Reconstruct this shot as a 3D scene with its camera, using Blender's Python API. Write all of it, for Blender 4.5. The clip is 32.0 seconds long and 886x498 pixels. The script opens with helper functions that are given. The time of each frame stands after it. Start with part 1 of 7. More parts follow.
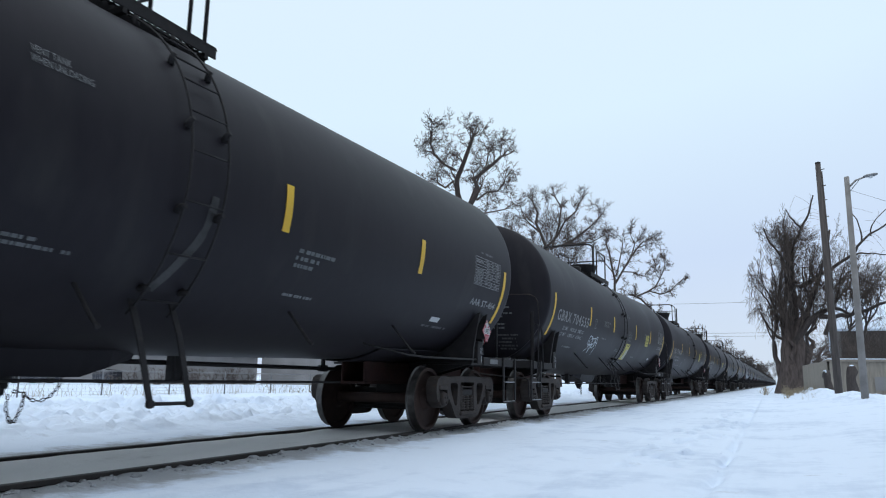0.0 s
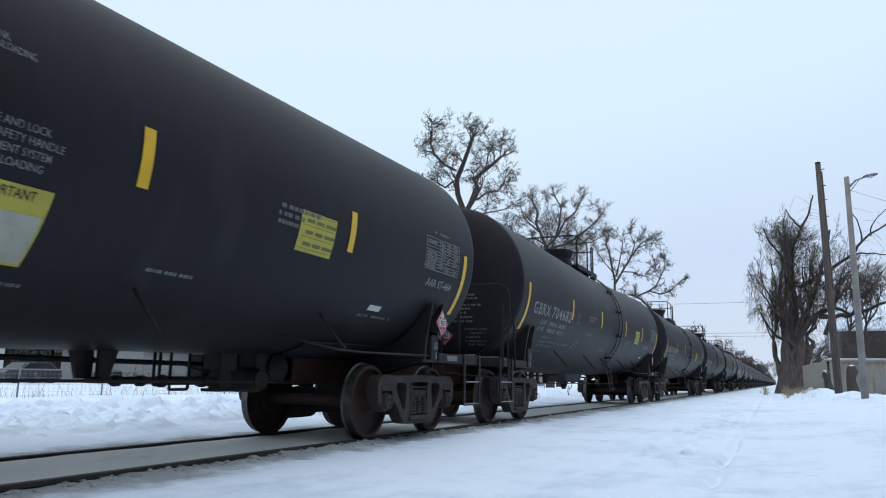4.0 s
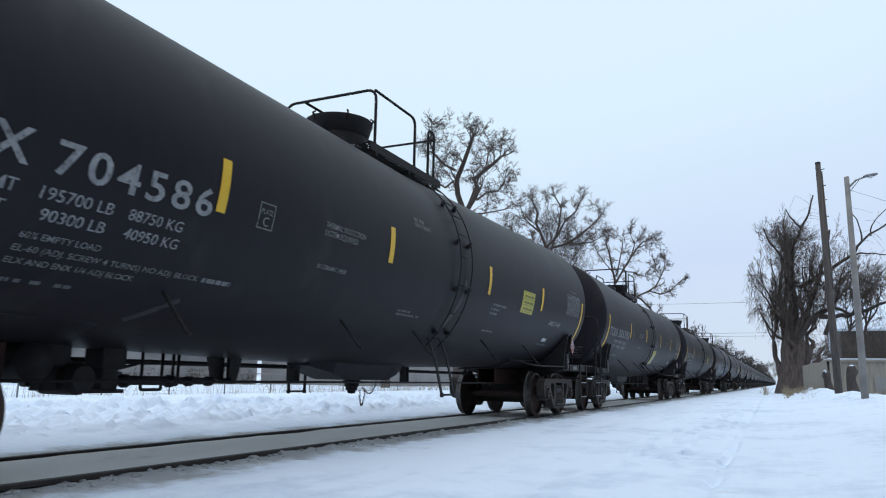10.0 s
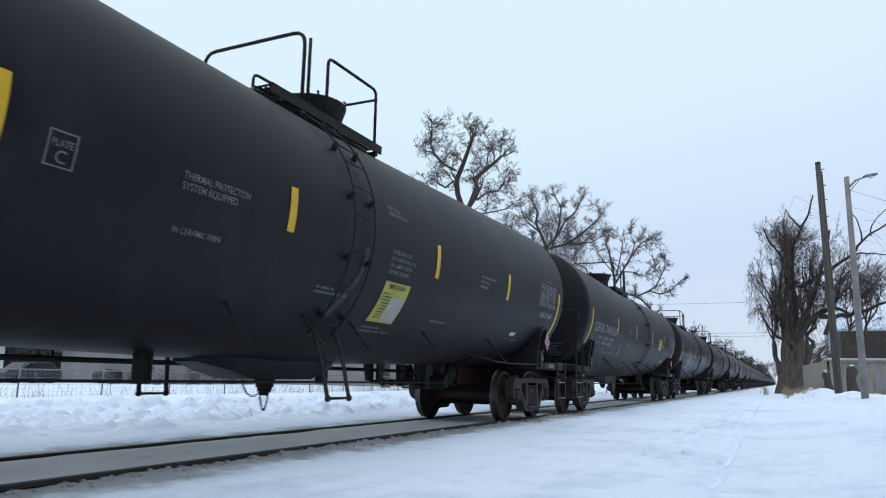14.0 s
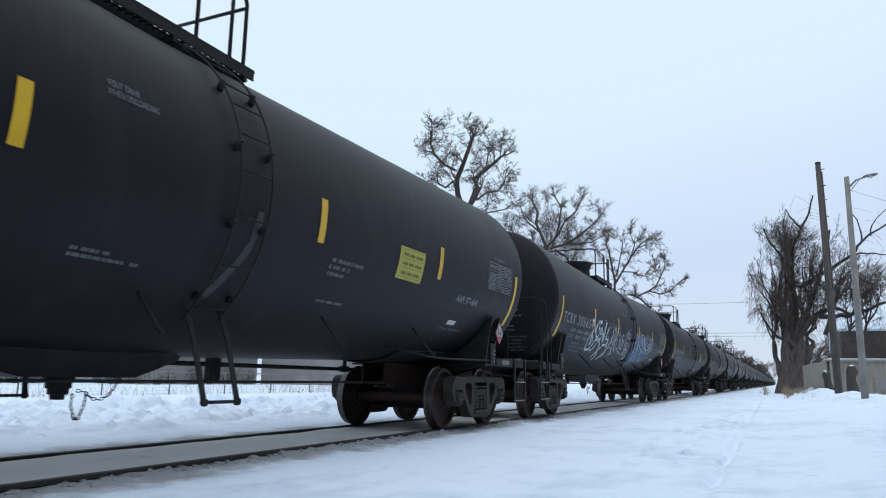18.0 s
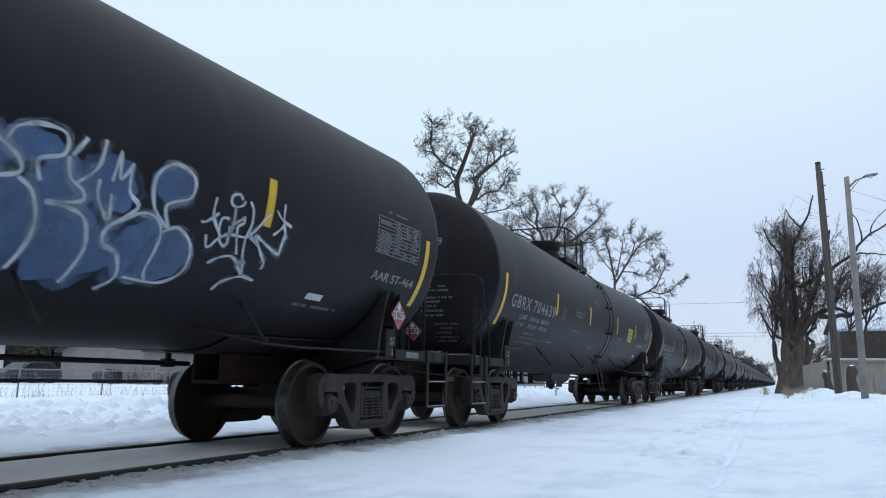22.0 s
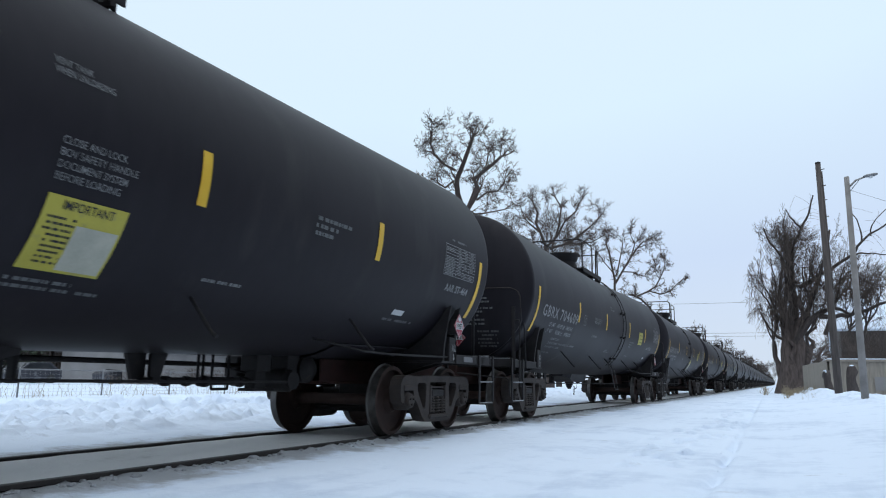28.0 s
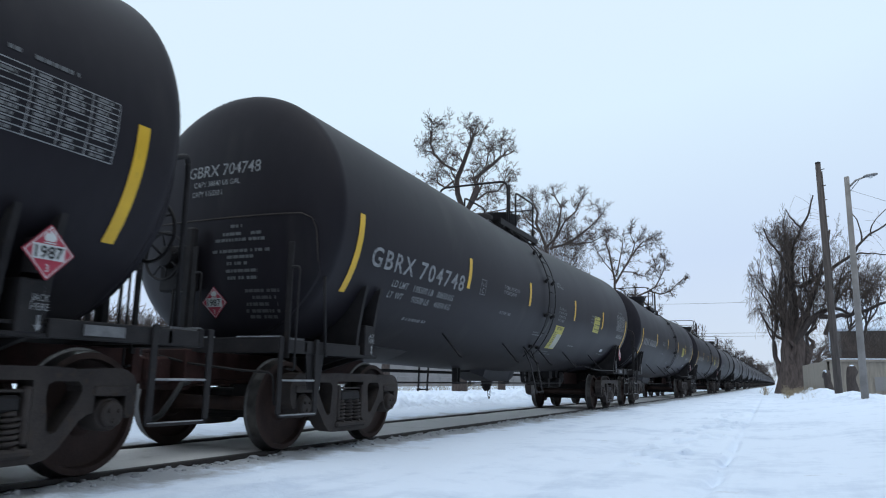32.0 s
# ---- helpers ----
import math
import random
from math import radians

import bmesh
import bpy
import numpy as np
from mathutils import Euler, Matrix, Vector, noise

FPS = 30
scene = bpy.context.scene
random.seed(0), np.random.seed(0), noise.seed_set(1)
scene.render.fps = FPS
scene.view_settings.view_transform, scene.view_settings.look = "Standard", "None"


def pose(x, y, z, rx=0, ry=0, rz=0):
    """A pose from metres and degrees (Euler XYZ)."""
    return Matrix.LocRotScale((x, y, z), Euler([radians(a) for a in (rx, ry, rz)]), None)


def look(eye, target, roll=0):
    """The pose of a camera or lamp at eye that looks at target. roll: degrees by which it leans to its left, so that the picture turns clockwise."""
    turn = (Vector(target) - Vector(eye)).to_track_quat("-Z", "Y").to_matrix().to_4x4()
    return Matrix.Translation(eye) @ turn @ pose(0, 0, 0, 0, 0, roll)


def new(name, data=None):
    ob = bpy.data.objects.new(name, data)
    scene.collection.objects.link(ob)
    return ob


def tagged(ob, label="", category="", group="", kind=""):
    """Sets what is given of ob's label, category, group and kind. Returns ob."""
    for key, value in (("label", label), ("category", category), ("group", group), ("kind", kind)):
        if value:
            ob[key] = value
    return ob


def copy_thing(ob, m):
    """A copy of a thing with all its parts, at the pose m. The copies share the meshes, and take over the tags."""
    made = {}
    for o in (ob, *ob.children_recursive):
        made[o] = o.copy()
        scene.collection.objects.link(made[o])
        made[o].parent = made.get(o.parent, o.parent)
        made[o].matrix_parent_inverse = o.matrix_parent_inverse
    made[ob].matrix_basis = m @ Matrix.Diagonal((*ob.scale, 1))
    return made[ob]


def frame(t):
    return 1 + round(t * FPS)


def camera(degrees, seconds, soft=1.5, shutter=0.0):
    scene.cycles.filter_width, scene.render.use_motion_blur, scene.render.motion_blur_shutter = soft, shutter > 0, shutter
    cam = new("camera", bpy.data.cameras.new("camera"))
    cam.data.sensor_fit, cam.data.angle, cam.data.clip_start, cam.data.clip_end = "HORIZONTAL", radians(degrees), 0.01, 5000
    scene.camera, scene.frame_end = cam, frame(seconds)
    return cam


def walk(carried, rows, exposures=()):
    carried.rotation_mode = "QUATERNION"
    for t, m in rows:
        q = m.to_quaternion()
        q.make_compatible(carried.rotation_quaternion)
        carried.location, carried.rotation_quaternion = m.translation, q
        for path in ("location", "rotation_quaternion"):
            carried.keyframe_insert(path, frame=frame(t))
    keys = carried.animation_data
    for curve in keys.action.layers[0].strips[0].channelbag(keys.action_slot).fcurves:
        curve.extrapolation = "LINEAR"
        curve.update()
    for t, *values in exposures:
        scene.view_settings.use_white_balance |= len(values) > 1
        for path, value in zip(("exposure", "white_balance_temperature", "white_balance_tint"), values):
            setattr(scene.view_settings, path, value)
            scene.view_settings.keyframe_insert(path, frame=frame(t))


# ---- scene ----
# ---- camera ----
CAR_PITCH = 17.949
AXLE_BASE = 1.778
TRUCK_CENTRES = 13.80
TRACK_X = -5.545
GAUGE_HALF = 0.7535
TANK_R = 1.484
TANK_Z = 2.487
EYE = (0.0, 0.0, 0.749)

cam = camera(64.02, 32.0, soft=1.1, shutter=0.12)
AIM = (EYE[0] - 0.41960, EYE[1] + 0.88966, EYE[2] + 0.18011)
walk(cam, [(0.0, look(EYE, AIM, 0.918)), (32.0, look(EYE, AIM, 0.918))])


def travelled(t):
    """How far the train has rolled at t seconds."""
    u = t / 16 - 1
    return (65.05767 + 82.59524 * u + 6.29037 * u ** 2 - 0.77079 * u ** 3 - 0.46284 * u ** 4
            + 5.23309 * u ** 5 - 0.04217 * u ** 6 - 2.51281 * u ** 7)


# ---- light ----
world = bpy.data.worlds.new("overcast")
scene.world = world
world.use_nodes = True
wn, wl = world.node_tree.nodes, world.node_tree.links
wn.clear()
w_out = wn.new("ShaderNodeOutputWorld")
w_bg = wn.new("ShaderNodeBackground")
w_sky = wn.new("ShaderNodeTexSky")
w_sky.sky_type = "NISHITA"
w_sky.sun_disc = False
w_sky.sun_elevation = radians(74)
w_sky.sun_rotation = radians(142)
w_sky.air_density, w_sky.dust_density = 1.0, 3.0
w_co = wn.new("ShaderNodeTexCoord")
w_sep = wn.new("ShaderNodeSeparateXYZ")
w_ramp = wn.new("ShaderNodeValToRGB")
w_noise = wn.new("ShaderNodeTexNoise")
w_add = wn.new("ShaderNodeMath")
w_mul = wn.new("ShaderNodeMath")
w_mix = wn.new("ShaderNodeMix")
w_mix.data_type = "RGBA"
w_gain = wn.new("ShaderNodeVectorMath")
w_gain.operation = "SCALE"
w_gain.inputs["Scale"].default_value = 0.10
w_noise.inputs["Scale"].default_value = 1.4
w_noise.inputs["Detail"].default_value = 4
w_mul.operation, w_add.operation = "MULTIPLY_ADD", "ADD"
w_mul.inputs[1].default_value, w_mul.inputs[2].default_value = 0.16, -0.08
CLOUD = ((0.0, (0.735, 0.825, 0.925)), (0.10, (0.715, 0.82, 0.955)), (0.30, (0.665, 0.80, 1.02)), (0.55, (0.785, 0.965, 1.11)), (1.0, (0.84, 0.965, 1.10)))
while len(w_ramp.color_ramp.elements) < len(CLOUD):
    w_ramp.color_ramp.elements.new(0.5)
for e, (at, rgb) in zip(w_ramp.color_ramp.elements, CLOUD):
    e.position, e.color = at, (*rgb, 1)
# the cloud is a little thinner and brighter towards the veiled sun
w_dot = wn.new("ShaderNodeVectorMath")
w_dot.operation = "DOT_PRODUCT"
w_dot.inputs[1].default_value = (-0.80, 0.45, 0.55)
w_side = wn.new("ShaderNodeMath")
w_side.operation = "MULTIPLY_ADD"
w_side.inputs[1].default_value = 0.22
wl.new(w_co.outputs["Generated"], w_dot.inputs[0])
wl.new(w_co.outputs["Generated"], w_sep.inputs[0])
wl.new(w_co.outputs["Generated"], w_noise.inputs["Vector"])
wl.new(w_noise.outputs["Fac"], w_mul.inputs[0])
wl.new(w_dot.outputs["Value"], w_side.inputs[0])
wl.new(w_sep.outputs["Z"], w_side.inputs[2])
wl.new(w_side.outputs[0], w_add.inputs[0])
wl.new(w_mul.outputs[0], w_add.inputs[1])
wl.new(w_add.outputs[0], w_ramp.inputs["Fac"])
wl.new(w_sky.outputs["Color"], w_gain.inputs[0])
wl.new(w_gain.outputs[0], w_mix.inputs[6])
wl.new(w_ramp.outputs["Color"], w_mix.inputs[7])
w_mix.inputs[0].default_value = 0.93
wl.new(w_mix.outputs[2], w_bg.inputs["Color"])
w_bg.inputs["Strength"].default_value = 0.97
wl.new(w_bg.outputs[0], w_out.inputs[0])

sun = new("sun", bpy.data.lights.new("sun", "SUN"))
sun.data.energy, sun.data.angle, sun.data.color = 0.80, radians(50), (0.88, 0.95, 1.0)
sun.matrix_basis = look((14, -18, 80), (0, 0, 0))
scene.view_settings.exposure = 0.0


# ---- materials ----
def surface(name, low, high, rough=0.6, metal=0.0, scale=3.0, fine=60.0, bump=0.2, stretch=(1, 1, 1), spec=0.5, rough_var=0.1, dirt=None, dirt_at=0.6):
    """A painted or raw surface: colour that wanders between low and high at two scales, with fine relief and, if given, patches of dirt."""
    m = bpy.data.materials.new(name)
    m.use_nodes = True
    n, l = m.node_tree.nodes, m.node_tree.links
    bsdf = n["Principled BSDF"]
    co, mp, info = n.new("ShaderNodeTexCoord"), n.new("ShaderNodeMapping"), n.new("ShaderNodeObjectInfo")
    mp.inputs["Scale"].default_value = stretch
    off = n.new("ShaderNodeMath")
    off.operation = "MULTIPLY"
    off.inputs[1].default_value = 37.0
    l.new(info.outputs["Random"], off.inputs[0])
    l.new(co.outputs["Object"], mp.inputs["Vector"])
    l.new(off.outputs[0], mp.inputs["Location"])
    big, small = n.new("ShaderNodeTexNoise"), n.new("ShaderNodeTexNoise")
    big.inputs["Scale"].default_value, small.inputs["Scale"].default_value = scale, fine
    big.inputs["Detail"].default_value, small.inputs["Detail"].default_value = 5, 3
    mixf = n.new("ShaderNodeMath")
    mixf.operation = "MULTIPLY_ADD"
    mixf.inputs[1].default_value = 0.35
    for s in (big, small):
        l.new(mp.outputs[0], s.inputs["Vector"])
    l.new(small.outputs["Fac"], mixf.inputs[0])
    l.new(big.outputs["Fac"], mixf.inputs[2])
    ramp = n.new("ShaderNodeValToRGB")
    ramp.color_ramp.elements[0].position, ramp.color_ramp.elements[0].color = 0.45, (*low, 1)
    ramp.color_ramp.elements[1].position, ramp.color_ramp.elements[1].color = 0.9, (*high, 1)
    l.new(mixf.outputs[0], ramp.inputs["Fac"])
    colour = ramp.outputs["Color"]
    if dirt:
        spots = n.new("ShaderNodeTexNoise")
        spots.inputs["Scale"].default_value, spots.inputs["Detail"].default_value = scale * 2.7, 8
        l.new(mp.outputs[0], spots.inputs["Vector"])
        cut = n.new("ShaderNodeValToRGB")
        cut.color_ramp.elements[0].position, cut.color_ramp.elements[1].position = dirt_at, dirt_at + 0.18
        l.new(spots.outputs["Fac"], cut.inputs["Fac"])
        mx = n.new("ShaderNodeMix")
        mx.data_type = "RGBA"
        mx.inputs[7].default_value = (*dirt, 1)
        l.new(cut.outputs["Color"], mx.inputs[0])
        l.new(colour, mx.inputs[6])
        colour = mx.outputs[2]
    l.new(colour, bsdf.inputs["Base Color"])
    rr = n.new("ShaderNodeMath")
    rr.operation = "MULTIPLY_ADD"
    rr.inputs[1].default_value, rr.inputs[2].default_value = rough_var * 2, rough - rough_var
    l.new(big.outputs["Fac"], rr.inputs[0])
    l.new(rr.outputs[0], bsdf.inputs["Roughness"])
    bsdf.inputs["Metallic"].default_value = metal
    bsdf.inputs["Specular IOR Level"].default_value = spec
    if bump:
        b = n.new("ShaderNodeBump")
        b.inputs["Strength"].default_value, b.inputs["Distance"].default_value = bump, 0.01
        l.new(small.outputs["Fac"], b.inputs["Height"])
        l.new(b.outputs[0], bsdf.inputs["Normal"])
    return m


M = {
    "tank": surface("tank_black_paint", (0.0146, 0.0127, 0.0162), (0.0218, 0.0193, 0.0233), 0.48, 0, 0.7, 9, 0.03, (1, 1, 0.35), 0.12, 0.08, (0.029, 0.027, 0.0285), 0.58),
    "steel": surface("black_painted_steel", (0.015, 0.0135, 0.0145), (0.028, 0.0255, 0.026), 0.62, 0, 6, 80, 0.15, spec=0.16, dirt=(0.042, 0.033, 0.028), dirt_at=0.62),
    "cast": surface("weathered_cast_steel", (0.026, 0.021, 0.020), (0.056, 0.046, 0.042), 0.75, 0, 5, 70, 0.35, spec=0.25, dirt=(0.055, 0.038, 0.028), dirt_at=0.58),
    "wheel": surface("rusty_wheel_steel", (0.026, 0.0155, 0.0135), (0.050, 0.030, 0.025), 0.75, 0.0, 6, 60, 0.25, spec=0.25),
    "tread": surface("polished_wheel_tread", (0.05, 0.046, 0.045), (0.11, 0.105, 0.10), 0.34, 0.6, 12, 90, 0.05),
    "rust": surface("red_brown_rust", (0.022, 0.010, 0.009), (0.045, 0.019, 0.016), 0.8, 0, 7, 60, 0.35, spec=0.25),
    "yellow": surface("yellow_reflective_tape", (0.62, 0.36, 0.010), (0.74, 0.45, 0.02), 0.45, 0, 4, 120, 0.05, dirt=(0.42, 0.26, 0.02), dirt_at=0.66),
    "yellow_dull": surface("dull_yellow_tape", (0.14, 0.10, 0.02), (0.34, 0.24, 0.035), 0.6, 0, 4, 120, 0.05, dirt=(0.06, 0.05, 0.03), dirt_at=0.5),
    "scuff": surface("pale_streak_paint", (0.022, 0.021, 0.022), (0.046, 0.045, 0.046), 0.6, 0, 4, 30, 0.1, dirt=(0.018, 0.018, 0.019), dirt_at=0.5),
    "letter": surface("white_stencil_paint", (0.17, 0.172, 0.18), (0.30, 0.303, 0.31), 0.6, 0, 9, 60, 0.05, dirt=(0.06, 0.06, 0.064), dirt_at=0.53),
    "faint": surface("worn_stencil_paint", (0.075, 0.078, 0.082), (0.135, 0.14, 0.145), 0.65, 0, 6, 60, 0.05),
    "dim": surface("nearly_gone_stencil", (0.045, 0.045, 0.047), (0.08, 0.08, 0.083), 0.65, 0, 6, 60, 0.05),
    "stencil": surface("worn_white_stencil", (0.115, 0.118, 0.122), (0.21, 0.213, 0.22), 0.65, 0, 6, 60, 0.05, dirt=(0.06, 0.06, 0.065), dirt_at=0.55),
    "white": surface("white_plastic_card", (0.46, 0.465, 0.47), (0.60, 0.60, 0.60), 0.5, 0, 4, 60, 0.03),
    "red": surface("red_placard_card", (0.33, 0.022, 0.05), (0.42, 0.04, 0.065), 0.5, 0, 4, 60, 0.03),
    "ink": surface("black_print", (0.012, 0.012, 0.012), (0.02, 0.02, 0.02), 0.6, 0, 4, 60, 0.0),
    "olive_ink": surface("faded_olive_print", (0.10, 0.10, 0.02), (0.17, 0.16, 0.03), 0.6, 0, 4, 60, 0.0),
    "sticker": surface("yellow_sticker", (0.38, 0.33, 0.035), (0.47, 0.41, 0.05), 0.5, 0, 3, 50, 0.03, dirt=(0.26, 0.24, 0.08), dirt_at=0.56),
    "paper": surface("faded_paper", (0.33, 0.33, 0.27), (0.45, 0.44, 0.36), 0.7, 0, 5, 50, 0.05),
    "grate": surface("galvanised_grating", (0.10, 0.10, 0.105), (0.2, 0.2, 0.205), 0.5, 0.4, 8, 80, 0.15),
    "frost": surface("snow_dusted_steel", (0.16, 0.165, 0.175), (0.34, 0.35, 0.37), 0.7, 0, 6, 60, 0.2),
    "spray_white": surface("white_spray_paint", (0.36, 0.40, 0.44), (0.62, 0.66, 0.70), 0.6, 0, 3, 30, 0.03, dirt=(0.14, 0.17, 0.20), dirt_at=0.56),
    "spray_blue": surface("blue_spray_paint", (0.035, 0.075, 0.16), (0.08, 0.15, 0.29), 0.55, 0, 2.2, 18, 0.03, dirt=(0.035, 0.05, 0.09), dirt_at=0.56),
    "rail": surface("rail_steel", (0.016, 0.014, 0.014), (0.035, 0.029, 0.027), 0.7, 0.0, 4, 60, 0.2),
    "rail_top": surface("worn_rail_head", (0.022, 0.020, 0.020), (0.05, 0.046, 0.044), 0.6, 0.0, 3, 60, 0.2, spec=0.25),
    "pole_wood": surface("weathered_pole_wood", (0.045, 0.036, 0.032), (0.11, 0.09, 0.08), 0.85, 0, 2, 30, 0.5, (6, 6, 0.5)),
    "pole_grey": surface("grey_weathered_pole", (0.16, 0.145, 0.135), (0.27, 0.25, 0.235), 0.75, 0, 2, 40, 0.2),
    "bark": surface("dark_bark", (0.035, 0.028, 0.026), (0.085, 0.068, 0.062), 0.9, 0, 3, 25, 0.7, (3, 3, 0.8)),
    "willow_bark": surface("furrowed_willow_bark", (0.05, 0.038, 0.034), (0.13, 0.10, 0.09), 0.95, 0, 2.2, 14, 1.0, (3, 3, 0.5)),
    "house_brown": surface("brown_siding", (0.06, 0.05, 0.045), (0.10, 0.085, 0.075), 0.85, 0, 0.6, 20, 0.1),
    "bark_far": surface("grey_brown_bark", (0.034, 0.025, 0.022), (0.082, 0.062, 0.054), 0.9, 0, 3, 25, 0.5, (3, 3, 0.8)),
    "twig": surface("brown_twigs", (0.060, 0.046, 0.041), (0.135, 0.105, 0.090), 0.9, 0, 1.5, 20, 0.2),
    "fence_wood": surface("bleached_fence_boards", (0.20, 0.172, 0.14), (0.34, 0.30, 0.25), 0.85, 0, 2, 30, 0.3, (4, 4, 0.4)),
    "siding": surface("grey_siding", (0.20, 0.19, 0.185), (0.28, 0.265, 0.26), 0.8, 0, 0.6, 20, 0.1),
    "roof": surface("dark_shingle_roof", (0.035, 0.03, 0.03), (0.07, 0.06, 0.058), 0.9, 0, 2, 20, 0.3),
    "trim": surface("white_trim_paint", (0.55, 0.55, 0.55), (0.7, 0.7, 0.7), 0.6, 0, 2, 30, 0.05),
    "glass": surface("dark_window_glass", (0.02, 0.022, 0.025), (0.035, 0.037, 0.04), 0.08, 0, 2, 30, 0.0),
    "wire": surface("black_cable", (0.03, 0.03, 0.032), (0.05, 0.05, 0.052), 0.7, 0, 4, 40, 0.0),
    "galv": surface("galvanised_fence_steel", (0.16, 0.16, 0.165), (0.26, 0.26, 0.265), 0.5, 0.5, 6, 60, 0.1),
    "straw": surface("dry_grass", (0.24, 0.19, 0.12), (0.38, 0.31, 0.21), 0.9, 0, 2, 20, 0.1),
    "car_white": surface("white_car_paint", (0.60, 0.61, 0.63), (0.68, 0.69, 0.70), 0.25, 0, 1, 20, 0.0),
    "car_dark": surface("dark_car_paint", (0.03, 0.032, 0.04), (0.05, 0.05, 0.06), 0.25, 0, 1, 20, 0.0),
    "rubber": surface("black_rubber", (0.015, 0.015, 0.015), (0.03, 0.03, 0.03), 0.8, 0, 5, 60, 0.1),
    "evergreen": surface("evergreen_needles", (0.018, 0.028, 0.016), (0.05, 0.065, 0.035), 0.9, 0, 2, 20, 0.2),
}


def snow_material(name, low, high, soil=None, soil_at=0.62, scale=0.35):
    """Wind-packed snow: soft drifts, crumbs and, if given, dirt trodden or thrown into it."""
    m = bpy.data.materials.new(name)
    m.use_nodes = True
    n, l = m.node_tree.nodes, m.node_tree.links
    bsdf = n["Principled BSDF"]
    geo = n.new("ShaderNodeNewGeometry")

    def cloud(s, detail, rough=0.5):
        t = n.new("ShaderNodeTexNoise")
        t.inputs["Scale"].default_value, t.inputs["Detail"].default_value, t.inputs["Roughness"].default_value = s, detail, rough
        l.new(geo.outputs["Position"], t.inputs["Vector"])
        return t
    big, mid, fine = cloud(scale, 6, 0.6), cloud(3.2, 8, 0.65), cloud(38, 4, 0.6)
    # streaks along the street, left by sliding tyres and wind
    drawn, streak = n.new("ShaderNodeMapping"), cloud(1.0, 7, 0.62)
    drawn.inputs["Scale"].default_value = (2.6, 0.30, 1.0)
    l.new(geo.outputs["Position"], drawn.inputs["Vector"])
    l.new(drawn.outputs[0], streak.inputs["Vector"])
    base = n.new("ShaderNodeMath")
    base.operation = "MULTIPLY_ADD"
    base.inputs[1].default_value = 0.45
    l.new(streak.outputs["Fac"], base.inputs[0])
    l.new(big.outputs["Fac"], base.inputs[2])
    f = n.new("ShaderNodeMath")
    f.operation = "MULTIPLY_ADD"
    f.inputs[1].default_value = 0.5
    l.new(mid.outputs["Fac"], f.inputs[0])
    l.new(base.outputs[0], f.inputs[2])
    ramp = n.new("ShaderNodeValToRGB")
    ramp.color_ramp.elements[0].position, ramp.color_ramp.elements[0].color = 0.78, (*low, 1)
    ramp.color_ramp.elements[1].position, ramp.color_ramp.elements[1].color = 0.98, (*high, 1)
    l.new(f.outputs[0], ramp.inputs["Fac"])
    colour = ramp.outputs["Color"]
    if soil:
        s = cloud(1.1, 10, 0.72)
        sep, off, gap, near = n.new("ShaderNodeSeparateXYZ"), n.new("ShaderNodeMath"), n.new("ShaderNodeMath"), n.new("ShaderNodeMapRange")
        off.operation, gap.operation = "ADD", "ABSOLUTE"
        off.inputs[1].default_value = -TRACK_X
        near.inputs["From Min"].default_value, near.inputs["From Max"].default_value = 1.58, 0.85
        near.inputs["To Min"].default_value, near.inputs["To Max"].default_value = 0.0, 0.40
        both = n.new("ShaderNodeMath")
        both.operation = "ADD"
        l.new(geo.outputs["Position"], sep.inputs[0])
        l.new(sep.outputs["X"], off.inputs[0])
        l.new(off.outputs[0], gap.inputs[0])
        l.new(gap.outputs[0], near.inputs["Value"])
        l.new(near.outputs[0], both.inputs[0])
        l.new(s.outputs["Fac"], both.inputs[1])
        cut = n.new("ShaderNodeValToRGB")
        cut.color_ramp.elements[0].position, cut.color_ramp.elements[1].position = soil_at, soil_at + 0.2
        l.new(both.outputs[0], cut.inputs["Fac"])
        mx = n.new("ShaderNodeMix")
        mx.data_type = "RGBA"
        mx.inputs[7].default_value = (*soil, 1)
        l.new(cut.outputs["Color"], mx.inputs[0])
        l.new(colour, mx.inputs[6])
        colour = mx.outputs[2]
    l.new(colour, bsdf.inputs["Base Color"])
    bsdf.inputs["Roughness"].default_value = 0.65
    bsdf.inputs["Specular IOR Level"].default_value = 0.3
    b1, b2 = n.new("ShaderNodeBump"), n.new("ShaderNodeBump")
    b1.inputs["Strength"].default_value, b1.inputs["Distance"].default_value = 0.8, 0.05
    b2.inputs["Strength"].default_value, b2.inputs["Distance"].default_value = 0.6, 0.012
    l.new(mid.outputs["Fac"], b1.inputs["Height"])
    l.new(fine.outputs["Fac"], b2.inputs["Height"])
    l.new(b1.outputs[0], b2.inputs["Normal"])
    l.new(b2.outputs[0], bsdf.inputs["Normal"])
    return m


M["snow"] = snow_material("trodden_snow", (0.63, 0.715, 0.85), (0.78, 0.86, 0.98), (0.36, 0.37, 0.39), 0.62)
M["slush"] = snow_material("dirty_packed_ice", (0.155, 0.142, 0.134), (0.43, 0.41, 0.395), (0.60, 0.59, 0.58), 0.64, 1.6)


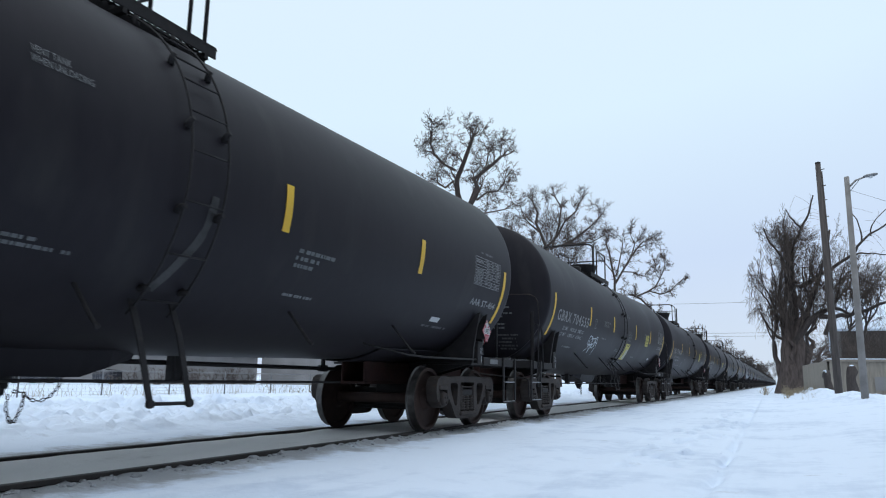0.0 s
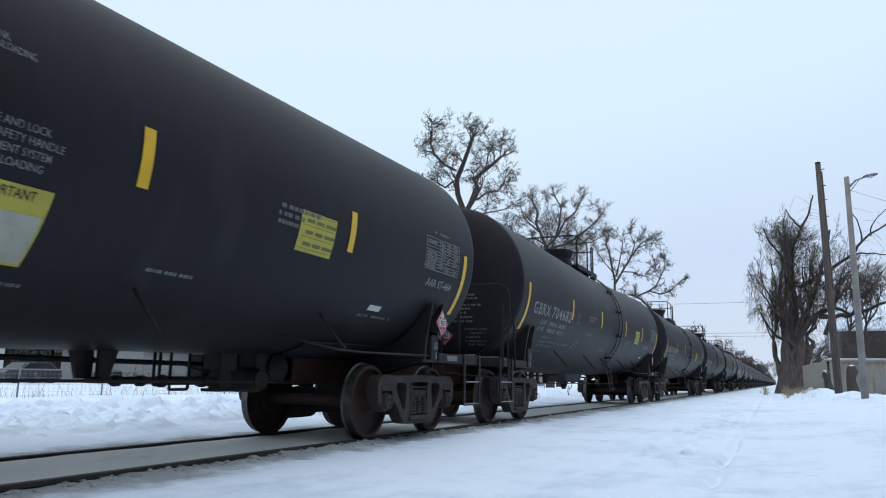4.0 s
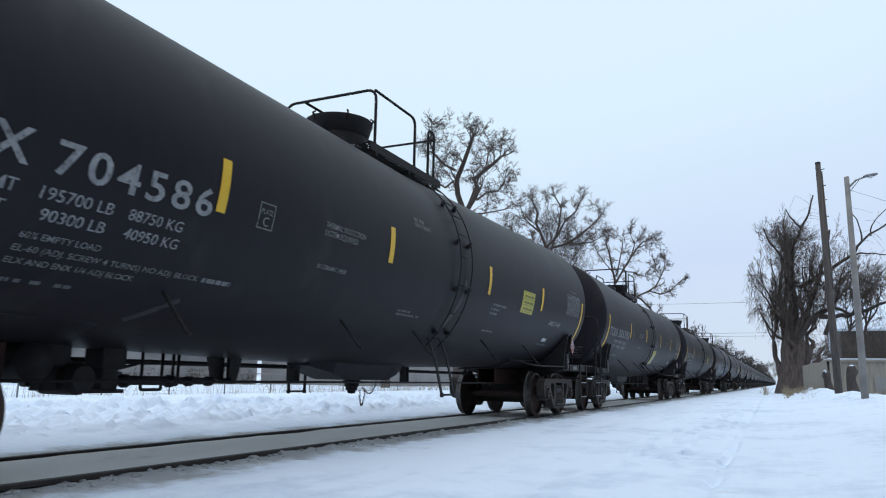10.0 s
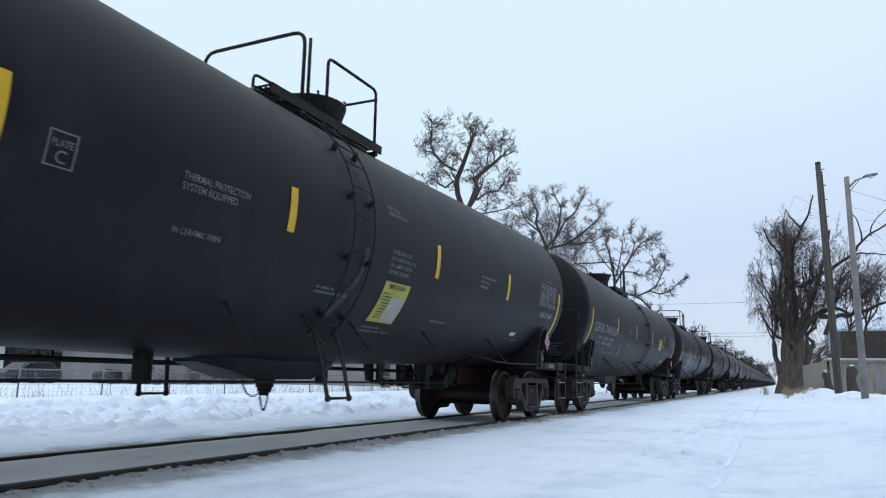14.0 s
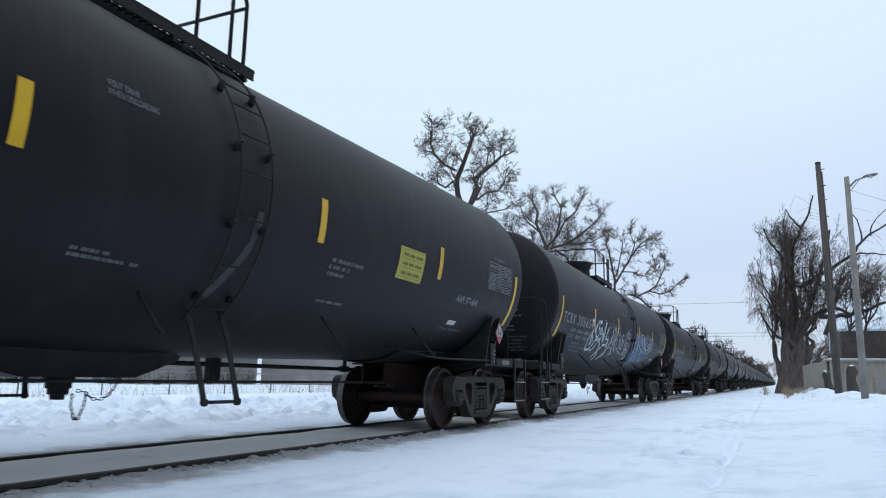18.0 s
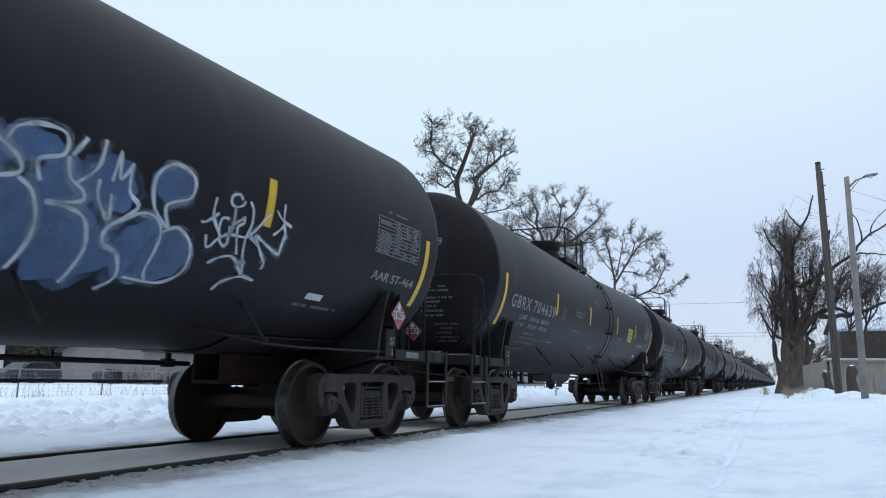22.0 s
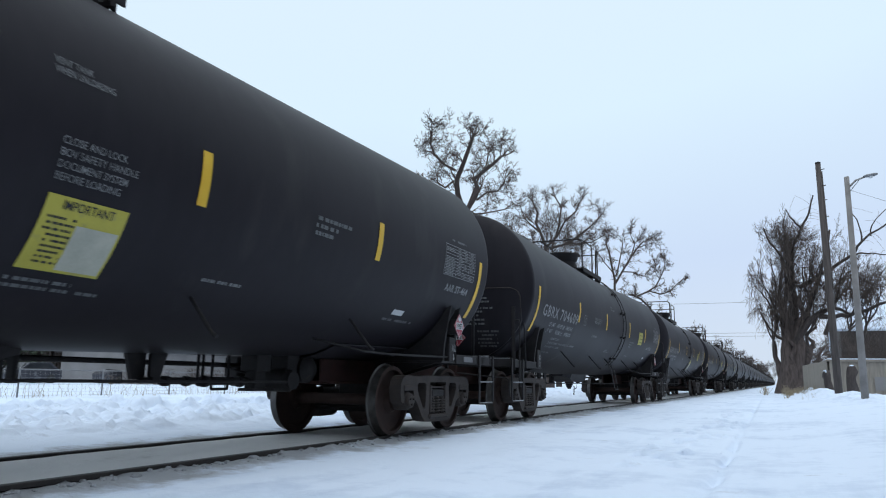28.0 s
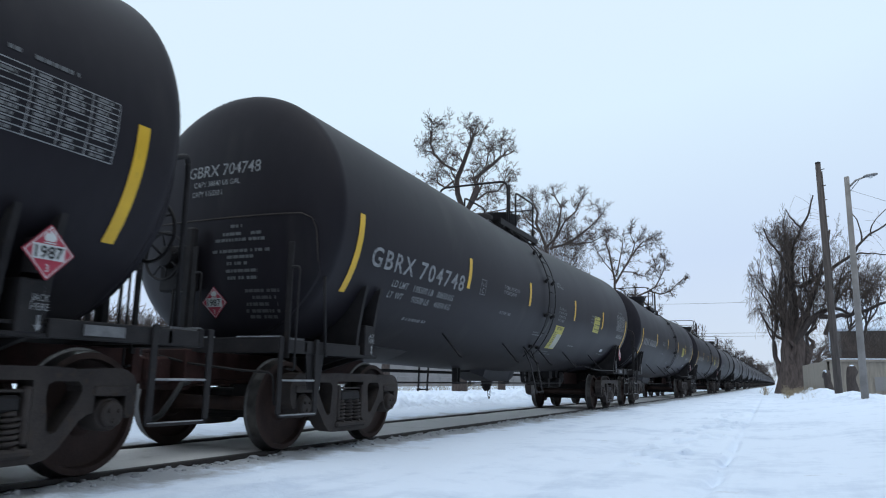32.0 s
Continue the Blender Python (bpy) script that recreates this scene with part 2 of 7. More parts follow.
def overspray(name, rgb, most):
    """A thin mist of paint that lets the surface under it through."""
    m = surface(name, tuple(c * 0.8 for c in rgb), rgb, 0.7, 0, 3, 30, 0.0)
    n, l = m.node_tree.nodes, m.node_tree.links
    bsdf, t = n["Principled BSDF"], n.new("ShaderNodeTexNoise")
    co, cut = n.new("ShaderNodeTexCoord"), n.new("ShaderNodeMapRange")
    t.inputs["Scale"].default_value, t.inputs["Detail"].default_value = 5.0, 6
    cut.inputs["From Min"].default_value, cut.inputs["From Max"].default_value, cut.inputs["To Max"].default_value = 0.40, 0.75, most
    l.new(co.outputs["Object"], t.inputs["Vector"])
    l.new(t.outputs["Fac"], cut.inputs["Value"])
    l.new(cut.outputs[0], bsdf.inputs["Alpha"])
    return m


M["mist_white"] = overspray("white_overspray", (0.42, 0.47, 0.52), 0.55)
M["mist_blue"] = overspray("blue_overspray", (0.10, 0.17, 0.30), 0.75)


# ---- building helpers ----
def part(name, data, material, parent, label="", m=None):
    """One mesh object from a bmesh or a mesh, under a thing or a part."""
    if isinstance(data, bmesh.types.BMesh):
        me = bpy.data.meshes.new(name)
        data.to_mesh(me)
        data.free()
        data = me
    if material is not None and not data.materials:
        data.materials.append(material)
    ob = new(name, data)
    ob.parent = parent
    if m is not None:
        ob.matrix_basis = m
    return tagged(ob, label)


def thing(name, label, category, group="", kind="", m=None):
    ob = new(name)
    ob.empty_display_size = 0.2
    if m is not None:
        ob.matrix_basis = m
    return tagged(ob, label, category, group, kind)


def smooth(me, angle=40):
    me.polygons.foreach_set("use_smooth", [True] * len(me.polygons))
    me.set_sharp_from_angle(angle=radians(angle))
    return me


def as_mesh(name, bm, angle=None):
    me = bpy.data.meshes.new(name)
    bm.to_mesh(me)
    bm.free()
    return smooth(me, angle) if angle else me


def box(bm, x0, x1, y0, y1, z0, z1, bevel=0.0, mat=0):
    r = bmesh.ops.create_cube(bm, size=1, matrix=Matrix.LocRotScale(((x0 + x1) / 2, (y0 + y1) / 2, (z0 + z1) / 2), None, (abs(x1 - x0), abs(y1 - y0), abs(z1 - z0))))
    faces = {f for v in r["verts"] for f in v.link_faces}
    for f in faces:
        f.material_index = mat
    if bevel:
        bmesh.ops.bevel(bm, geom=list({e for f in faces for e in f.edges}), offset=bevel, segments=1, affect="EDGES")
    return bm


def boxes(*specs, bevel=0.008):
    bm = bmesh.new()
    for s in specs:
        box(bm, *s, bevel=bevel)
    return bm


def tube(points, radius, sides=8, closed=False, bm=None, ends=True):
    """A round bar along points; radius is one number or one for each point."""
    bm = bm or bmesh.new()
    pts = [Vector(p) for p in points]
    rad = radius if isinstance(radius, (list, tuple)) else [radius] * len(pts)
    rings, side = [], None
    for i, p in enumerate(pts):
        a = pts[(i - 1) % len(pts)] if (closed or i) else p
        b = pts[(i + 1) % len(pts)] if (closed or i < len(pts) - 1) else p
        d = (b - a).normalized()
        if side is None:
            side = d.cross(Vector((0.31, 0.17, 0.93))).normalized()
        else:
            side = (side - d * side.dot(d)).normalized()
        up = d.cross(side)
        rings.append([bm.verts.new(p + (side * math.cos(k * math.tau / sides) + up * math.sin(k * math.tau / sides)) * rad[i]) for k in range(sides)])
    n = len(rings)
    for i in range(n if closed else n - 1):
        r0, r1 = rings[i], rings[(i + 1) % n]
        for k in range(sides):
            bm.faces.new((r0[k], r0[(k + 1) % sides], r1[(k + 1) % sides], r1[k])).smooth = True
    if ends and not closed:
        bm.faces.new(rings[0][::-1])
        bm.faces.new(rings[-1])
    return bm


def rounded(points, r=0.08, steps=4):
    """The same line with its inner corners rounded off."""
    pts, out = [Vector(p) for p in points], [Vector(points[0])]
    for a, p, b in zip(pts, pts[1:], pts[2:]):
        q = min(r, (a - p).length / 2, (b - p).length / 2)
        s, e = p + (a - p).normalized() * q, p + (b - p).normalized() * q
        for k in range(steps + 1):
            t = k / steps
            out.append((1 - t) ** 2 * s + 2 * t * (1 - t) * p + t * t * e)
    return out + [pts[-1]]


def lathe(profile, axis="y", steps=48, mats=None):
    """A turned body: profile of (along, radius) round an axis through the origin."""
    bm = bmesh.new()
    rings = []
    for a, r in profile:
        ring = []
        for k in range(steps if r > 1e-6 else 1):
            c, s = math.cos(k * math.tau / steps) * r, math.sin(k * math.tau / steps) * r
            ring.append(bm.verts.new({"y": (c, a, s), "x": (a, c, s), "z": (c, s, a)}[axis]))
        rings.append(ring)
    for i, (r0, r1) in enumerate(zip(rings, rings[1:])):
        for k in range(steps):
            k1 = (k + 1) % steps
            if len(r0) == 1 and len(r1) == 1:
                continue
            if len(r0) == 1:
                f = bm.faces.new((r0[0], r1[k1], r1[k]))
            elif len(r1) == 1:
                f = bm.faces.new((r0[k], r0[k1], r1[0]))
            else:
                f = bm.faces.new((r0[k], r0[k1], r1[k1], r1[k]))
            f.smooth = True
            if mats:
                f.material_index = mats[i]
    bmesh.ops.recalc_face_normals(bm, faces=bm.faces)
    return bm


def plate(outline, holes, thick, to3d):
    """A flat plate with holes, thick along its third axis and centred on it. to3d(u, v, w) places it."""
    bm = bmesh.new()
    edges = []
    for loop in (outline, *holes):
        vs = [bm.verts.new((u, v, 0)) for u, v in loop]
        edges += [bm.edges.new((a, b)) for a, b in zip(vs, vs[1:] + vs[:1])]
    bmesh.ops.triangle_fill(bm, edges=edges, use_beauty=True)
    bmesh.ops.dissolve_limit(bm, angle_limit=0.01, verts=bm.verts, edges=bm.edges)
    r = bmesh.ops.extrude_face_region(bm, geom=bm.faces[:])
    for v in bm.verts:
        v.co.z = -thick / 2
    for g in r["geom"]:
        if isinstance(g, bmesh.types.BMVert):
            g.co.z = thick / 2
    rim = [e for e in bm.edges if len(e.link_faces) == 2 and e.calc_face_angle(0) > 1.2 and abs(e.verts[0].co.z - e.verts[1].co.z) < 1e-6]
    bmesh.ops.bevel(bm, geom=rim, offset=min(0.028, thick / 6), segments=2, affect="EDGES")
    for v in bm.verts:
        v.co = Vector(to3d(*v.co))
    bmesh.ops.recalc_face_normals(bm, faces=bm.faces)
    return bm


# ---- ground ----
def ridge(x, y):
    return noise.noise(Vector((x * 0.9, y * 0.55, 3.1))) * 0.5 + noise.noise(Vector((x * 2.3, y * 2.1, 8.7))) * 0.28 + noise.noise(Vector((x * 5.5, y * 5.0, 1.7))) * 0.14


# prints of boots in the trodden snow: x, y and how deep
rnd = random.Random(8)
PRINTS = [(-1.52, 8.55, 0.045), (-1.35, 10.7, 0.04), (-1.21, 10.8, 0.045), (-1.31, 14.4, 0.05), (-1.25, 19.9, 0.05), (-0.99, 20.2, 0.05), (-1.44, 7.4, 0.03), (-1.02, 7.6, 0.03)]
PRINTS += [(-1.25 + rnd.gauss(0, 0.28), 8.0 + i * 0.5 + rnd.gauss(0, 0.1), rnd.uniform(0.025, 0.045)) for i in range(32)]


def prints(x, y):
    z = 0.0
    for px, py, d in PRINTS:
        q = ((x - px) / 0.085) ** 2 + ((y - py) / 0.12) ** 2
        if q < 7:
            z -= 2.4 * d * math.exp(-q * q)
        q = ((x - px) / 0.095) ** 2 + ((y - py - 0.17) / 0.085) ** 2
        if q < 7:
            z += 1.3 * d * math.exp(-q * q) * (0.8 + 0.6 * noise.noise(Vector((x * 14, y * 14, 2))))
    return z


def step(a, b, x):
    t = min(1.0, max(0.0, (x - a) / (b - a)))
    return t * t * (3 - 2 * t)


def clods(x, y, s, seed):
    """Round chunks of snow thrown up by the plough, s to the metre."""
    p = Vector((x * s + 0.5 * noise.noise(Vector((x * s, y * s, seed))), y * s + 0.5 * noise.noise(Vector((x * s, y * s, seed + 9))), seed))
    d, where = noise.voronoi(p)
    lift = noise.cell(where[0] * 3.7)
    return max(0.0, 1 - (d[0] / 0.62) ** 2) ** 0.5 * max(0.0, 0.35 + 0.65 * lift)


def lumps(x, y):
    """Clods of ploughed snow."""
    q = 0.0
    for s, a in ((1.1, 0.55), (2.4, 0.40), (4.8, 0.22)):
        q += a * (0.5 - abs(noise.noise(Vector((x * s, y * s * 0.85, s * 7.3))))) * 2
    return q - 0.6


def ground_height(x, y):
    far = step(60, 140, abs(y)) * 0.7
    z = -0.066 + 0.012 * noise.noise(Vector((x * 1.3, y * 0.5, 0)))
    if x > -4.748:
        # road of packed snow with two shallow wheel tracks, and a bank along its edge
        z += 0.014 * noise.noise(Vector((x * 2.6, y * 0.5, 5))) + 0.007 * noise.noise(Vector((x * 6.5, y * 3.0, 9)))
        z += 0.030 * max(0.0, noise.noise(Vector((x * 5.0, y * 3.0, 15)))) * step(-2.2, -4.4, x)
        z += 0.024 * step(-4.45, -4.75, x)
        for c in (-3.3, -1.9):
            z -= 0.022 * math.exp(-((x - c) / 0.26) ** 2)
        worn = 0.35 + 0.65 * step(-0.25, 0.3, noise.noise(Vector((2.0, y * 1.7, 0.5))))
        z -= 0.08 * worn * math.exp(-((x + 0.48 + 0.0125 * y + 0.05 * noise.noise(Vector((0, y * 0.9, 0))) + 0.02 * noise.noise(Vector((0, y * 4.0, 3)))) / 0.055) ** 2) * step(60, 30, y)
        if 4 < y < 26 and -2.4 < x < -0.1:
            z += prints(x, y)
        z += 0.05 * max(0.0, noise.noise(Vector((x * 12, y * 8, 33)))) * step(-4.35, -4.70, x)
        z += 0.26 * step(-0.6, 2.6, x) + 0.05 * ridge(x * 0.7, y * 0.7) * step(-0.5, 2.0, x)
        z += 0.10 * step(1.6, 3.0, x) * (0.5 + ridge(x, y)) * step(12, 24, y)
        z += 0.34 * math.exp(-((x - 1.9) / 0.75) ** 2) * step(34, 40, y) * step(66, 58, y) * (0.75 + 0.9 * ridge(x * 1.3, y))
        if 24 < y < 66 and 0.2 < x < 6:
            z += (0.16 * clods(x, y, 1.1, 3.0) + 0.09 * clods(x, y, 2.6, 6.0)) * step(0.9, 2.0, x) * step(25, 31, y)
    elif x < -6.335:
        z += 0.045 + 0.05 * step(-6.45, -8.2, x)
        crest = math.exp(-((x + 10.4) / 1.5) ** 2)
        z += (0.10 + 0.14 * ridge(x, y) + 0.05 * lumps(x, y)) * crest * (1 - far)
        z += (0.05 * ridge(x * 1.5, y * 1.5) + 0.025 * lumps(x + 7, y)) * step(-7.4, -8.8, x)
        if -13 < x < -7.2 and -2 < y < 46:
            z += (0.12 * clods(x, y, 1.7, 2.0) + 0.12 * clods(x, y, 3.6, 5.0) + 0.085 * clods(x, y, 6.5, 8.0) + 0.05 * clods(x, y, 10.0, 11.0)) * step(-7.3, -8.3, x) * step(-13, -12, x)
        z += 0.02 * noise.noise(Vector((x * 2.2, y * 1.4, 12))) * step(-6.5, -7.0, x)
        z -= 0.03 * step(-12, -16, x)
    else:
        z = -0.30
    return z


def lines(*spans):
    out = []
    for a, b, n in spans:
        out += [a + (b - a) * i / n for i in range(n)]
    return out + [spans[-1][1]]


gx = lines((-2500, -400, 6), (-400, -60, 12), (-60, -16, 22), (-16, -12.5, 22), (-12.5, -11, 20), (-11, -7.3, 74), (-7.3, -6.338, 10), (-6.338, -6.334, 1), (-6.334, -4.750, 3), (-4.750, -4.746, 1), (-4.746, -4.2, 12), (-4.2, -1.8, 24), (-1.8, -0.2, 58), (-0.2, 3.5, 34), (3.5, 14, 26), (14, 60, 12), (60, 400, 8), (400, 2500, 6))
gy = lines((-2500, -300, 6), (-300, -12, 10), (-12, 1, 16), (1, 22, 420), (22, 46, 150), (46, 110, 70), (110, 400, 40), (400, 3000, 12))
verts = [(x, y, ground_height(x, y)) for y in gy for x in gx]
nx = len(gx)
quads = [(j * nx + i, j * nx + i + 1, (j + 1) * nx + i + 1, (j + 1) * nx + i) for j in range(len(gy) - 1) for i in range(nx - 1)]
me = bpy.data.meshes.new("ground")
me.from_pydata(verts, [], quads)
me.polygons.foreach_set("use_smooth", [True] * len(me.polygons))
me.materials.append(M["snow"])
tagged(new("ground", me), "snow-covered ground and trodden street beside the railway", "ground", kind="structure")

# the street's strip between and beside the rails
bm = bmesh.new()
ys = lines((-40, 0, 12), (0, 30, 130), (30, 120, 60), (120, 1500, 30))
for x0, x1, top, n in ((-6.222, -4.868, -0.026, 16),):
    cols = [x0 + (x1 - x0) * i / n for i in range(n + 1)]
    grid = [[bm.verts.new((x, y, top + 0.012 * noise.noise(Vector((x * 3, y * 1.6, 2))) + 0.008 * noise.noise(Vector((x * 9, y * 6, 4))))) for x in cols] for y in ys]
    low = [(bm.verts.new((x0, y, -0.3)), bm.verts.new((x1, y, -0.3))) for y in ys]
    for a, b, la, lb in zip(grid, grid[1:], low, low[1:]):
        for i in range(n):
            bm.faces.new((a[i], a[i + 1], b[i + 1], b[i])).smooth = True
        bm.faces.new((la[0], a[0], b[0], lb[0]))
        bm.faces.new((a[n], la[1], lb[1], b[n]))
tagged(part("road", bm, M["slush"], None), "grey slush-stained paving between and beside the rails", "road", kind="structure")

# rails: foot, web and head
RAIL = ((-0.07, -0.17), (0.07, -0.17), (0.07, -0.155), (0.012, -0.13), (0.010, -0.045), (0.036, -0.036), (0.036, -0.006), (0.028, 0.0), (-0.028, 0.0), (-0.036, -0.006), (-0.036, -0.036), (-0.010, -0.045), (-0.012, -0.13), (-0.07, -0.155))
for s in (1, -1):
    bm = bmesh.new()
    a, b = ([bm.verts.new((TRACK_X + s * GAUGE_HALF + u, y, v)) for u, v in RAIL] for y in (-60, 2200))
    for i in range(len(RAIL)):
        j = (i + 1) % len(RAIL)
        f = bm.faces.new((a[j], a[i], b[i], b[j]))
        f.material_index = 1 if i == 7 else 0
    bm.faces.new(a)
    bm.faces.new(b[::-1])
    rail = part("rail", bm, M["rail"], None)
    rail.data.materials.append(M["rail_top"])
    tagged(rail, "dark steel rail set in the snowy street", "rail", "rails of the track")


def crumbs(name, spots, label, seed):
    """Loose lumps of snow lying about: spots of x, y and size."""
    rnd = random.Random(seed)
    vs, fs = [], []
    for x, y, r in spots:
        z = ground_height(x, y)
        b = len(vs)
        for j, (h, q) in enumerate(((-0.3, 0.9), (0.25, 1.0), (0.75, 0.6))):
            for k in range(6):
                a = (k + 0.5 * j) * math.tau / 6
                w = r * q * rnd.uniform(0.7, 1.25)
                vs.append((x + w * math.cos(a), y + w * math.sin(a), z + h * r * rnd.uniform(0.7, 1.1)))
        for j in (0, 6):
            for k in range(6):
                n = (k + 1) % 6
                fs.append((b + j + k, b + j + n, b + j + 6 + n, b + j + 6 + k))
        fs.append(tuple(b + 12 + k for k in range(6)))
    me = bpy.data.meshes.new(name)
    me.from_pydata(vs, [], fs)
    me.polygons.foreach_set("use_smooth", [True] * len(me.polygons))
    tagged(part(name, me, M["snow"], None), label, "snow", kind="stuff")


rnd = random.Random(21)
crumbs("snow_crumbs", [(px + rnd.gauss(0, 0.10), py + 0.12 + rnd.gauss(0, 0.10), rnd.uniform(0.006, 0.014)) for px, py, d in PRINTS if py > 8]
       + [(-0.50 - 0.0125 * y + rnd.gauss(0, 0.08), y, rnd.uniform(0.006, 0.014)) for y in (7.5 + 0.35 * i for i in range(52))], "crumbs of snow kicked up along the footprints", 3)
crumbs("snow_crumbs", [(-4.70 + abs(rnd.gauss(0, 0.07)), 1.5 + 40 * rnd.random() ** 1.6, rnd.uniform(0.012, 0.035)) for _ in range(420)], "crumbs of snow along the rail", 4)
crumbs("snow_clods", [(-8.2 - abs(rnd.gauss(0, 1.3)), 4 + 40 * rnd.random() ** 1.3, rnd.uniform(0.02, 0.045)) for _ in range(90)], "clods of ploughed snow on the bank beside the track", 5)

# ---- tank cars ----
# Car space: x across the track, y from the leading axle towards the rear, z from the rail's top.
R, ZC = TANK_R, TANK_Z
Y0, Y1 = 0.05, 15.58
CAR_END = 15.634
HEAD = 0.35


def axis_z(y):
    """Height of the tank's middle line, which falls gently from both ends to the outlet."""
    y = min(Y1, max(Y0, y)) - CAR_END / 2
    return 2.378 + (0.0208 if y > 0 else 0.0162) * abs(y)


HEAD_Z = axis_z(Y0)


def on_tank(y, deg, lift=0.004):
    a = radians(deg)
    return Vector(((R + lift) * math.cos(a), y, axis_z(y) + (R + lift) * math.sin(a)))


def head_y(x, z, lift=0.0):
    """The front head's surface at x, z."""
    q = min(1.0, (x * x + (z - HEAD_Z) ** 2) / (R * R))
    return Y0 - HEAD * (1 - q ** 1.25) ** 0.5 - lift


def wrap(bm, side=1, lift=0.005, slices=0.05):
    """Lays a flat drawing, x along the car and y up from the tank's middle height, onto the tank's flank."""
    vs = [v.co.y for v in bm.verts]
    if vs:
        y = min(vs) + slices
        while y < max(vs):
            bmesh.ops.bisect_plane(bm, geom=bm.verts[:] + bm.edges[:] + bm.faces[:], plane_co=(0, y, 0), plane_no=(0, 1, 0))
            y += slices
    for v in bm.verts:
        up = ZC + R * math.sin(v.co.y / R) - axis_z(v.co.x)
        p = on_tank(v.co.x, math.degrees(math.asin(max(-0.999, min(0.999, up / R)))), lift + v.co.z)
        v.co = p if side > 0 else Vector((-p.x, CAR_END - p.y, p.z))
    return bm


def flat_rect(bm, x0, x1, y0, y1, z=0.0, mat=0):
    f = bm.faces.new([bm.verts.new(c) for c in ((x0, y0, z), (x1, y0, z), (x1, y1, z), (x0, y1, z))])
    f.material_index = mat
    return bm


LETTER_CACHE = {}


def letters(text, size, x=0.0, y=0.0, width=None, slant=0.0, bold=0.006, space=1.0):
    """A bmesh of flat writing; x, y its lower left corner."""
    if text not in LETTER_CACHE:
        cu = bpy.data.curves.new("writing", "FONT")
        cu.body, cu.size, cu.resolution_u, cu.offset, cu.space_character = text, 1.0, 3, bold, space
        ob = new("writing", cu)
        LETTER_CACHE[text] = bpy.data.meshes.new_from_object(ob.evaluated_get(bpy.context.evaluated_depsgraph_get()))
        bpy.data.objects.remove(ob)
        bpy.data.curves.remove(cu)
    bm = bmesh.new()
    bm.from_mesh(LETTER_CACHE[text])
    lo, hi = min(v.co.x for v in bm.verts), max(v.co.x for v in bm.verts)
    cap = max(v.co.y for v in bm.verts)
    kx = width / (hi - lo) if width else size / cap
    for v in bm.verts:
        v.co = Vector((x + (v.co.x - lo) * kx + slant * v.co.y * size / cap, y + v.co.y * size / cap, 0))
    return bm


def merged(*bms):
    out = bmesh.new()
    for b in bms:
        me = bpy.data.meshes.new("piece")
        b.to_mesh(me)
        b.free()
        out.from_mesh(me)
        bpy.data.meshes.remove(me)
    return out


def deg_y(deg):
    return radians(deg) * R


def bars(x, y, rows, height, gap, seed, ragged=0.5, skip=0.1):
    """Rows of small bars that stand for print too small to read."""
    rnd = random.Random(seed)
    bm = bmesh.new()
    for i, w in enumerate(rows):
        u = x + (rnd.random() * ragged * 0.1)
        end = x + w
        while u < end:
            n = min(end - u, height * rnd.uniform(0.6, 2.2))
            if rnd.random() > skip:
                flat_rect(bm, u, u + n, y - i * (height + gap) - height, y - i * (height + gap))
            u += n + height * (0.32 if rnd.random() < 0.75 else 1.0)
    return bm


# meshes shared by all cars
def tank_mesh():
    prof = []
    radii = [R * q for q in (0, 0.12, 0.24, 0.36, 0.48, 0.58, 0.68, 0.76, 0.83, 0.88, 0.92, 0.95, 0.97, 0.985, 0.995, 1.0)]
    prof += [(head_y(r, HEAD_Z), r) for r in radii]
    half = CAR_END / 2
    prof += [(y, R) for y in (Y0 + 0.03, 0.4, 2.0, 4.0, 6.0, half - 0.03, half, half + 0.03, CAR_END - 6.0, CAR_END - 4.0, CAR_END - 2.0, CAR_END - 0.4, Y1 - 0.03)]
    prof += [(CAR_END - head_y(r, HEAD_Z), r) for r in radii[::-1]]
    bm = lathe(prof, "y", 96)
    for v in bm.verts:
        v.co.z += axis_z(v.co.y)
    return as_mesh("tank", bm, 60)


def head_shield_mesh(rear=False):
    """The raised lower half of a head: a plate with rounded upper corners."""
    bm = bmesh.new()
    nu, nv = 26, 18
    z0, z1 = HEAD_Z - 1.38, HEAD_Z - 0.07

    def place(u, v, lift):
        z = z0 + (z1 - z0) * v
        w = min(1.27, math.sqrt(max(0.02, 1.44 ** 2 - (z - HEAD_Z) ** 2)))
        if z > z1 - 0.16:
            w -= 0.16 - math.sqrt(max(0, 0.16 ** 2 - (z - z1 + 0.16) ** 2))
        x = u * w
        y = head_y(x, z, lift)
        return (x, CAR_END - y if rear else y, z + (axis_z(Y1) - HEAD_Z if rear else 0))
    rings = [[bm.verts.new(place(-1 + 2 * i / nu, j / nv, 0.045)) for i in range(nu + 1)] for j in range(nv + 1)]
    for a, b in zip(rings, rings[1:]):
        for i in range(nu):
            bm.faces.new((a[i], a[i + 1], b[i + 1], b[i])).smooth = True
    rim = [e for e in bm.edges if e.is_boundary]
    r = bmesh.ops.extrude_edge_only(bm, edges=rim)
    for g in r["geom"]:
        if isinstance(g, bmesh.types.BMVert):
            g.co.y += -0.06 if rear else 0.06
    bmesh.ops.recalc_face_normals(bm, faces=bm.faces)
    return as_mesh("head_shield", bm, 40)


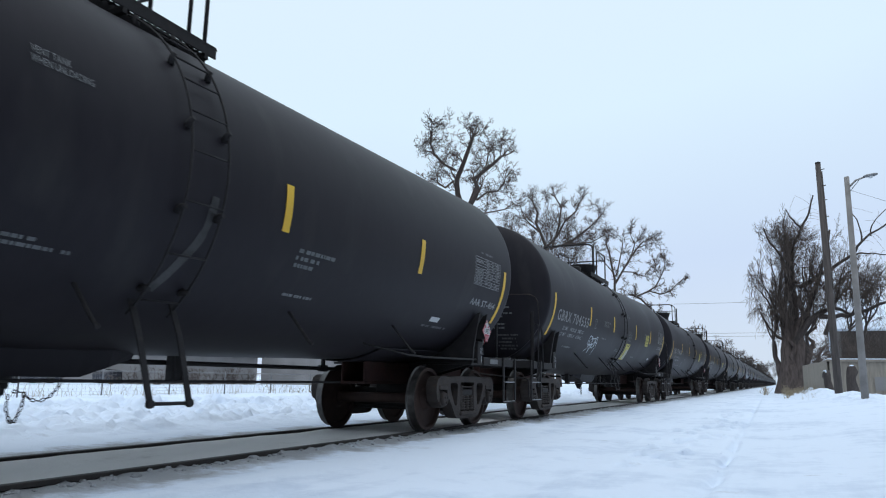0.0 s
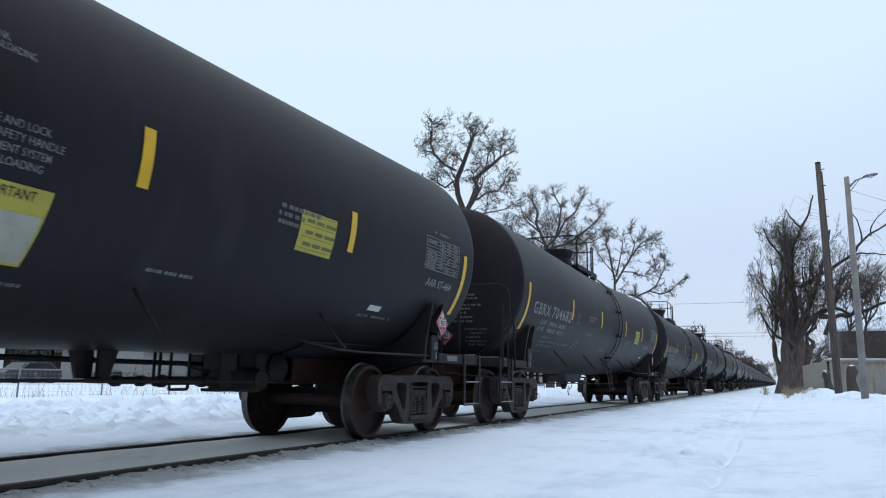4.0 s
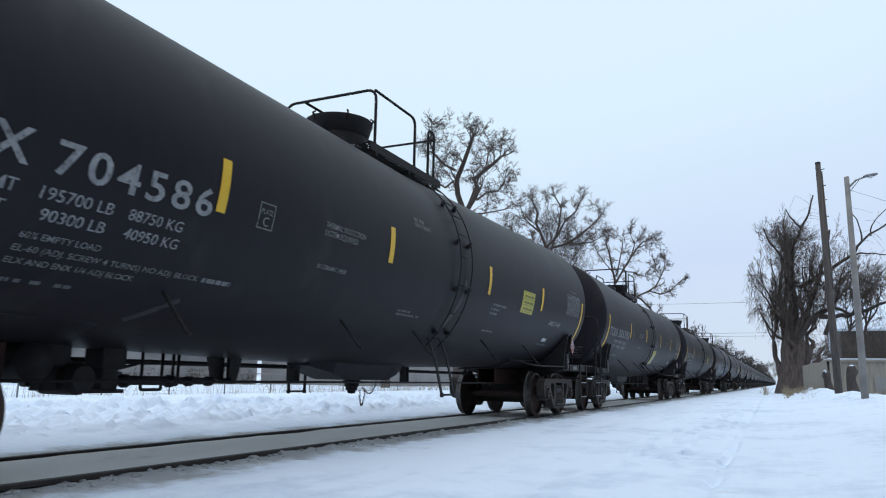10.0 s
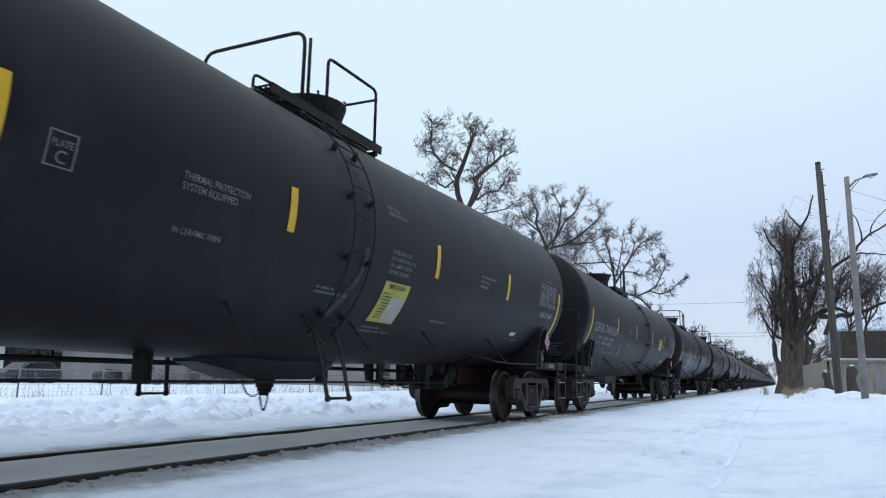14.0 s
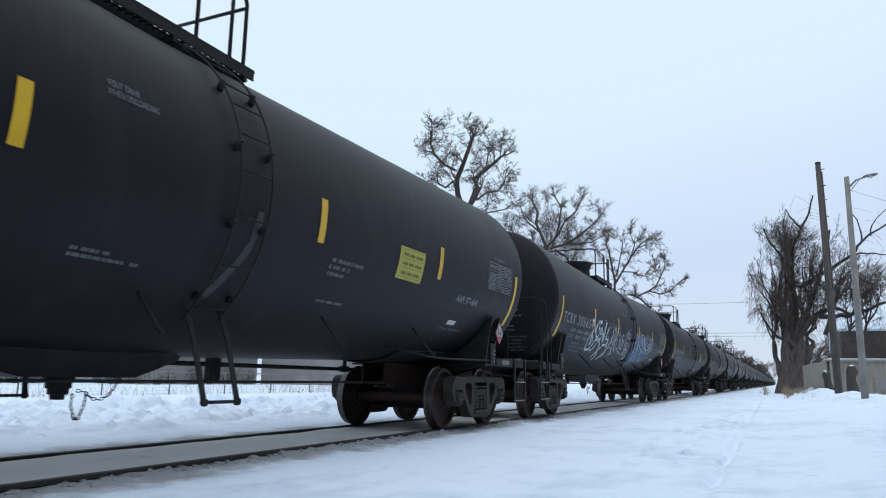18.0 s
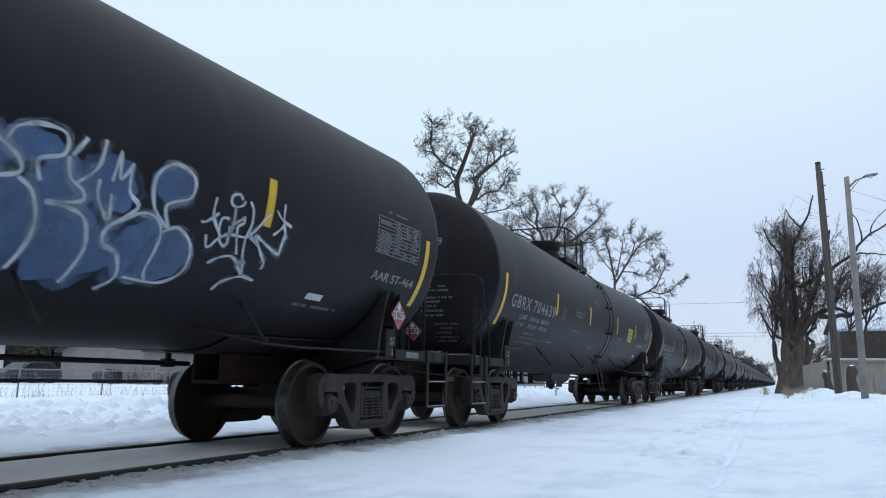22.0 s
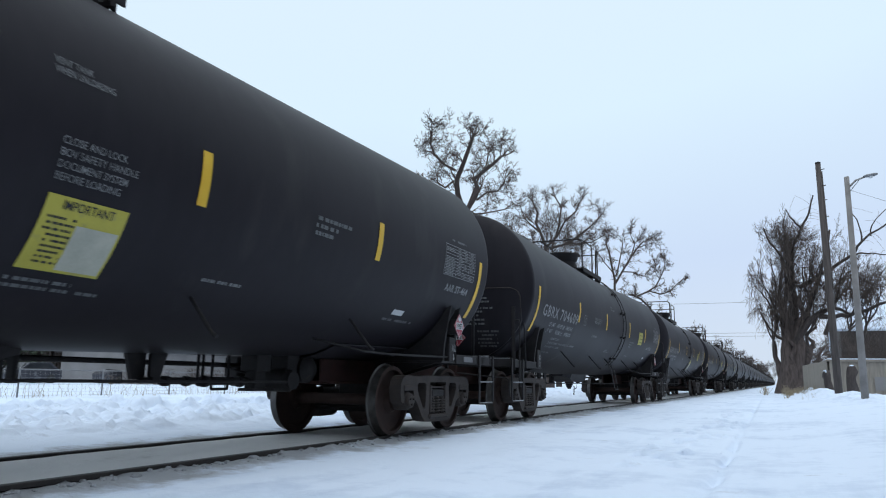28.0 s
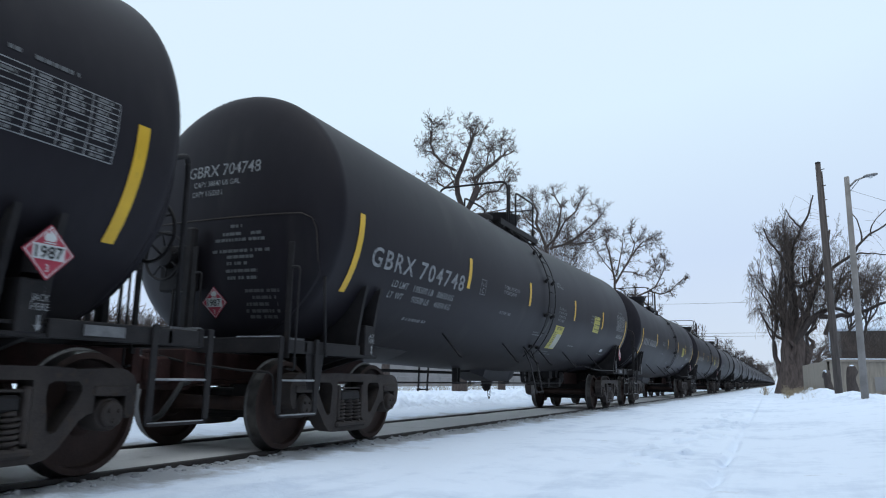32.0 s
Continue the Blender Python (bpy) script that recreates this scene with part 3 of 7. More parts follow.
def cradle_mesh():
    arc = [(R * math.cos(radians(a)), ZC + R * math.sin(radians(a))) for a in range(-30, -151, -6)]
    outline = [(-1.24, 1.00), (-0.5, 0.80), (0.5, 0.80), (1.24, 1.00), (1.255, 1.22), (1.30, 1.50), (1.36, 1.78)] + arc + [(-1.36, 1.78), (-1.30, 1.50), (-1.255, 1.22)]
    return plate(outline, [], 0.05, lambda u, v, w: (u, w, v))


def bolster_frame():
    bm = merged(*(cradle_mesh() for _ in range(2)))
    half = len(bm.verts) // 2
    bm.verts.ensure_lookup_table()
    for i, v in enumerate(bm.verts):
        v.co.y += -0.16 if i < half else 0.16
    box(bm, -1.26, 1.26, -0.26, 0.26, 0.97, 1.00, 0.004)
    box(bm, -0.45, 0.45, -0.3, 0.3, 0.78, 0.97, 0.01)
    return as_mesh("bolster", bm)


def coupler_mesh():
    bm = boxes((-0.075, 0.075, -0.95, -0.55, 0.70, 0.84), (-0.15, 0.15, -1.10, -0.90, 0.66, 0.92), (-0.19, -0.09, -1.26, -1.05, 0.67, 0.91), (0.06, 0.17, -1.20, -1.08, 0.67, 0.91), (-0.02, 0.10, -1.17, -1.10, 0.69, 0.89), (0.02, 0.08, -1.09, -1.03, 0.56, 0.67), bevel=0.022)
    tube([(0.05, -1.14, 0.62), (0.05, -1.14, 0.95)], 0.03, 8, bm=bm)
    return as_mesh("coupler", bm)


def wheelset_mesh():
    bms = []
    for s in (1, -1):
        p = [(0.86, 0.0), (0.86, 0.13), (0.835, 0.15), (0.79, 0.17), (0.775, 0.30), (0.79, 0.39), (0.842, 0.402), (0.842, 0.438), (0.836, 0.449), (0.75, 0.4565), (0.733, 0.463), (0.722, 0.482), (0.712, 0.484), (0.704, 0.476), (0.704, 0.40), (0.74, 0.385), (0.735, 0.30), (0.73, 0.17), (0.69, 0.14), (0.69, 0.085)]
        mats = [0, 0, 0, 0, 0, 0, 0, 0, 1, 1, 1, 1, 0, 0, 0, 0, 0, 0, 0]
        bms.append(lathe([(s * a, r) for a, r in p], "x", 48, mats))
    bms.append(lathe([(-1.10, 0.0), (-1.10, 0.07), (-0.86, 0.085), (-0.69, 0.085), (-0.35, 0.075), (0.35, 0.075), (0.69, 0.085), (0.86, 0.085), (1.10, 0.07), (1.10, 0.0)], "x", 20))
    me = as_mesh("wheelset", merged(*bms), 30)
    me.materials.append(M["wheel"])
    me.materials.append(M["tread"])
    return me


def bearing_mesh():
    bm = lathe([(0.90, 0.0), (0.90, 0.125), (1.06, 0.125), (1.075, 0.115), (1.075, 0.098), (1.115, 0.095), (1.13, 0.08), (1.13, 0.0)], "x", 20)
    for k in range(3):
        a = k * math.tau / 3 + 0.5
        c, s = 0.048 * math.cos(a), 0.048 * math.sin(a)
        tube([(1.12, c, s), (1.15, c, s)], 0.017, 6, bm=bm)
    return as_mesh("bearing", bm, 35)


def side_frame_mesh():
    """The cast side of a bogie, seen square on: u along the car, v up."""
    half = [(0, 0.155), (0.33, 0.16), (0.42, 0.18), (0.50, 0.245), (0.64, 0.42), (0.70, 0.46), (0.75, 0.47), (0.75, 0.60), (1.02, 0.60), (1.02, 0.44), (1.06, 0.42), (1.095, 0.46), (1.12, 0.56), (1.115, 0.66), (1.08, 0.735), (1.02, 0.775), (0.94, 0.79), (0.60, 0.775), (0.45, 0.79), (0, 0.79)]
    outline = half + [(-u, v) for u, v in half[-2:0:-1]]
    hole = [(0.40, 0.36), (0.43, 0.34), (0.47, 0.355), (0.60, 0.53), (0.645, 0.62), (0.64, 0.66), (0.61, 0.69), (0.42, 0.69), (0.375, 0.665), (0.37, 0.60)]
    centre = [(-0.27, 0.26), (0.27, 0.26), (0.27, 0.70), (-0.27, 0.70)]
    bm = plate(outline, [hole, [(-u, v) for u, v in hole[::-1]], centre], 0.17, lambda u, v, w: (1.0 + w, u, v))
    box(bm, 0.92, 1.12, -0.30, 0.30, 0.20, 0.262, 0.02)
    box(bm, 0.94, 1.075, -0.265, 0.265, 0.62, 0.64, 0.004)
    box(bm, 1.02, 1.10, -0.265, -0.215, 0.28, 0.66, 0.012)
    box(bm, 1.02, 1.10, 0.215, 0.265, 0.28, 0.66, 0.012)
    for s in (1, -1):
        box(bm, 0.93, 1.10, s * 0.889 - 0.15, s * 0.889 + 0.15, 0.585, 0.66, 0.01)
    return as_mesh("side_frame", bm)


def spring_mesh():
    pts = []
    turns, n = 6.0, 66
    for i in range(n + 1):
        a = i / n * turns * math.tau
        pts.append((1.035 + 0.062 * math.cos(a), 0.062 * math.sin(a), 0.262 + 0.225 * i / n))
    bm = tube(pts, 0.0165, 5)
    # the inner coil fills the outer one
    tube([(1.035, 0, 0.25), (1.035, 0, 0.50)], 0.05, 8, bm=bm)
    return as_mesh("spring", bm)


MESH = {
    "tank": tank_mesh(), "shield_f": head_shield_mesh(), "shield_r": head_shield_mesh(True), "bolster": bolster_frame(), "coupler": coupler_mesh(),
    "wheelset": wheelset_mesh(), "bearing": bearing_mesh(), "side_frame": side_frame_mesh(), "spring": spring_mesh(),
}
for key, mat in (("tank", "tank"), ("shield_f", "tank"), ("shield_r", "tank"), ("bolster", "steel"), ("coupler", "rust"), ("bearing", "cast"), ("side_frame", "cast"), ("spring", "cast")):
    MESH[key].materials.append(M[mat])


def mirrored(me, name):
    bm = bmesh.new()
    bm.from_mesh(me)
    for v in bm.verts:
        v.co.x = -v.co.x
    bmesh.ops.reverse_faces(bm, faces=bm.faces)
    out = bpy.data.meshes.new(name)
    bm.to_mesh(out)
    bm.free()
    for m in me.materials:
        if m.name not in out.materials:
            out.materials.append(m)
    return out


MESH["side_frame_l"] = mirrored(MESH["side_frame"], "side_frame")
MESH["bearing_l"] = mirrored(MESH["bearing"], "bearing")
MESH["spring_l"] = mirrored(MESH["spring"], "spring")
MESH["bogie"] = as_mesh("bogie", boxes((-1.09, 1.09, -0.20, 0.20, 0.49, 0.60), (-1.0, 1.0, -0.24, 0.24, 0.26, 0.49), (-0.45, 0.45, -0.23, 0.23, 0.42, 0.74), (-0.8, 0.8, -0.46, -0.38, 0.32, 0.42), (-0.8, 0.8, 0.38, 0.46, 0.32, 0.42), (-0.68, -0.60, -0.45, -0.40, 0.30, 0.62), (0.60, 0.68, -0.45, -0.40, 0.30, 0.62), (-0.68, -0.60, 0.40, 0.45, 0.30, 0.62), (0.60, 0.68, 0.40, 0.45, 0.30, 0.62), bevel=0.02))
MESH["bogie"].materials.append(M["steel"])


def add_bogie(car, y, full=True):
    b = part("bogie", MESH["bogie"], None, car, "rusty two-axle bogie", pose(0, y, 0))
    for s in (1, -1):
        tail = "" if s > 0 else "_l"
        part("side_frame", MESH["side_frame" + tail], None, b, "grey-brown cast side frame")
        for e in (-1, 1):
            if full or s > 0:
                part("bearing", MESH["bearing" + tail], None, b, "round bearing end cap", pose(0, e * AXLE_BASE / 2, 0.457))
        if full:
            for u in (-0.16, 0.0, 0.16):
                part("spring", MESH["spring" + tail], None, b, "coil spring", pose(0, u, 0))
    for e in (-1, 1):
        part("wheelset", MESH["wheelset"], None, b, "rusty wheels with bright treads on one axle", pose(0, e * AXLE_BASE / 2, 0.457))
    return b


def stripe_mesh(y, top, bottom, width=0.105, side=1):
    bm = bmesh.new()
    flat_rect(bm, y - width / 2, y + width / 2, deg_y(bottom), deg_y(top))
    return as_mesh("stripe", wrap(bm, side, 0.006))


STRIPES = ((0.37, 1.5, -33.2), (3.44, 1.2, -16.2), (6.28, 1.0, -15.6), (9.476, 1.2, -16.2), (12.27, 0.8, -16.2), (15.30, 1.0, -33.2))
for side in (1, -1):
    for i, (y, t, b) in enumerate(STRIPES):
        MESH["stripe", side, i] = stripe_mesh(y, t, b, 0.105, side)
        MESH["stripe", side, i].materials.append(M["yellow"])
        # a narrower stripe in duller yellow for the far cars
        MESH["dull_stripe", side, i] = stripe_mesh(y, t, b, 0.09, side)
        MESH["dull_stripe", side, i].materials.append(M["yellow_dull"])


def placard(parent, to_world, size, label="red diamond placard lettered 1987"):
    """A diamond card 0.27 m square on its corner, with a number panel, flame and class."""
    def laid(bm, lift):
        for v in bm.verts:
            v.co = to_world(v.co.x, v.co.y, lift + v.co.z)
        return bm

    def scaled(bm):
        for v in bm.verts:
            v.co *= size / 0.196
        return bm
    h = size
    bm = bmesh.new()
    bm.faces.new([bm.verts.new(c) for c in ((0, -h, 0), (h, 0, 0), (0, h, 0), (-h, 0, 0))])
    card = part("placard", laid(bm, 0.012), M["red"], parent, label)
    bm = bmesh.new()
    o, i = 0.182, 0.172
    for k in range(4):
        a, b = [(math.cos(q * math.pi / 2), math.sin(q * math.pi / 2)) for q in (k, k + 1)]
        bm.faces.new([bm.verts.new((c[0] * r, c[1] * r, 0)) for c, r in ((a, o), (b, o), (b, i), (a, i))])
    scaled(bm)
    flat_rect(bm, -0.62 * h, 0.62 * h, -0.27 * h, 0.27 * h)
    part("number_panel", laid(bm, 0.016), M["white"], card)
    flame = bmesh.new()
    for pts in (((-0.035, 0.075), (0.035, 0.075), (0.05, 0.10), (0.022, 0.15), (0.012, 0.125), (0, 0.165), (-0.015, 0.125), (-0.03, 0.14), (-0.048, 0.10)),):
        flame.faces.new([flame.verts.new((a, b, 0)) for a, b in pts])
    flat_rect(flame, -0.045, 0.045, 0.06, 0.068)
    part("flame_sign", laid(scaled(flame), 0.017), M["white"], card)
    part("class_number", laid(scaled(letters("3", 0.05, -0.018, -0.135)), 0.017), M["white"], card)
    part("number", laid(scaled(letters("1987", 0.082, -0.105, -0.041, 0.21, bold=0.02)), 0.019), M["ink"], card)
    return card


def end_gear(car, rear, full=True):
    """Sill, coupler, platform, posts, steps and hose of one end."""
    turn = Matrix.Translation((0, CAR_END, 0)) @ Matrix.Rotation(math.pi, 4, "Z") if rear else Matrix.Identity(4)
    sill = part("stub_sill", boxes((-0.20, 0.20, -0.86, 2.6, 0.66, 0.70), (-0.20, -0.17, -0.86, 2.6, 0.70, 0.98), (0.17, 0.20, -0.86, 2.6, 0.70, 0.98), (-0.30, 0.30, -0.88, -0.80, 0.60, 1.0), (-0.28, 0.28, -0.6, -0.2, 0.64, 0.66)), M["rust"], car, "rust-red stub sill", turn)
    part("coupler", MESH["coupler"], None, sill, "rusty knuckle coupler")
    part("air_hose", tube([(0.30, -0.82, 0.68), (0.34, -0.95, 0.66), (0.36, -1.05, 0.55), (0.30, -1.13, 0.38), (0.18, -1.17, 0.30)], 0.028, 8), M["rubber"], sill, "black rubber air hose")
    part("uncoupling_lever", tube(rounded([(1.24, -0.68, 0.48), (1.24, -0.72, 0.78), (0.9, -0.78, 0.80), (0.3, -0.84, 0.86), (0.06, -1.0, 0.93)], 0.07), 0.012, 6), M["steel"], sill, "bent steel uncoupling rod")
    plat = part("end_platform", boxes((-1.28, 1.28, -0.64, -0.58, 0.97, 1.12)), M["steel"], car, "black end platform beam", turn)
    part("inner_beam", boxes((-1.28, 1.28, -0.30, -0.25, 0.98, 1.09)), M["steel"], plat)
    for s in (1, -1):
        part("side_beam", boxes((s * 1.28, s * 1.22, -0.58, 0.75, 0.97, 1.10)), M["steel"], plat)
        part("bracket", boxes((s * 0.8, s * 0.9, -0.58, -0.30, 0.99, 1.08)), M["steel"], plat)
    g = bmesh.new()
    for i in range(9):
        y = -0.57 + i * 0.034
        box(g, -1.26, 1.26, y, y + 0.012, 1.095, 1.12)
    for i in range(15):
        x = -1.25 + i * 0.178
        box(g, x, x + 0.01, -0.575, -0.29, 1.10, 1.12)
    part("grating", g, M["grate"], plat, "steel grating tread")
    for x0, x1 in () if not full else ((-1.24, -0.62), (-0.50, -0.12), (0.14, 0.38), (0.70, 1.22)):
        part("snow_dusting", boxes((x0, x1, -0.642, -0.585, 1.12, 1.132), bevel=0.003), M["frost"], plat, "rime along the platform edge")
    posts = ((1.29, 2.05), (0.05, 2.08)) if not rear else ((0.10, 1.72), (-0.50, 1.72))
    for x, top in posts:
        part("post", boxes((x - 0.035, x + 0.035, -0.615, -0.60, 0.92, top), (x - 0.035, x - 0.02, -0.615, -0.57, 0.92, top), bevel=0.004), M["steel"], plat)
        if full:
            part("post_brace", tube(rounded([(x + 0.03, -0.62, 0.82), (x + 0.12, -0.63, 0.80), (x + 0.13, -0.63, min(top, 1.80)), (x + 0.03, -0.61, min(top, 1.80))], 0.05), 0.012, 6), M["steel"], plat)
    if rear:
        # tall handrail from the platform corner, hooked back onto the head of the tank
        part("grab_rail", tube(rounded([(-0.97, -0.615, 1.0), (-0.97, -0.615, 2.50), (-0.985, -0.58, 2.63), (-1.12, -0.20, 2.46)], 0.09), 0.024, 8), M["steel"], plat, "black pipe handrail hooked to the tank end")
    if full:
        part("corner_rail", tube(rounded([(1.31, 0.02, 0.95), (1.31, -0.05, 1.72), (1.22, 0.10, 1.90)], 0.06), 0.016, 8), M["steel"], plat)
        part("corner_gusset", plate([(-0.10, 0.62), (0.10, 0.62), (0.16, 1.0), (-0.16, 1.0)], [], 0.014, lambda u, v, w: (1.262 + w, -0.10 + u, v)), M["steel"], plat)
    bx, bz = (-0.52, 2.03) if not rear else (-0.62, 1.98)
    wy = -0.60 if rear else -0.50
    wheel = part("brake_wheel", tube([(bx + 0.265 * math.cos(a), wy, bz + 0.265 * math.sin(a)) for a in np.linspace(0, math.tau, 29)[:-1]], 0.017, 6, True), M["steel"], plat, "round spoked hand brake wheel")
    if full:
        sp = bmesh.new()
        for k in range(8):
            a = k * math.pi / 4 + 0.2
            tube([(bx + 0.09 * math.cos(a), -0.47, bz + 0.09 * math.sin(a)), (bx + 0.265 * math.cos(a), wy, bz + 0.265 * math.sin(a))], 0.010, 6, bm=sp)
        part("spoke", sp, M["steel"], wheel)
    hub = lathe([(-0.52, 0.0), (-0.52, 0.05), (-0.50, 0.11), (-0.44, 0.13), (-0.40, 0.13)], "y", 20)
    for v in hub.verts:
        v.co += Vector((bx, 0, bz))
    part("hub", as_mesh("hub", hub, 30), M["steel"], wheel)
    part("brake_gear_box", boxes((bx - 0.14, bx + 0.34, -0.41, -0.27, bz - 0.38, bz + 0.13), (bx + 0.30, bx + 0.40, -0.50, -0.40, 1.1, bz + 0.30), bevel=0.02), M["steel"], plat, "black hand brake gear housing")
    part("brake_chain", tube([(bx + 0.10, -0.42, bz - 0.36), (bx + 0.10, -0.42, 1.0)], 0.014, 6), M["steel"], plat)
    if rear:
        part("reflector_plate", boxes((-1.292, -1.281, 0.16, 0.50, 1.0, 1.075), bevel=0.002), M["grate"], plat, "pale grey plate on the platform edge")
    # corner steps
    for s in (1, -1):
        x = s * 1.295
        st = part("corner_step", tube(rounded([(x, -0.69, 1.05), (x, -0.69, 0.375), (x, -0.08, 0.375), (x, -0.11, 1.05)], 0.035, 3), 0.013, 6), M["steel"], car, "black steel corner step", turn)
        if not full:
            continue
        part("tread", tube([(x, -0.68, 0.71), (x, -0.12, 0.71)], 0.010, 6), M["frost"], st, "pale worn step bar")
        part("lower_tread", tube([(x + 0.002, -0.67, 0.385), (x + 0.002, -0.10, 0.385)], 0.010, 6), M["frost"], st)
        for q in (-0.69, -0.11):
            part("step_plate", boxes((x - 0.012, x + 0.012, q - 0.03, q + 0.03, 0.40, 1.12), bevel=0.005), M["steel"], st)


def side_ladder(car, y0, y1, side, full=True):
    """Curved stringers and rungs up one flank, with the step that hangs below."""
    def p(y, deg, lift):
        q = on_tank(y, deg, lift)
        return q if side > 0 else Vector((-q.x, q.y, q.z))
    lad = None
    for y in (y0, y1):
        bm = tube([p(y, a, 0.06) for a in range(64, -53, -3)], 0.011, 6)
        if lad is None:
            lad = part("side_ladder", bm, M["steel"], car, "thin black ladder bent round the tank")
        else:
            part("stringer", bm, M["steel"], lad)
    for a in (60, 48, 36, 27, 15.5, 3, -12, -28, -44) if full else ():
        part("rung", tube([p(y0, a, 0.06), p(y1, a, 0.06)], 0.009, 6), M["steel"], lad)
    for a in (60, 36, 12, -14, -40) if full else ():
        for y in (y0, y1):
            part("bracket", tube([p(y, a - 1.6, 0.0), p(y, a, 0.045), p(y, a + 0.4, 0.085)], [0.034, 0.028, 0.022], 6), M["steel"], lad)
    s = 1 if side > 0 else -1
    for y, d in ((y0, 0.10), (y1, 0.09)):
        strap = bmesh.new()
        for a, b in (((1.02, y, 1.34), (1.15, y, 1.05)), ((1.15, y, 1.05), (1.22, y + d, 0.52))):
            quad = [Vector((s * (p[0] + u), p[1] + v, p[2])) for p in (a, b) for u, v in ((-0.008, -0.028), (0.008, -0.028), (0.008, 0.028), (-0.008, 0.028))]
            vs = [strap.verts.new(c) for c in quad]
            for f in ((0, 1, 2, 3), (7, 6, 5, 4), (0, 4, 5, 1), (1, 5, 6, 2), (2, 6, 7, 3), (3, 7, 4, 0)):
                strap.faces.new([vs[i] for i in f])
        bmesh.ops.recalc_face_normals(strap, faces=strap.faces)
        st = part("step_strap", strap, M["steel"], lad)
        if full:
            part("strap_bolt", tube([(s * 1.205, y + d, 0.525), (s * 1.24, y + d, 0.525)], 0.034, 8), M["steel"], st)
    part("hanging_tread", tube([(s * 1.22, y0 + 0.10, 0.525), (s * 1.22, y1 + 0.09, 0.525)], 0.015, 6), M["steel"], lad)


def top_deck(car, kind, full=True):
    """Walkway, rails and manway on top of the tank."""
    ya, yb = (6.98, 9.20) if kind == "A" else (6.80, 9.20)
    my = 7.24 if kind == "A" else 8.45
    z = 3.90
    deck = None
    for s in (1, -1):
        bm = bmesh.new()
        x0, x1 = s * 0.44, s * 0.70
        lo, hi = min(x0, x1), max(x0, x1)
        box(bm, lo, lo + 0.02, ya, yb, z - 0.09, z + 0.03, 0.003)
        box(bm, hi - 0.02, hi, ya, yb, z - 0.09, z + 0.03, 0.003)
        n = int((yb - ya) / 0.075)
        for i in range(n + 1):
            y = ya + (yb - ya - 0.02) * i / n
            box(bm, lo, hi, y, y + 0.03, z, z + 0.012)
        for i in range(1, 4):
            x = lo + (hi - lo) * i / 4
            box(bm, x - 0.012, x + 0.012, ya, yb, z + 0.001, z + 0.01)
        for y in (ya + 0.15, (ya + yb) / 2, yb - 0.15):
            box(bm, lo, hi, y, y + 0.05, z - 0.14, z - 0.08, 0.003)
        if deck is None:
            deck = part("top_walkway", bm, M["steel"], car, "black perforated walkway on the tank")
        else:
            part("walkway_side", bm, M["steel"], deck)
        if kind == "A":
            if s > 0:
                part("cross_hoop", tube(rounded([(0.60, 7.25, 3.80), (0.60, 7.25, 4.79), (-0.96, 7.25, 4.79), (-0.96, 7.25, 3.49)], 0.16), 0.021, 8), M["steel"], deck, "black pipe hoop across the tank")
            part("guard_rail", tube(rounded([(s * 0.60, 7.22, 4.76), (s * 0.60, 8.45, 4.76), (s * 0.60, 8.45, 3.82)], 0.14), 0.021, 8), M["steel"], deck)
            part("guard_hoop", tube(rounded([(s * 0.60, 8.92, 3.85), (s * 0.60, 8.92, 4.74), (s * 0.60, 9.13, 4.74), (s * 0.60, 9.13, 3.72)], 0.09), 0.021, 8), M["steel"], deck)
        else:
            if s > 0:
                part("cross_hoop", tube(rounded([(0.60, 7.47, 3.80), (0.60, 7.47, 4.87), (-0.98, 7.47, 4.87), (-0.98, 7.47, 3.47)], 0.18), 0.023, 8), M["steel"], deck, "black pipe hoop across the tank")
            part("guard_rail", tube(rounded([(s * 0.60, 7.97, 3.85), (s * 0.60, 7.97, 4.74), (s * 0.60, 9.16, 4.76), (s * 0.60, 9.16, 3.72)], 0.10), 0.021, 8), M["steel"], deck)
            if s > 0:
                part("guard_post", tube([(s * 0.60, 7.58, 3.82), (s * 0.60, 7.58, 4.82)], 0.021, 8), M["steel"], deck)
    ends = [9.11] if kind == "A" else [9.16]
    for y in ends:
        part("cross_rail", tube([(-0.60, y, 4.62), (0.60, y, 4.62)], 0.019, 8), M["steel"], deck)
    part("cross_walk", boxes((-0.46, 0.46, yb - 0.36, yb, z - 0.02, z + 0.012), (-0.46, 0.46, ya, ya + 0.14, z - 0.02, z + 0.012), bevel=0.004), M["grate"], deck)
    bm = lathe([(3.78, 0.0), (3.78, 0.40), (4.12, 0.40), (4.15, 0.43), (4.30, 0.475), (4.32, 0.485), (4.35, 0.485), (4.36, 0.46), (4.375, 0.0)], "z", 36)
    for v in bm.verts:
        v.co.y += my
    man = part("manway", as_mesh("manway", bm, 30), M["steel"], car, "black round manway housing with a flared lid")
    for k in range(6 if full else 0):
        a = k * math.tau / 6 + 0.3
        c, s = math.cos(a), math.sin(a)
        part("lid_bolt", tube([(0.45 * c, my + 0.45 * s, 4.26), (0.505 * c, my + 0.505 * s, 4.37), (0.46 * c, my + 0.46 * s, 4.40)], 0.016, 6), M["steel"], man)
    part("valve_bonnet", lathe([(3.9, 0), (3.9, 0.2), (4.18, 0.2), (4.22, 0.15), (4.22, 0)], "z", 20), M["steel"], car, "small black valve bonnet", pose(0, my + (0.95 if kind == "A" else -0.85), 0))


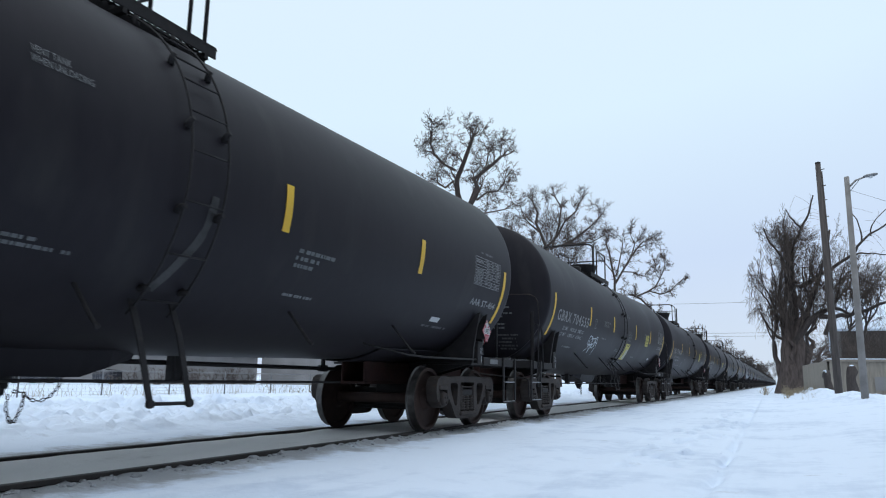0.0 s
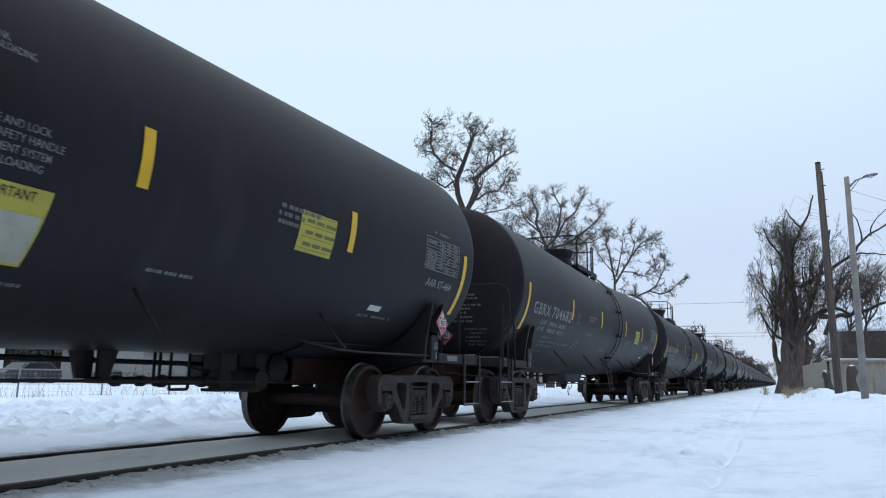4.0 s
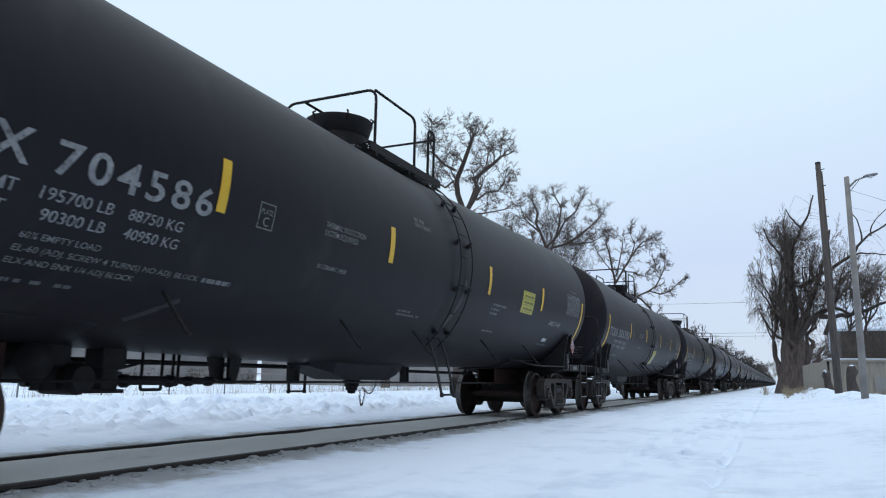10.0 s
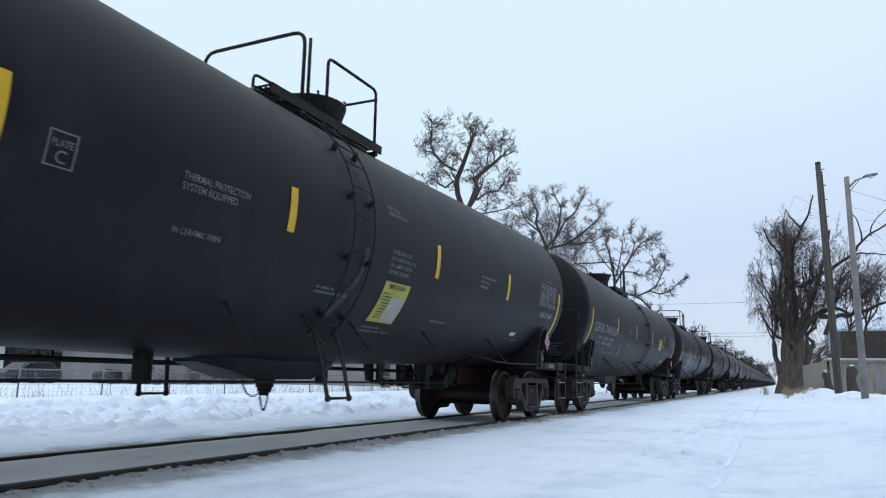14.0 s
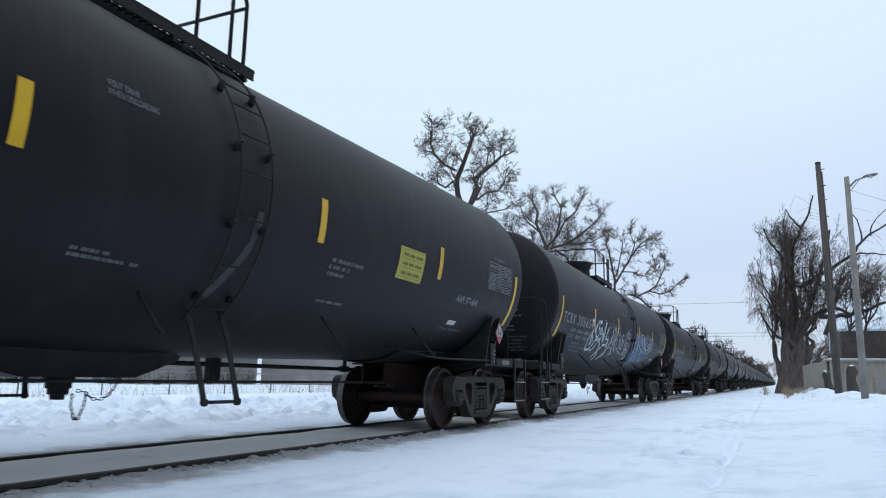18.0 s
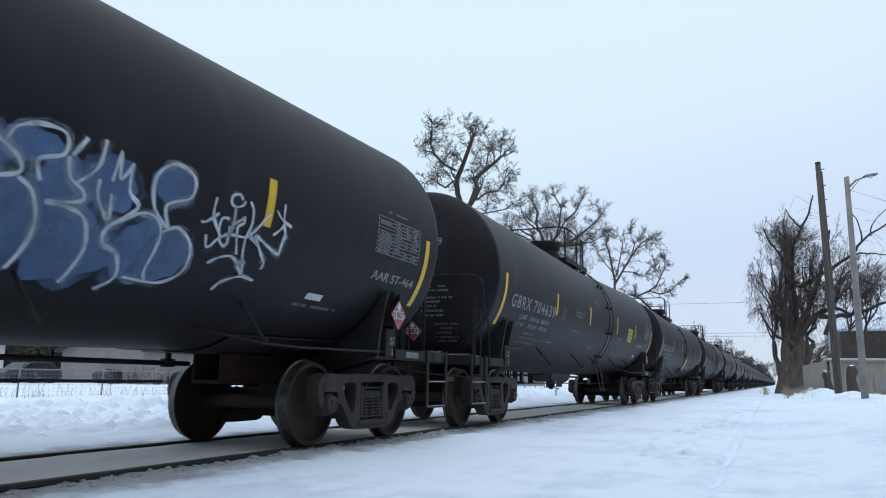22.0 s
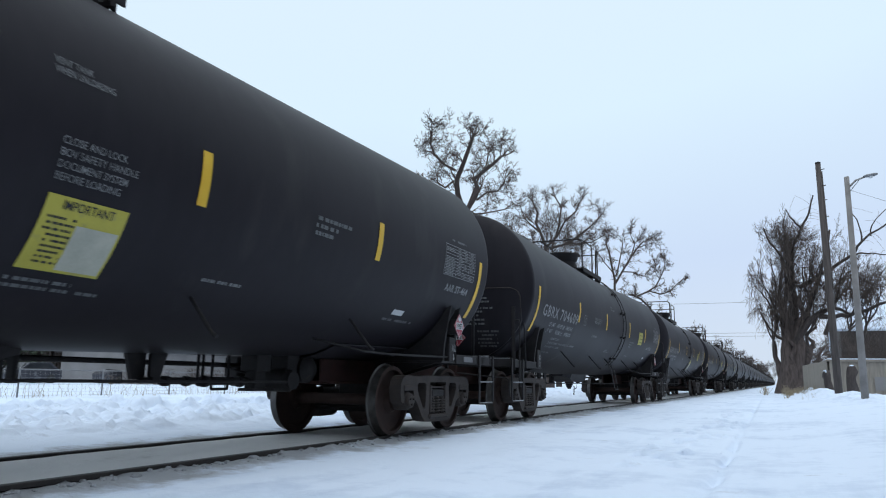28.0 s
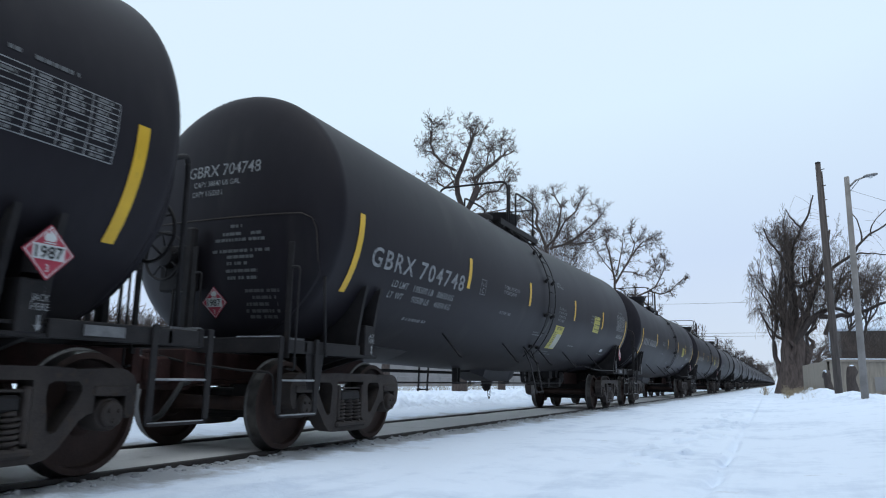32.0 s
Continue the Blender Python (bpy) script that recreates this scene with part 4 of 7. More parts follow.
def underframe(car, kind, full=True):
    """Outlet, pipes, brake gear and brackets under the belly."""
    bm = bmesh.new()
    rows = [(6.55, 0.20, 0.97, 0.885), (6.95, 0.34, 1.0, 0.80), (7.30, 0.32, 1.0, 0.715), (8.40, 0.32, 1.0, 0.715), (8.66, 0.34, 1.0, 0.80), (9.0, 0.20, 0.97, 0.885)]
    rings = []
    for y, w, top, bot in rows:
        rings.append([bm.verts.new(c) for c in ((-w, y, top), (-w * 0.8, y, bot), (w * 0.8, y, bot), (w, y, top))])
    for a, b in zip(rings, rings[1:]):
        for i in range(3):
            bm.faces.new((a[i], b[i], b[i + 1], a[i + 1]))
    bm.faces.new(rings[0])
    bm.faces.new(rings[-1][::-1])
    bmesh.ops.recalc_face_normals(bm, faces=bm.faces)
    skid = part("outlet_skid", bm, M["tank"], car, "tapered black skid round the bottom outlet")
    val = lathe([(0.72, 0), (0.72, 0.125), (0.685, 0.125), (0.68, 0.105), (0.62, 0.105), (0.615, 0.085), (0.57, 0.085), (0.565, 0.062), (0.525, 0.055), (0.52, 0)], "z", 20)
    for v in val.verts:
        v.co.y += 7.84
    part("outlet_valve", as_mesh("outlet_valve", val, 30), M["steel"], skid, "flanged bottom outlet valve")
    ch = bmesh.new()
    way = 1 if kind == "A" else -1
    path = [Vector((0.10, 7.84 + way * u, z)) for u, z in ((0.10, 0.60), (0.18, 0.59), (0.26, 0.53), (0.34, 0.52), (0.42, 0.55), (0.49, 0.63), (0.52, 0.72))]
    drop = [Vector((0.10, 7.84 + way * u, z)) for u, z in ((0.07, 0.58), (0.06, 0.48), (0.10, 0.37), (0.14, 0.36), (0.19, 0.48), (0.20, 0.59))]
    for line in (path, drop):
        for a, b in zip(line, line[1:]):
            n = max(2, int((b - a).length / 0.034))
            for i in range(n):
                c = a.lerp(b, (i + 0.5) / n)
                d = (b - a).normalized() * 0.022
                w = Vector((0.011, 0, 0)) if i % 2 else d.cross(Vector((1, 0, 0))).normalized() * 0.011
                tube([c - d * 0.7 + w, c + d * 0.7 + w, c + d - w * 0.2, c + d * 0.7 - w, c - d * 0.7 - w, c - d + w * 0.2], 0.0048, 4, True, bm=ch)
    if full:
        part("chain", ch, M["steel"], skid, "hanging cap chain")
    part("brake_pipe", tube([(0.42, 1.9, 0.685), (0.42, 12.05, 0.685)], 0.014, 8), M["steel"], car, "long thin brake pipe under the belly")
    rod = part("brake_rod", tube([(-0.42, 2.4, 0.868), (-0.42, 5.6, 0.872), (-0.42, 10.0, 0.872), (-0.42, 13.2, 0.868)], 0.028, 8), M["steel"], car, "long steel rod under the belly")

    def at(y):
        return y if kind == "B" else CAR_END - y
    for y in ((3.1, 12.9) if kind == "A" else (2.5, 12.6)):
        hg = part("pipe_hanger", boxes((-0.44, -0.40, y - 0.03, y + 0.03, 0.83, 1.12), bevel=0.004), M["steel"], rod)
        part("clamp", boxes((-0.47, -0.37, y - 0.07, y + 0.07, 0.825, 0.915), bevel=0.012), M["steel"], hg)
    if full:
        # the brake gear sits between the outlet and one bogie: at the rear on one kind of car, in front on the other
        cyl = lathe([(-0.26, 0), (-0.26, 0.09), (-0.22, 0.135), (0.18, 0.135), (0.22, 0.11), (0.25, 0.11), (0.25, 0)], "x", 24)
        for v in cyl.verts:
            v.co += Vector((0.02, at(12.38), 0.70))
        bc = part("brake_cylinder", as_mesh("brake_cylinder", cyl, 30), M["steel"], car, "black brake cylinder")
        for y in (11.98, 12.55):
            part("mounting_bracket", boxes((-0.10, 0.14, at(y) - 0.13, at(y) + 0.13, 0.80, 1.06), (-0.06, 0.10, at(y) - 0.09, at(y) + 0.09, 0.60, 0.82)), M["steel"], bc)
        part("foot_plate", boxes((-0.10, 0.12, at(12.03) - 0.20, at(12.03) + 0.20, 0.575, 0.61), bevel=0.006), M["steel"], bc)
        res = lathe([(-0.42, 0), (-0.39, 0.11), (-0.33, 0.17), (0.33, 0.17), (0.39, 0.11), (0.42, 0)], "x", 24)
        for v in res.verts:
            v.co += Vector((-0.15, at(12.78), 0.84))
        rs = part("air_reservoir", as_mesh("air_reservoir", res, 30), M["steel"], car, "black air reservoir")
        part("control_valve", boxes((-0.62, -0.40, at(12.3) - 0.14, at(12.3) + 0.14, 0.72, 0.98), (-0.58, -0.46, at(12.3) - 0.08, at(12.3) + 0.08, 0.62, 0.74), bevel=0.02), M["steel"], rs)
        # stout rods with collars, between the lever and the cylinder
        for y0, y1, r in ((10.58, 11.05, 0.034), (11.12, 11.86, 0.044)):
            q = part("push_rod", tube([(0.0, at(y0), 0.685), (0.0, at(y1), 0.69)], r, 10), M["steel"], bc)
            for y in (y0 + 0.07, y1 - 0.12):
                part("collar", tube([(0.0, at(y) - 0.035, 0.683), (0.0, at(y) + 0.035, 0.684)], r + 0.018, 10), M["steel"], q)
        part("pull_rod", tube([(-0.05, at(11.4), 0.88), (-0.05, at(11.75), 0.80), (-0.05, at(12.1), 0.76)], 0.014, 6), M["steel"], bc)
        # U-shaped straps that carry the rods
        for y, w, z in ((11.42, 0.125, 0.60), (11.12, 0.035, 0.645)):
            part("rod_strap", tube(rounded([(0.0, at(y) - w, 1.0), (0.0, at(y) - w, z), (0.0, at(y) + w, z), (0.0, at(y) + w, 1.0)], 0.02, 3), 0.016, 6), M["steel"], rod)
        # pairs of hanger plates along the middle line
        for x, y in ((-0.20, 6.73), (-0.30, 9.98)) if kind == "A" else ((0.20, 5.83), (0.0, 9.0), (0.0, 2.05)):
            for q in (-0.06, 0.06):
                part("hanger_plate", boxes((x - 0.05, x + 0.05, y + q - 0.022, y + q + 0.022, 0.66, 1.0), bevel=0.006), M["steel"], rod)
        # tapered lever bracket of two cheeks, with its pin
        by = at(10.40)
        lev = part("lever_bracket", plate([(-0.22, 0.98), (-0.13, 0.70), (0.02, 0.70), (0.02, 0.98)], [], 0.05, lambda u, v, w: (-0.06 + w, by + u, v)), M["steel"], rod)
        part("cheek", plate([(0.0, 0.98), (0.0, 0.69), (0.12, 0.69), (0.21, 0.98)], [], 0.04, lambda u, v, w: (0.04 + w, by + u, v)), M["steel"], lev)
        part("pin", tube([(-0.08, by, 0.69), (0.12, by, 0.69)], 0.03, 8), M["steel"], lev)
    # short struts on the lower flanks
    ribs = (3.28, 5.86, 7.62, 10.10, 12.30) if kind == "A" else (3.4, 5.9, 7.05, 7.95, 9.83, 12.35)
    for s in (1, -1):
        for y in ribs if full or s > 0 else ():
            yy = y if s > 0 else CAR_END - y
            pts = [(s * 1.00, yy, 1.46), (s * 1.06, yy, 1.40), (s * 1.33, yy, 1.09), (s * 1.38, yy, 1.06)]
            part("side_strut", tube(pts, [0.014, 0.016, 0.016, 0.020], 6), M["steel"], car, "short black strut standing out from the flank")


def sill_pad_mesh():
    """A thick plate welded round the tank's belly over the sill."""
    bm = bmesh.new()
    ys = (0.55, 0.57, 1.6, 2.98, 3.0)
    angles = [-62 - 56 * i / 24 for i in range(25)]
    grid = []
    for i, y in enumerate(ys):
        lift = 0.0 if i in (0, len(ys) - 1) else 0.010
        row = [bm.verts.new(on_tank(y, a, -0.004 if j in (0, 24) else lift)) for j, a in enumerate(angles)]
        row[1].co, row[23].co = on_tank(y, -62.3, lift), on_tank(y, -117.7, lift)
        grid.append(row)
    for a, b in zip(grid, grid[1:]):
        for i in range(24):
            bm.faces.new((a[i], a[i + 1], b[i + 1], b[i]))
    bmesh.ops.recalc_face_normals(bm, faces=bm.faces)
    return as_mesh("sill_pad", bm, 30)


def shield_rim_mesh():
    """A thin paler ridge added to bring out the front head shield's upper edge."""
    z1 = HEAD_Z - 0.07
    line = [(-1.27, z1 - 0.5), (-1.27, z1 - 0.16), (-1.22, z1 - 0.05), (-1.11, z1)] + [(-1.11 + 2.22 * i / 10, z1) for i in range(1, 10)] + [(1.11, z1), (1.22, z1 - 0.05), (1.27, z1 - 0.16), (1.27, z1 - 0.5)]
    return as_mesh("shield_rim", tube([(x, head_y(x, z, 0.045), z) for x, z in line], 0.010, 6))


MESH["shield_rim"] = shield_rim_mesh()
MESH["shield_rim"].materials.append(M["cast"])
MESH["sill_pad"] = sill_pad_mesh()
MESH["sill_pad"].materials.append(M["tank"])


def tank_car(kind, full=True):
    car = thing("tank_car", "", "tank car")
    part("tank", MESH["tank"], None, car, "long black cylindrical tank with domed ends")
    shield = part("head_shield", MESH["shield_f"], None, car)
    part("weld_bead", MESH["shield_rim"], None, shield)
    part("head_shield", MESH["shield_r"], None, car)
    for y in (AXLE_BASE / 2, AXLE_BASE / 2 + TRUCK_CENTRES):
        b = part("bolster", MESH["bolster"], None, car, "black welded saddle", pose(0, y, 0))
        for s in (1, -1):
            part("jack_pad", boxes((s * 1.10, s * 1.27, -0.03, 0.15, 0.99, 1.34), bevel=0.01), M["steel"], b)
        add_bogie(car, y, full)
    part("sill_pad", MESH["sill_pad"], None, car, "black plate welded round the belly")
    part("sill_pad", MESH["sill_pad"], None, car, "black plate welded round the belly", Matrix.Translation((0, CAR_END, 0)) @ Matrix.Rotation(math.pi, 4, "Z"))
    end_gear(car, False, full)
    end_gear(car, True, full)
    for s in (1, -1) if full else (1,):
        part("sill_rail", tube(rounded([(s * 1.24, 14.90, 1.06), (s * 1.21, 13.0, 1.035), (s * 1.16, 12.5, 1.05), (s * 0.86, 11.9, 1.17)], 0.05), 0.014, 6), M["steel"], car, "thin dark rail along the belly")
    y0, y1 = (8.17, 8.58) if kind == "A" else (7.27, 7.69)
    for s in (1, -1) if full else (1,):
        side_ladder(car, y0 if s > 0 else y0 - 0.27, y1 if s > 0 else y1 - 0.27, s, full)
    top_deck(car, kind, full)
    underframe(car, kind, full)
    for s in (1, -1):
        for i in range(len(STRIPES)):
            if full or s > 0:
                part("stripe", MESH["stripe" if full else "dull_stripe", s, i], None, car, "yellow reflective stripe" if full else "dull yellow stripe")
    return car


def flank(car, name, bm, mat, label="", lift=0.006):
    ob = part(name, wrap(bm, 1, lift), M[mat], car, label)
    return tagged(ob, label, kind="stuff") if name in ("small_print", "graffiti") else ob


def common_marks(car, kind):
    """Lettering that every car carries on the flank beside the street."""
    y = 6.87 if kind == "A" else 8.12
    for text, x, deg, h, w in (("VENT TANK", y, 9.0, 0.052, 0.29), ("WHEN UNLOADING", y, 6.4, 0.052, 0.46), ("THERMAL PROTECTION", 4.91, -9.4, 0.06, 0.76), ("SYSTEM EQUIPPED", 4.91, -12.6, 0.06, 0.62)):
        flank(car, "small_print", letters(text, h, x, deg_y(deg), w), "stencil", "worn white lettering " + text)
    flank(car, "small_print", letters("IN CERAMIC FIBER", 0.05, 4.93, deg_y(-26.0), 0.53), "stencil", "worn white lettering IN CERAMIC FIBER")
    flank(car, "small_print", bars(6.86 if kind == "A" else 6.95, deg_y(-36.5 if kind == "A" else -33), (0.35, 0.6), 0.03, 0.025, 4), "faint")
    flank(car, "small_print", bars(11.0 if kind == "B" else 9.73, deg_y(-6 if kind == "B" else -20.4), (0.71, 0.5, 0.36), 0.040, 0.036, 5), "faint")
    flank(car, "small_print", bars(9.76, deg_y(-39), (0.53,), 0.032, 0.02, 6), "stencil")
    flank(car, "small_print", bars(14.25, deg_y(8), (0.5,), 0.03, 0.02, 7), "faint")
    flank(car, "small_label", flat_rect(bmesh.new(), 13.14, 13.42, deg_y(-39.5), deg_y(-36.5)), "white", "small white label")
    flank(car, "small_print", bars(13.0, deg_y(-42), (0.8,), 0.035, 0.02, 8), "faint")
    # qualification table: frame, ruled lines and bars of print
    t = bmesh.new()
    x0, x1, ya, yb = 14.03, 15.08, deg_y(-12.2), deg_y(4.2)
    w = 0.008
    for k in range(11):
        q = ya + (yb - ya) * k / 10
        flat_rect(t, x0, x1, q - w / 2, q + w / 2)
    for q in (x0, x0 + 0.40, x0 + 0.62, x0 + 0.83, x1):
        flat_rect(t, q - w / 2, q + w / 2, ya, yb)
    rnd = random.Random(12)
    tp = bmesh.new()
    for k in range(10):
        for c0, c1 in ((0, 0.40), (0.40, 0.62), (0.62, 0.83), (0.83, 1.05)):
            if rnd.random() < 0.8:
                q = ya + (yb - ya) * (k + 0.28) / 10
                u, end = x0 + c0 + 0.04, x0 + c1 - 0.04 - rnd.random() * 0.06
                while u < end:
                    n = min(end - u, rnd.uniform(0.03, 0.09))
                    flat_rect(tp, u, u + n, q, q + (yb - ya) * 0.045)
                    u += n + 0.012
    # pale streaks beside the ladder and the first strut
    y = 8.42 if kind == "A" else 7.55
    flank(car, "scuff", stroke([(y + 0.12, deg_y(-12)), (y + 0.08, deg_y(-25)), (y - 0.04, deg_y(-36)), (y - 0.16, deg_y(-47))], 0.09), "scuff", "pale streak beside the ladder", 0.004)
    if kind == "A":
        flank(car, "scuff", stroke([(3.50, deg_y(-49)), (3.36, deg_y(-54)), (3.16, deg_y(-62))], 0.07), "scuff", "pale streak above the belly", 0.004)
    table = tagged(flank(car, "test_table", t, "letter", "white ruled table of test dates"), kind="stuff")
    tagged(part("small_print", wrap(tp, 1, 0.006), M["stencil"], table), kind="stuff")
    # jacking mark
    for yy in (1.0, CAR_END - AXLE_BASE / 2 + 0.06):
        mk = merged(letters("JACK", 0.045, -0.065, 0.07, 0.13), letters("HERE", 0.045, -0.065, 0.01, 0.13))
        arrow = bmesh.new()
        arrow.faces.new([arrow.verts.new(c) for c in ((-0.012, -0.02, 0), (-0.012, -0.085, 0), (-0.03, -0.085, 0), (0, -0.125, 0), (0.03, -0.085, 0), (0.012, -0.085, 0), (0.012, -0.02, 0))])
        mk = merged(mk, arrow)
        for v in mk.verts:
            v.co = Vector((1.274, yy + v.co.x, 1.13 + v.co.y))
        part("jack_mark", mk, M["letter"], car, "white lettering JACK HERE with an arrow")
    # placards on a bracket at the rear corner and on the front head
    placard(car, lambda u, v, w: Vector((1.372 + w, CAR_END - AXLE_BASE / 2 + 0.0 + u, 1.50 + v)), 0.182)
    placard(car, lambda u, v, w: Vector((0.06 + u, head_y(0.06 + u, 1.52 + v, 0.05 + w), 1.52 + v)), 0.170)
    part("placard_bracket", boxes((1.20, 1.37, 14.70, 14.80, 1.38, 1.60), bevel=0.004), M["steel"], car)


def numbered(car, mark, digits, kind, gallons, weights=("195500", "88650", "90500", "41050")):
    left, width, right, span = (0.75, 1.04, 1.95, 1.40) if mark == "GBRX" else (0.56, 0.98, 1.74, 1.48)
    back = 0.07 if kind == "B" and mark == "GBRX" else 0.0
    left, right = left - back, right - back
    flank(car, "car_mark", letters(mark, 0.225, left, deg_y(-18.6), width, bold=0.016, space=1.22), "letter", "large white letters " + mark)
    flank(car, "car_number", letters(digits, 0.225, right, deg_y(-18.6), span, bold=0.016, space=1.22), "letter", "large white figures " + digits)
    lb, kg, lb2, kg2 = weights
    for text, x, deg, w in (("LD LMT", 1.37, -25.6, 0.40), (lb + " LB", 1.93, -25.6, 0.55), (kg + " KG", 2.61, -25.6, 0.51), ("LT  WT", 1.37, -31.2, 0.37), (lb2 + " LB", 1.98, -31.2, 0.49), (kg2 + " KG", 2.63, -31.2, 0.51)):
        tagged(flank(car, "weight_lettering", letters(text, 0.085, x - back, deg_y(deg), w), "letter", "white lettering " + text), kind="stuff")
    if kind == "A":
        for text, deg, w in (("60% EMPTY LOAD", -36.6, 0.60), ("EL-60 (ADJ. SCREW 4 TURNS) NO ADJ. BLOCK", -40.5, 1.60), ("ELX AND ENX 1/4 ADJ BLOCK", -44.4, 1.0)):
            flank(car, "small_print", letters(text, 0.05, 1.92, deg_y(deg), w), "stencil", "worn white lettering " + text)
        flank(car, "small_print", bars(3.56, deg_y(-38.8), (0.34,), 0.045, 0.02, 91), "stencil")
        flank(car, "small_print", bars(1.95, deg_y(-49.2), (0.55,), 0.035, 0.02, 94), "faint")
    else:
        flank(car, "small_print", bars(1.95, deg_y(-40), (0.7,), 0.045, 0.045, 9), "stencil")
    cx = 3.90 if mark == "GBRX" else 3.78
    c = bmesh.new()
    for a in ((0, 0.012, 0, 0.24), (0.20, 0.212, 0, 0.24), (0, 0.212, 0, 0.012), (0, 0.212, 0.228, 0.24)):
        flat_rect(c, cx + a[0], cx + a[1], deg_y(-17.5) + a[2], deg_y(-17.5) + a[3])
    flank(car, "boxed_letter", merged(c, letters("C", 0.085, cx + 0.072, deg_y(-16.3)), letters("PLATE", 0.048, cx + 0.03, deg_y(-12.2), 0.152)), "stencil", "boxed white lettering PLATE C")
    # front head
    def on_head(name, bm, mat, label, lift):
        for v in bm.verts:
            v.co = Vector((v.co.x, head_y(v.co.x, v.co.y, lift), v.co.y))
        return part(name, bm, M[mat], car, label)
    on_head("head_number", letters(mark + " " + digits, 0.135, -0.46, ZC + 0.46, 1.02), "letter", "white letters and figures on the domed end", 0.006)
    on_head("head_capacity", letters("CAPY " + gallons + " US GAL", 0.062, -0.36, ZC + 0.345, 0.66), "letter", "white lettering CAPY " + gallons + " US GAL", 0.006)
    on_head("head_capacity", letters("CAPY 115550 L", 0.062, -0.38, ZC + 0.235, 0.46), "letter", "white lettering CAPY 115550 L", 0.006)
    for i, (mid, z, w) in enumerate(((0.34, 2.35, 0.15), (0.38, 2.265, 0.56), (0.39, 2.20, 0.66), (0.40, 2.08, 0.74), (0.40, 2.015, 0.34), (0.41, 1.945, 0.36), (0.42, 1.865, 0.40), (0.43, 1.79, 0.38), (0.66, 1.65, 0.40), (0.66, 1.58, 0.32), (0.65, 1.51, 0.36), (0.65, 1.44, 0.38), (0.65, 1.38, 0.30))):
        tagged(on_head("small_print", bars(mid - w / 2, z, (w,), 0.034, 0.02, 21 + i, 0.0, 0.06), "faint" if i < 8 else "dim", "small worn lettering", 0.052), kind="stuff")


def phone_sticker(car, y0=11.11, y1=11.78):
    s = flank(car, "sticker", flat_rect(bmesh.new(), y0, y1, deg_y(-21.3), deg_y(-5.8)), "sticker", "square yellow emergency sticker", 0.006)
    b = bmesh.new()
    h = deg_y(14.5)
    base = deg_y(-20.5)
    for k, f in enumerate((0.12, 0.43, 0.73)):
        u = y0 + 0.09
        for w in (0.13, 0.13, 0.19):
            flat_rect(b, u, u + w, base + h * f, base + h * f + 0.036)
            u += w + 0.03
    for f in (0.04, 0.35, 0.65, 0.95):
        flat_rect(b, y0 + 0.03, y1 - 0.03, base + h * f - 0.003, base + h * f + 0.003)
    part("print", wrap(b, 1, 0.010), M["olive_ink"], s)


def notice_sticker(car):
    """The large slanted notice of the other kind of car."""
    s = flank(car, "sticker", flat_rect(bmesh.new(), 8.22, 8.85, deg_y(-46), deg_y(-24.0)), "sticker", "large yellow notice headed IMPORTANT", 0.006)
    part("faded_field", wrap(flat_rect(bmesh.new(), 8.49, 8.83, deg_y(-45), deg_y(-31)), 1, 0.009), M["paper"], s)
    part("heading", wrap(merged(letters("IMPORTANT", 0.065, 8.34, deg_y(-27.4), 0.40)), 1, 0.011), M["ink"], s)
    part("print", wrap(bars(8.26, deg_y(-29.5), (0.22,) * 9, 0.018, 0.025, 31), 1, 0.010), M["ink"], s)
    for i, a in enumerate(("CLOSE AND LOCK", "BOV SAFETY HANDLE", "DOCUMENT SYSTEM", "BEFORE LOADING")):
        flank(car, "small_print", letters(a, 0.052, 8.22, deg_y(-11 - 3.1 * i), 0.036 * len(a)), "stencil", "worn white lettering " + a)
    flank(car, "small_print", bars(8.2, deg_y(-49), (0.5, 0.75), 0.034, 0.035, 32), "faint")


def stroke(points, width, bm=None, uneven=0.0):
    """A flat painted stroke of even width with round joints along a smoothed line."""
    bm = bm or bmesh.new()
    pts = [Vector((a, b)) for a, b in points]
    fine = []
    for i in range(len(pts) - 1):
        p0, p1, p2, p3 = pts[max(0, i - 1)], pts[i], pts[i + 1], pts[min(len(pts) - 1, i + 2)]
        for k in range(7):
            t = k / 7
            fine.append(0.5 * ((2 * p1) + (p2 - p0) * t + (2 * p0 - 5 * p1 + 4 * p2 - p3) * t * t + (3 * p1 - p0 - 3 * p2 + p3) * t ** 3))
    fine.append(pts[-1])
    rail = []
    for i, p in enumerate(fine):
        d = (fine[min(i + 1, len(fine) - 1)] - fine[max(i - 1, 0)])
        d = d.normalized() if d.length > 1e-6 else Vector((1, 0))
        w = width / 2 * (0.55 + 0.45 * math.sin(math.pi * min(1, (i + 2) / 9)) if i < 7 else 1.0)
        w *= 1 + uneven * noise.noise(Vector((p.x * 9, p.y * 9, width * 50)))
        nrm = Vector((-d.y, d.x)) * w
        rail.append((bm.verts.new((*(p + nrm), 0)), bm.verts.new((*(p - nrm), 0))))
    for a, b in zip(rail, rail[1:]):
        bm.faces.new((a[0], a[1], b[1], b[0]))
    return bm


def painted(tag, width, uneven=0.7):
    """The strokes of a tag, drawn in a unit square, at their place on the flank."""
    (y0, y1, d0, d1), strokes = tag
    bm = bmesh.new()
    for s in strokes:
        stroke([(y0 + (y1 - y0) * u, deg_y(d0 + (d1 - d0) * v)) for u, v in s], width, bm, uneven)
    return bm


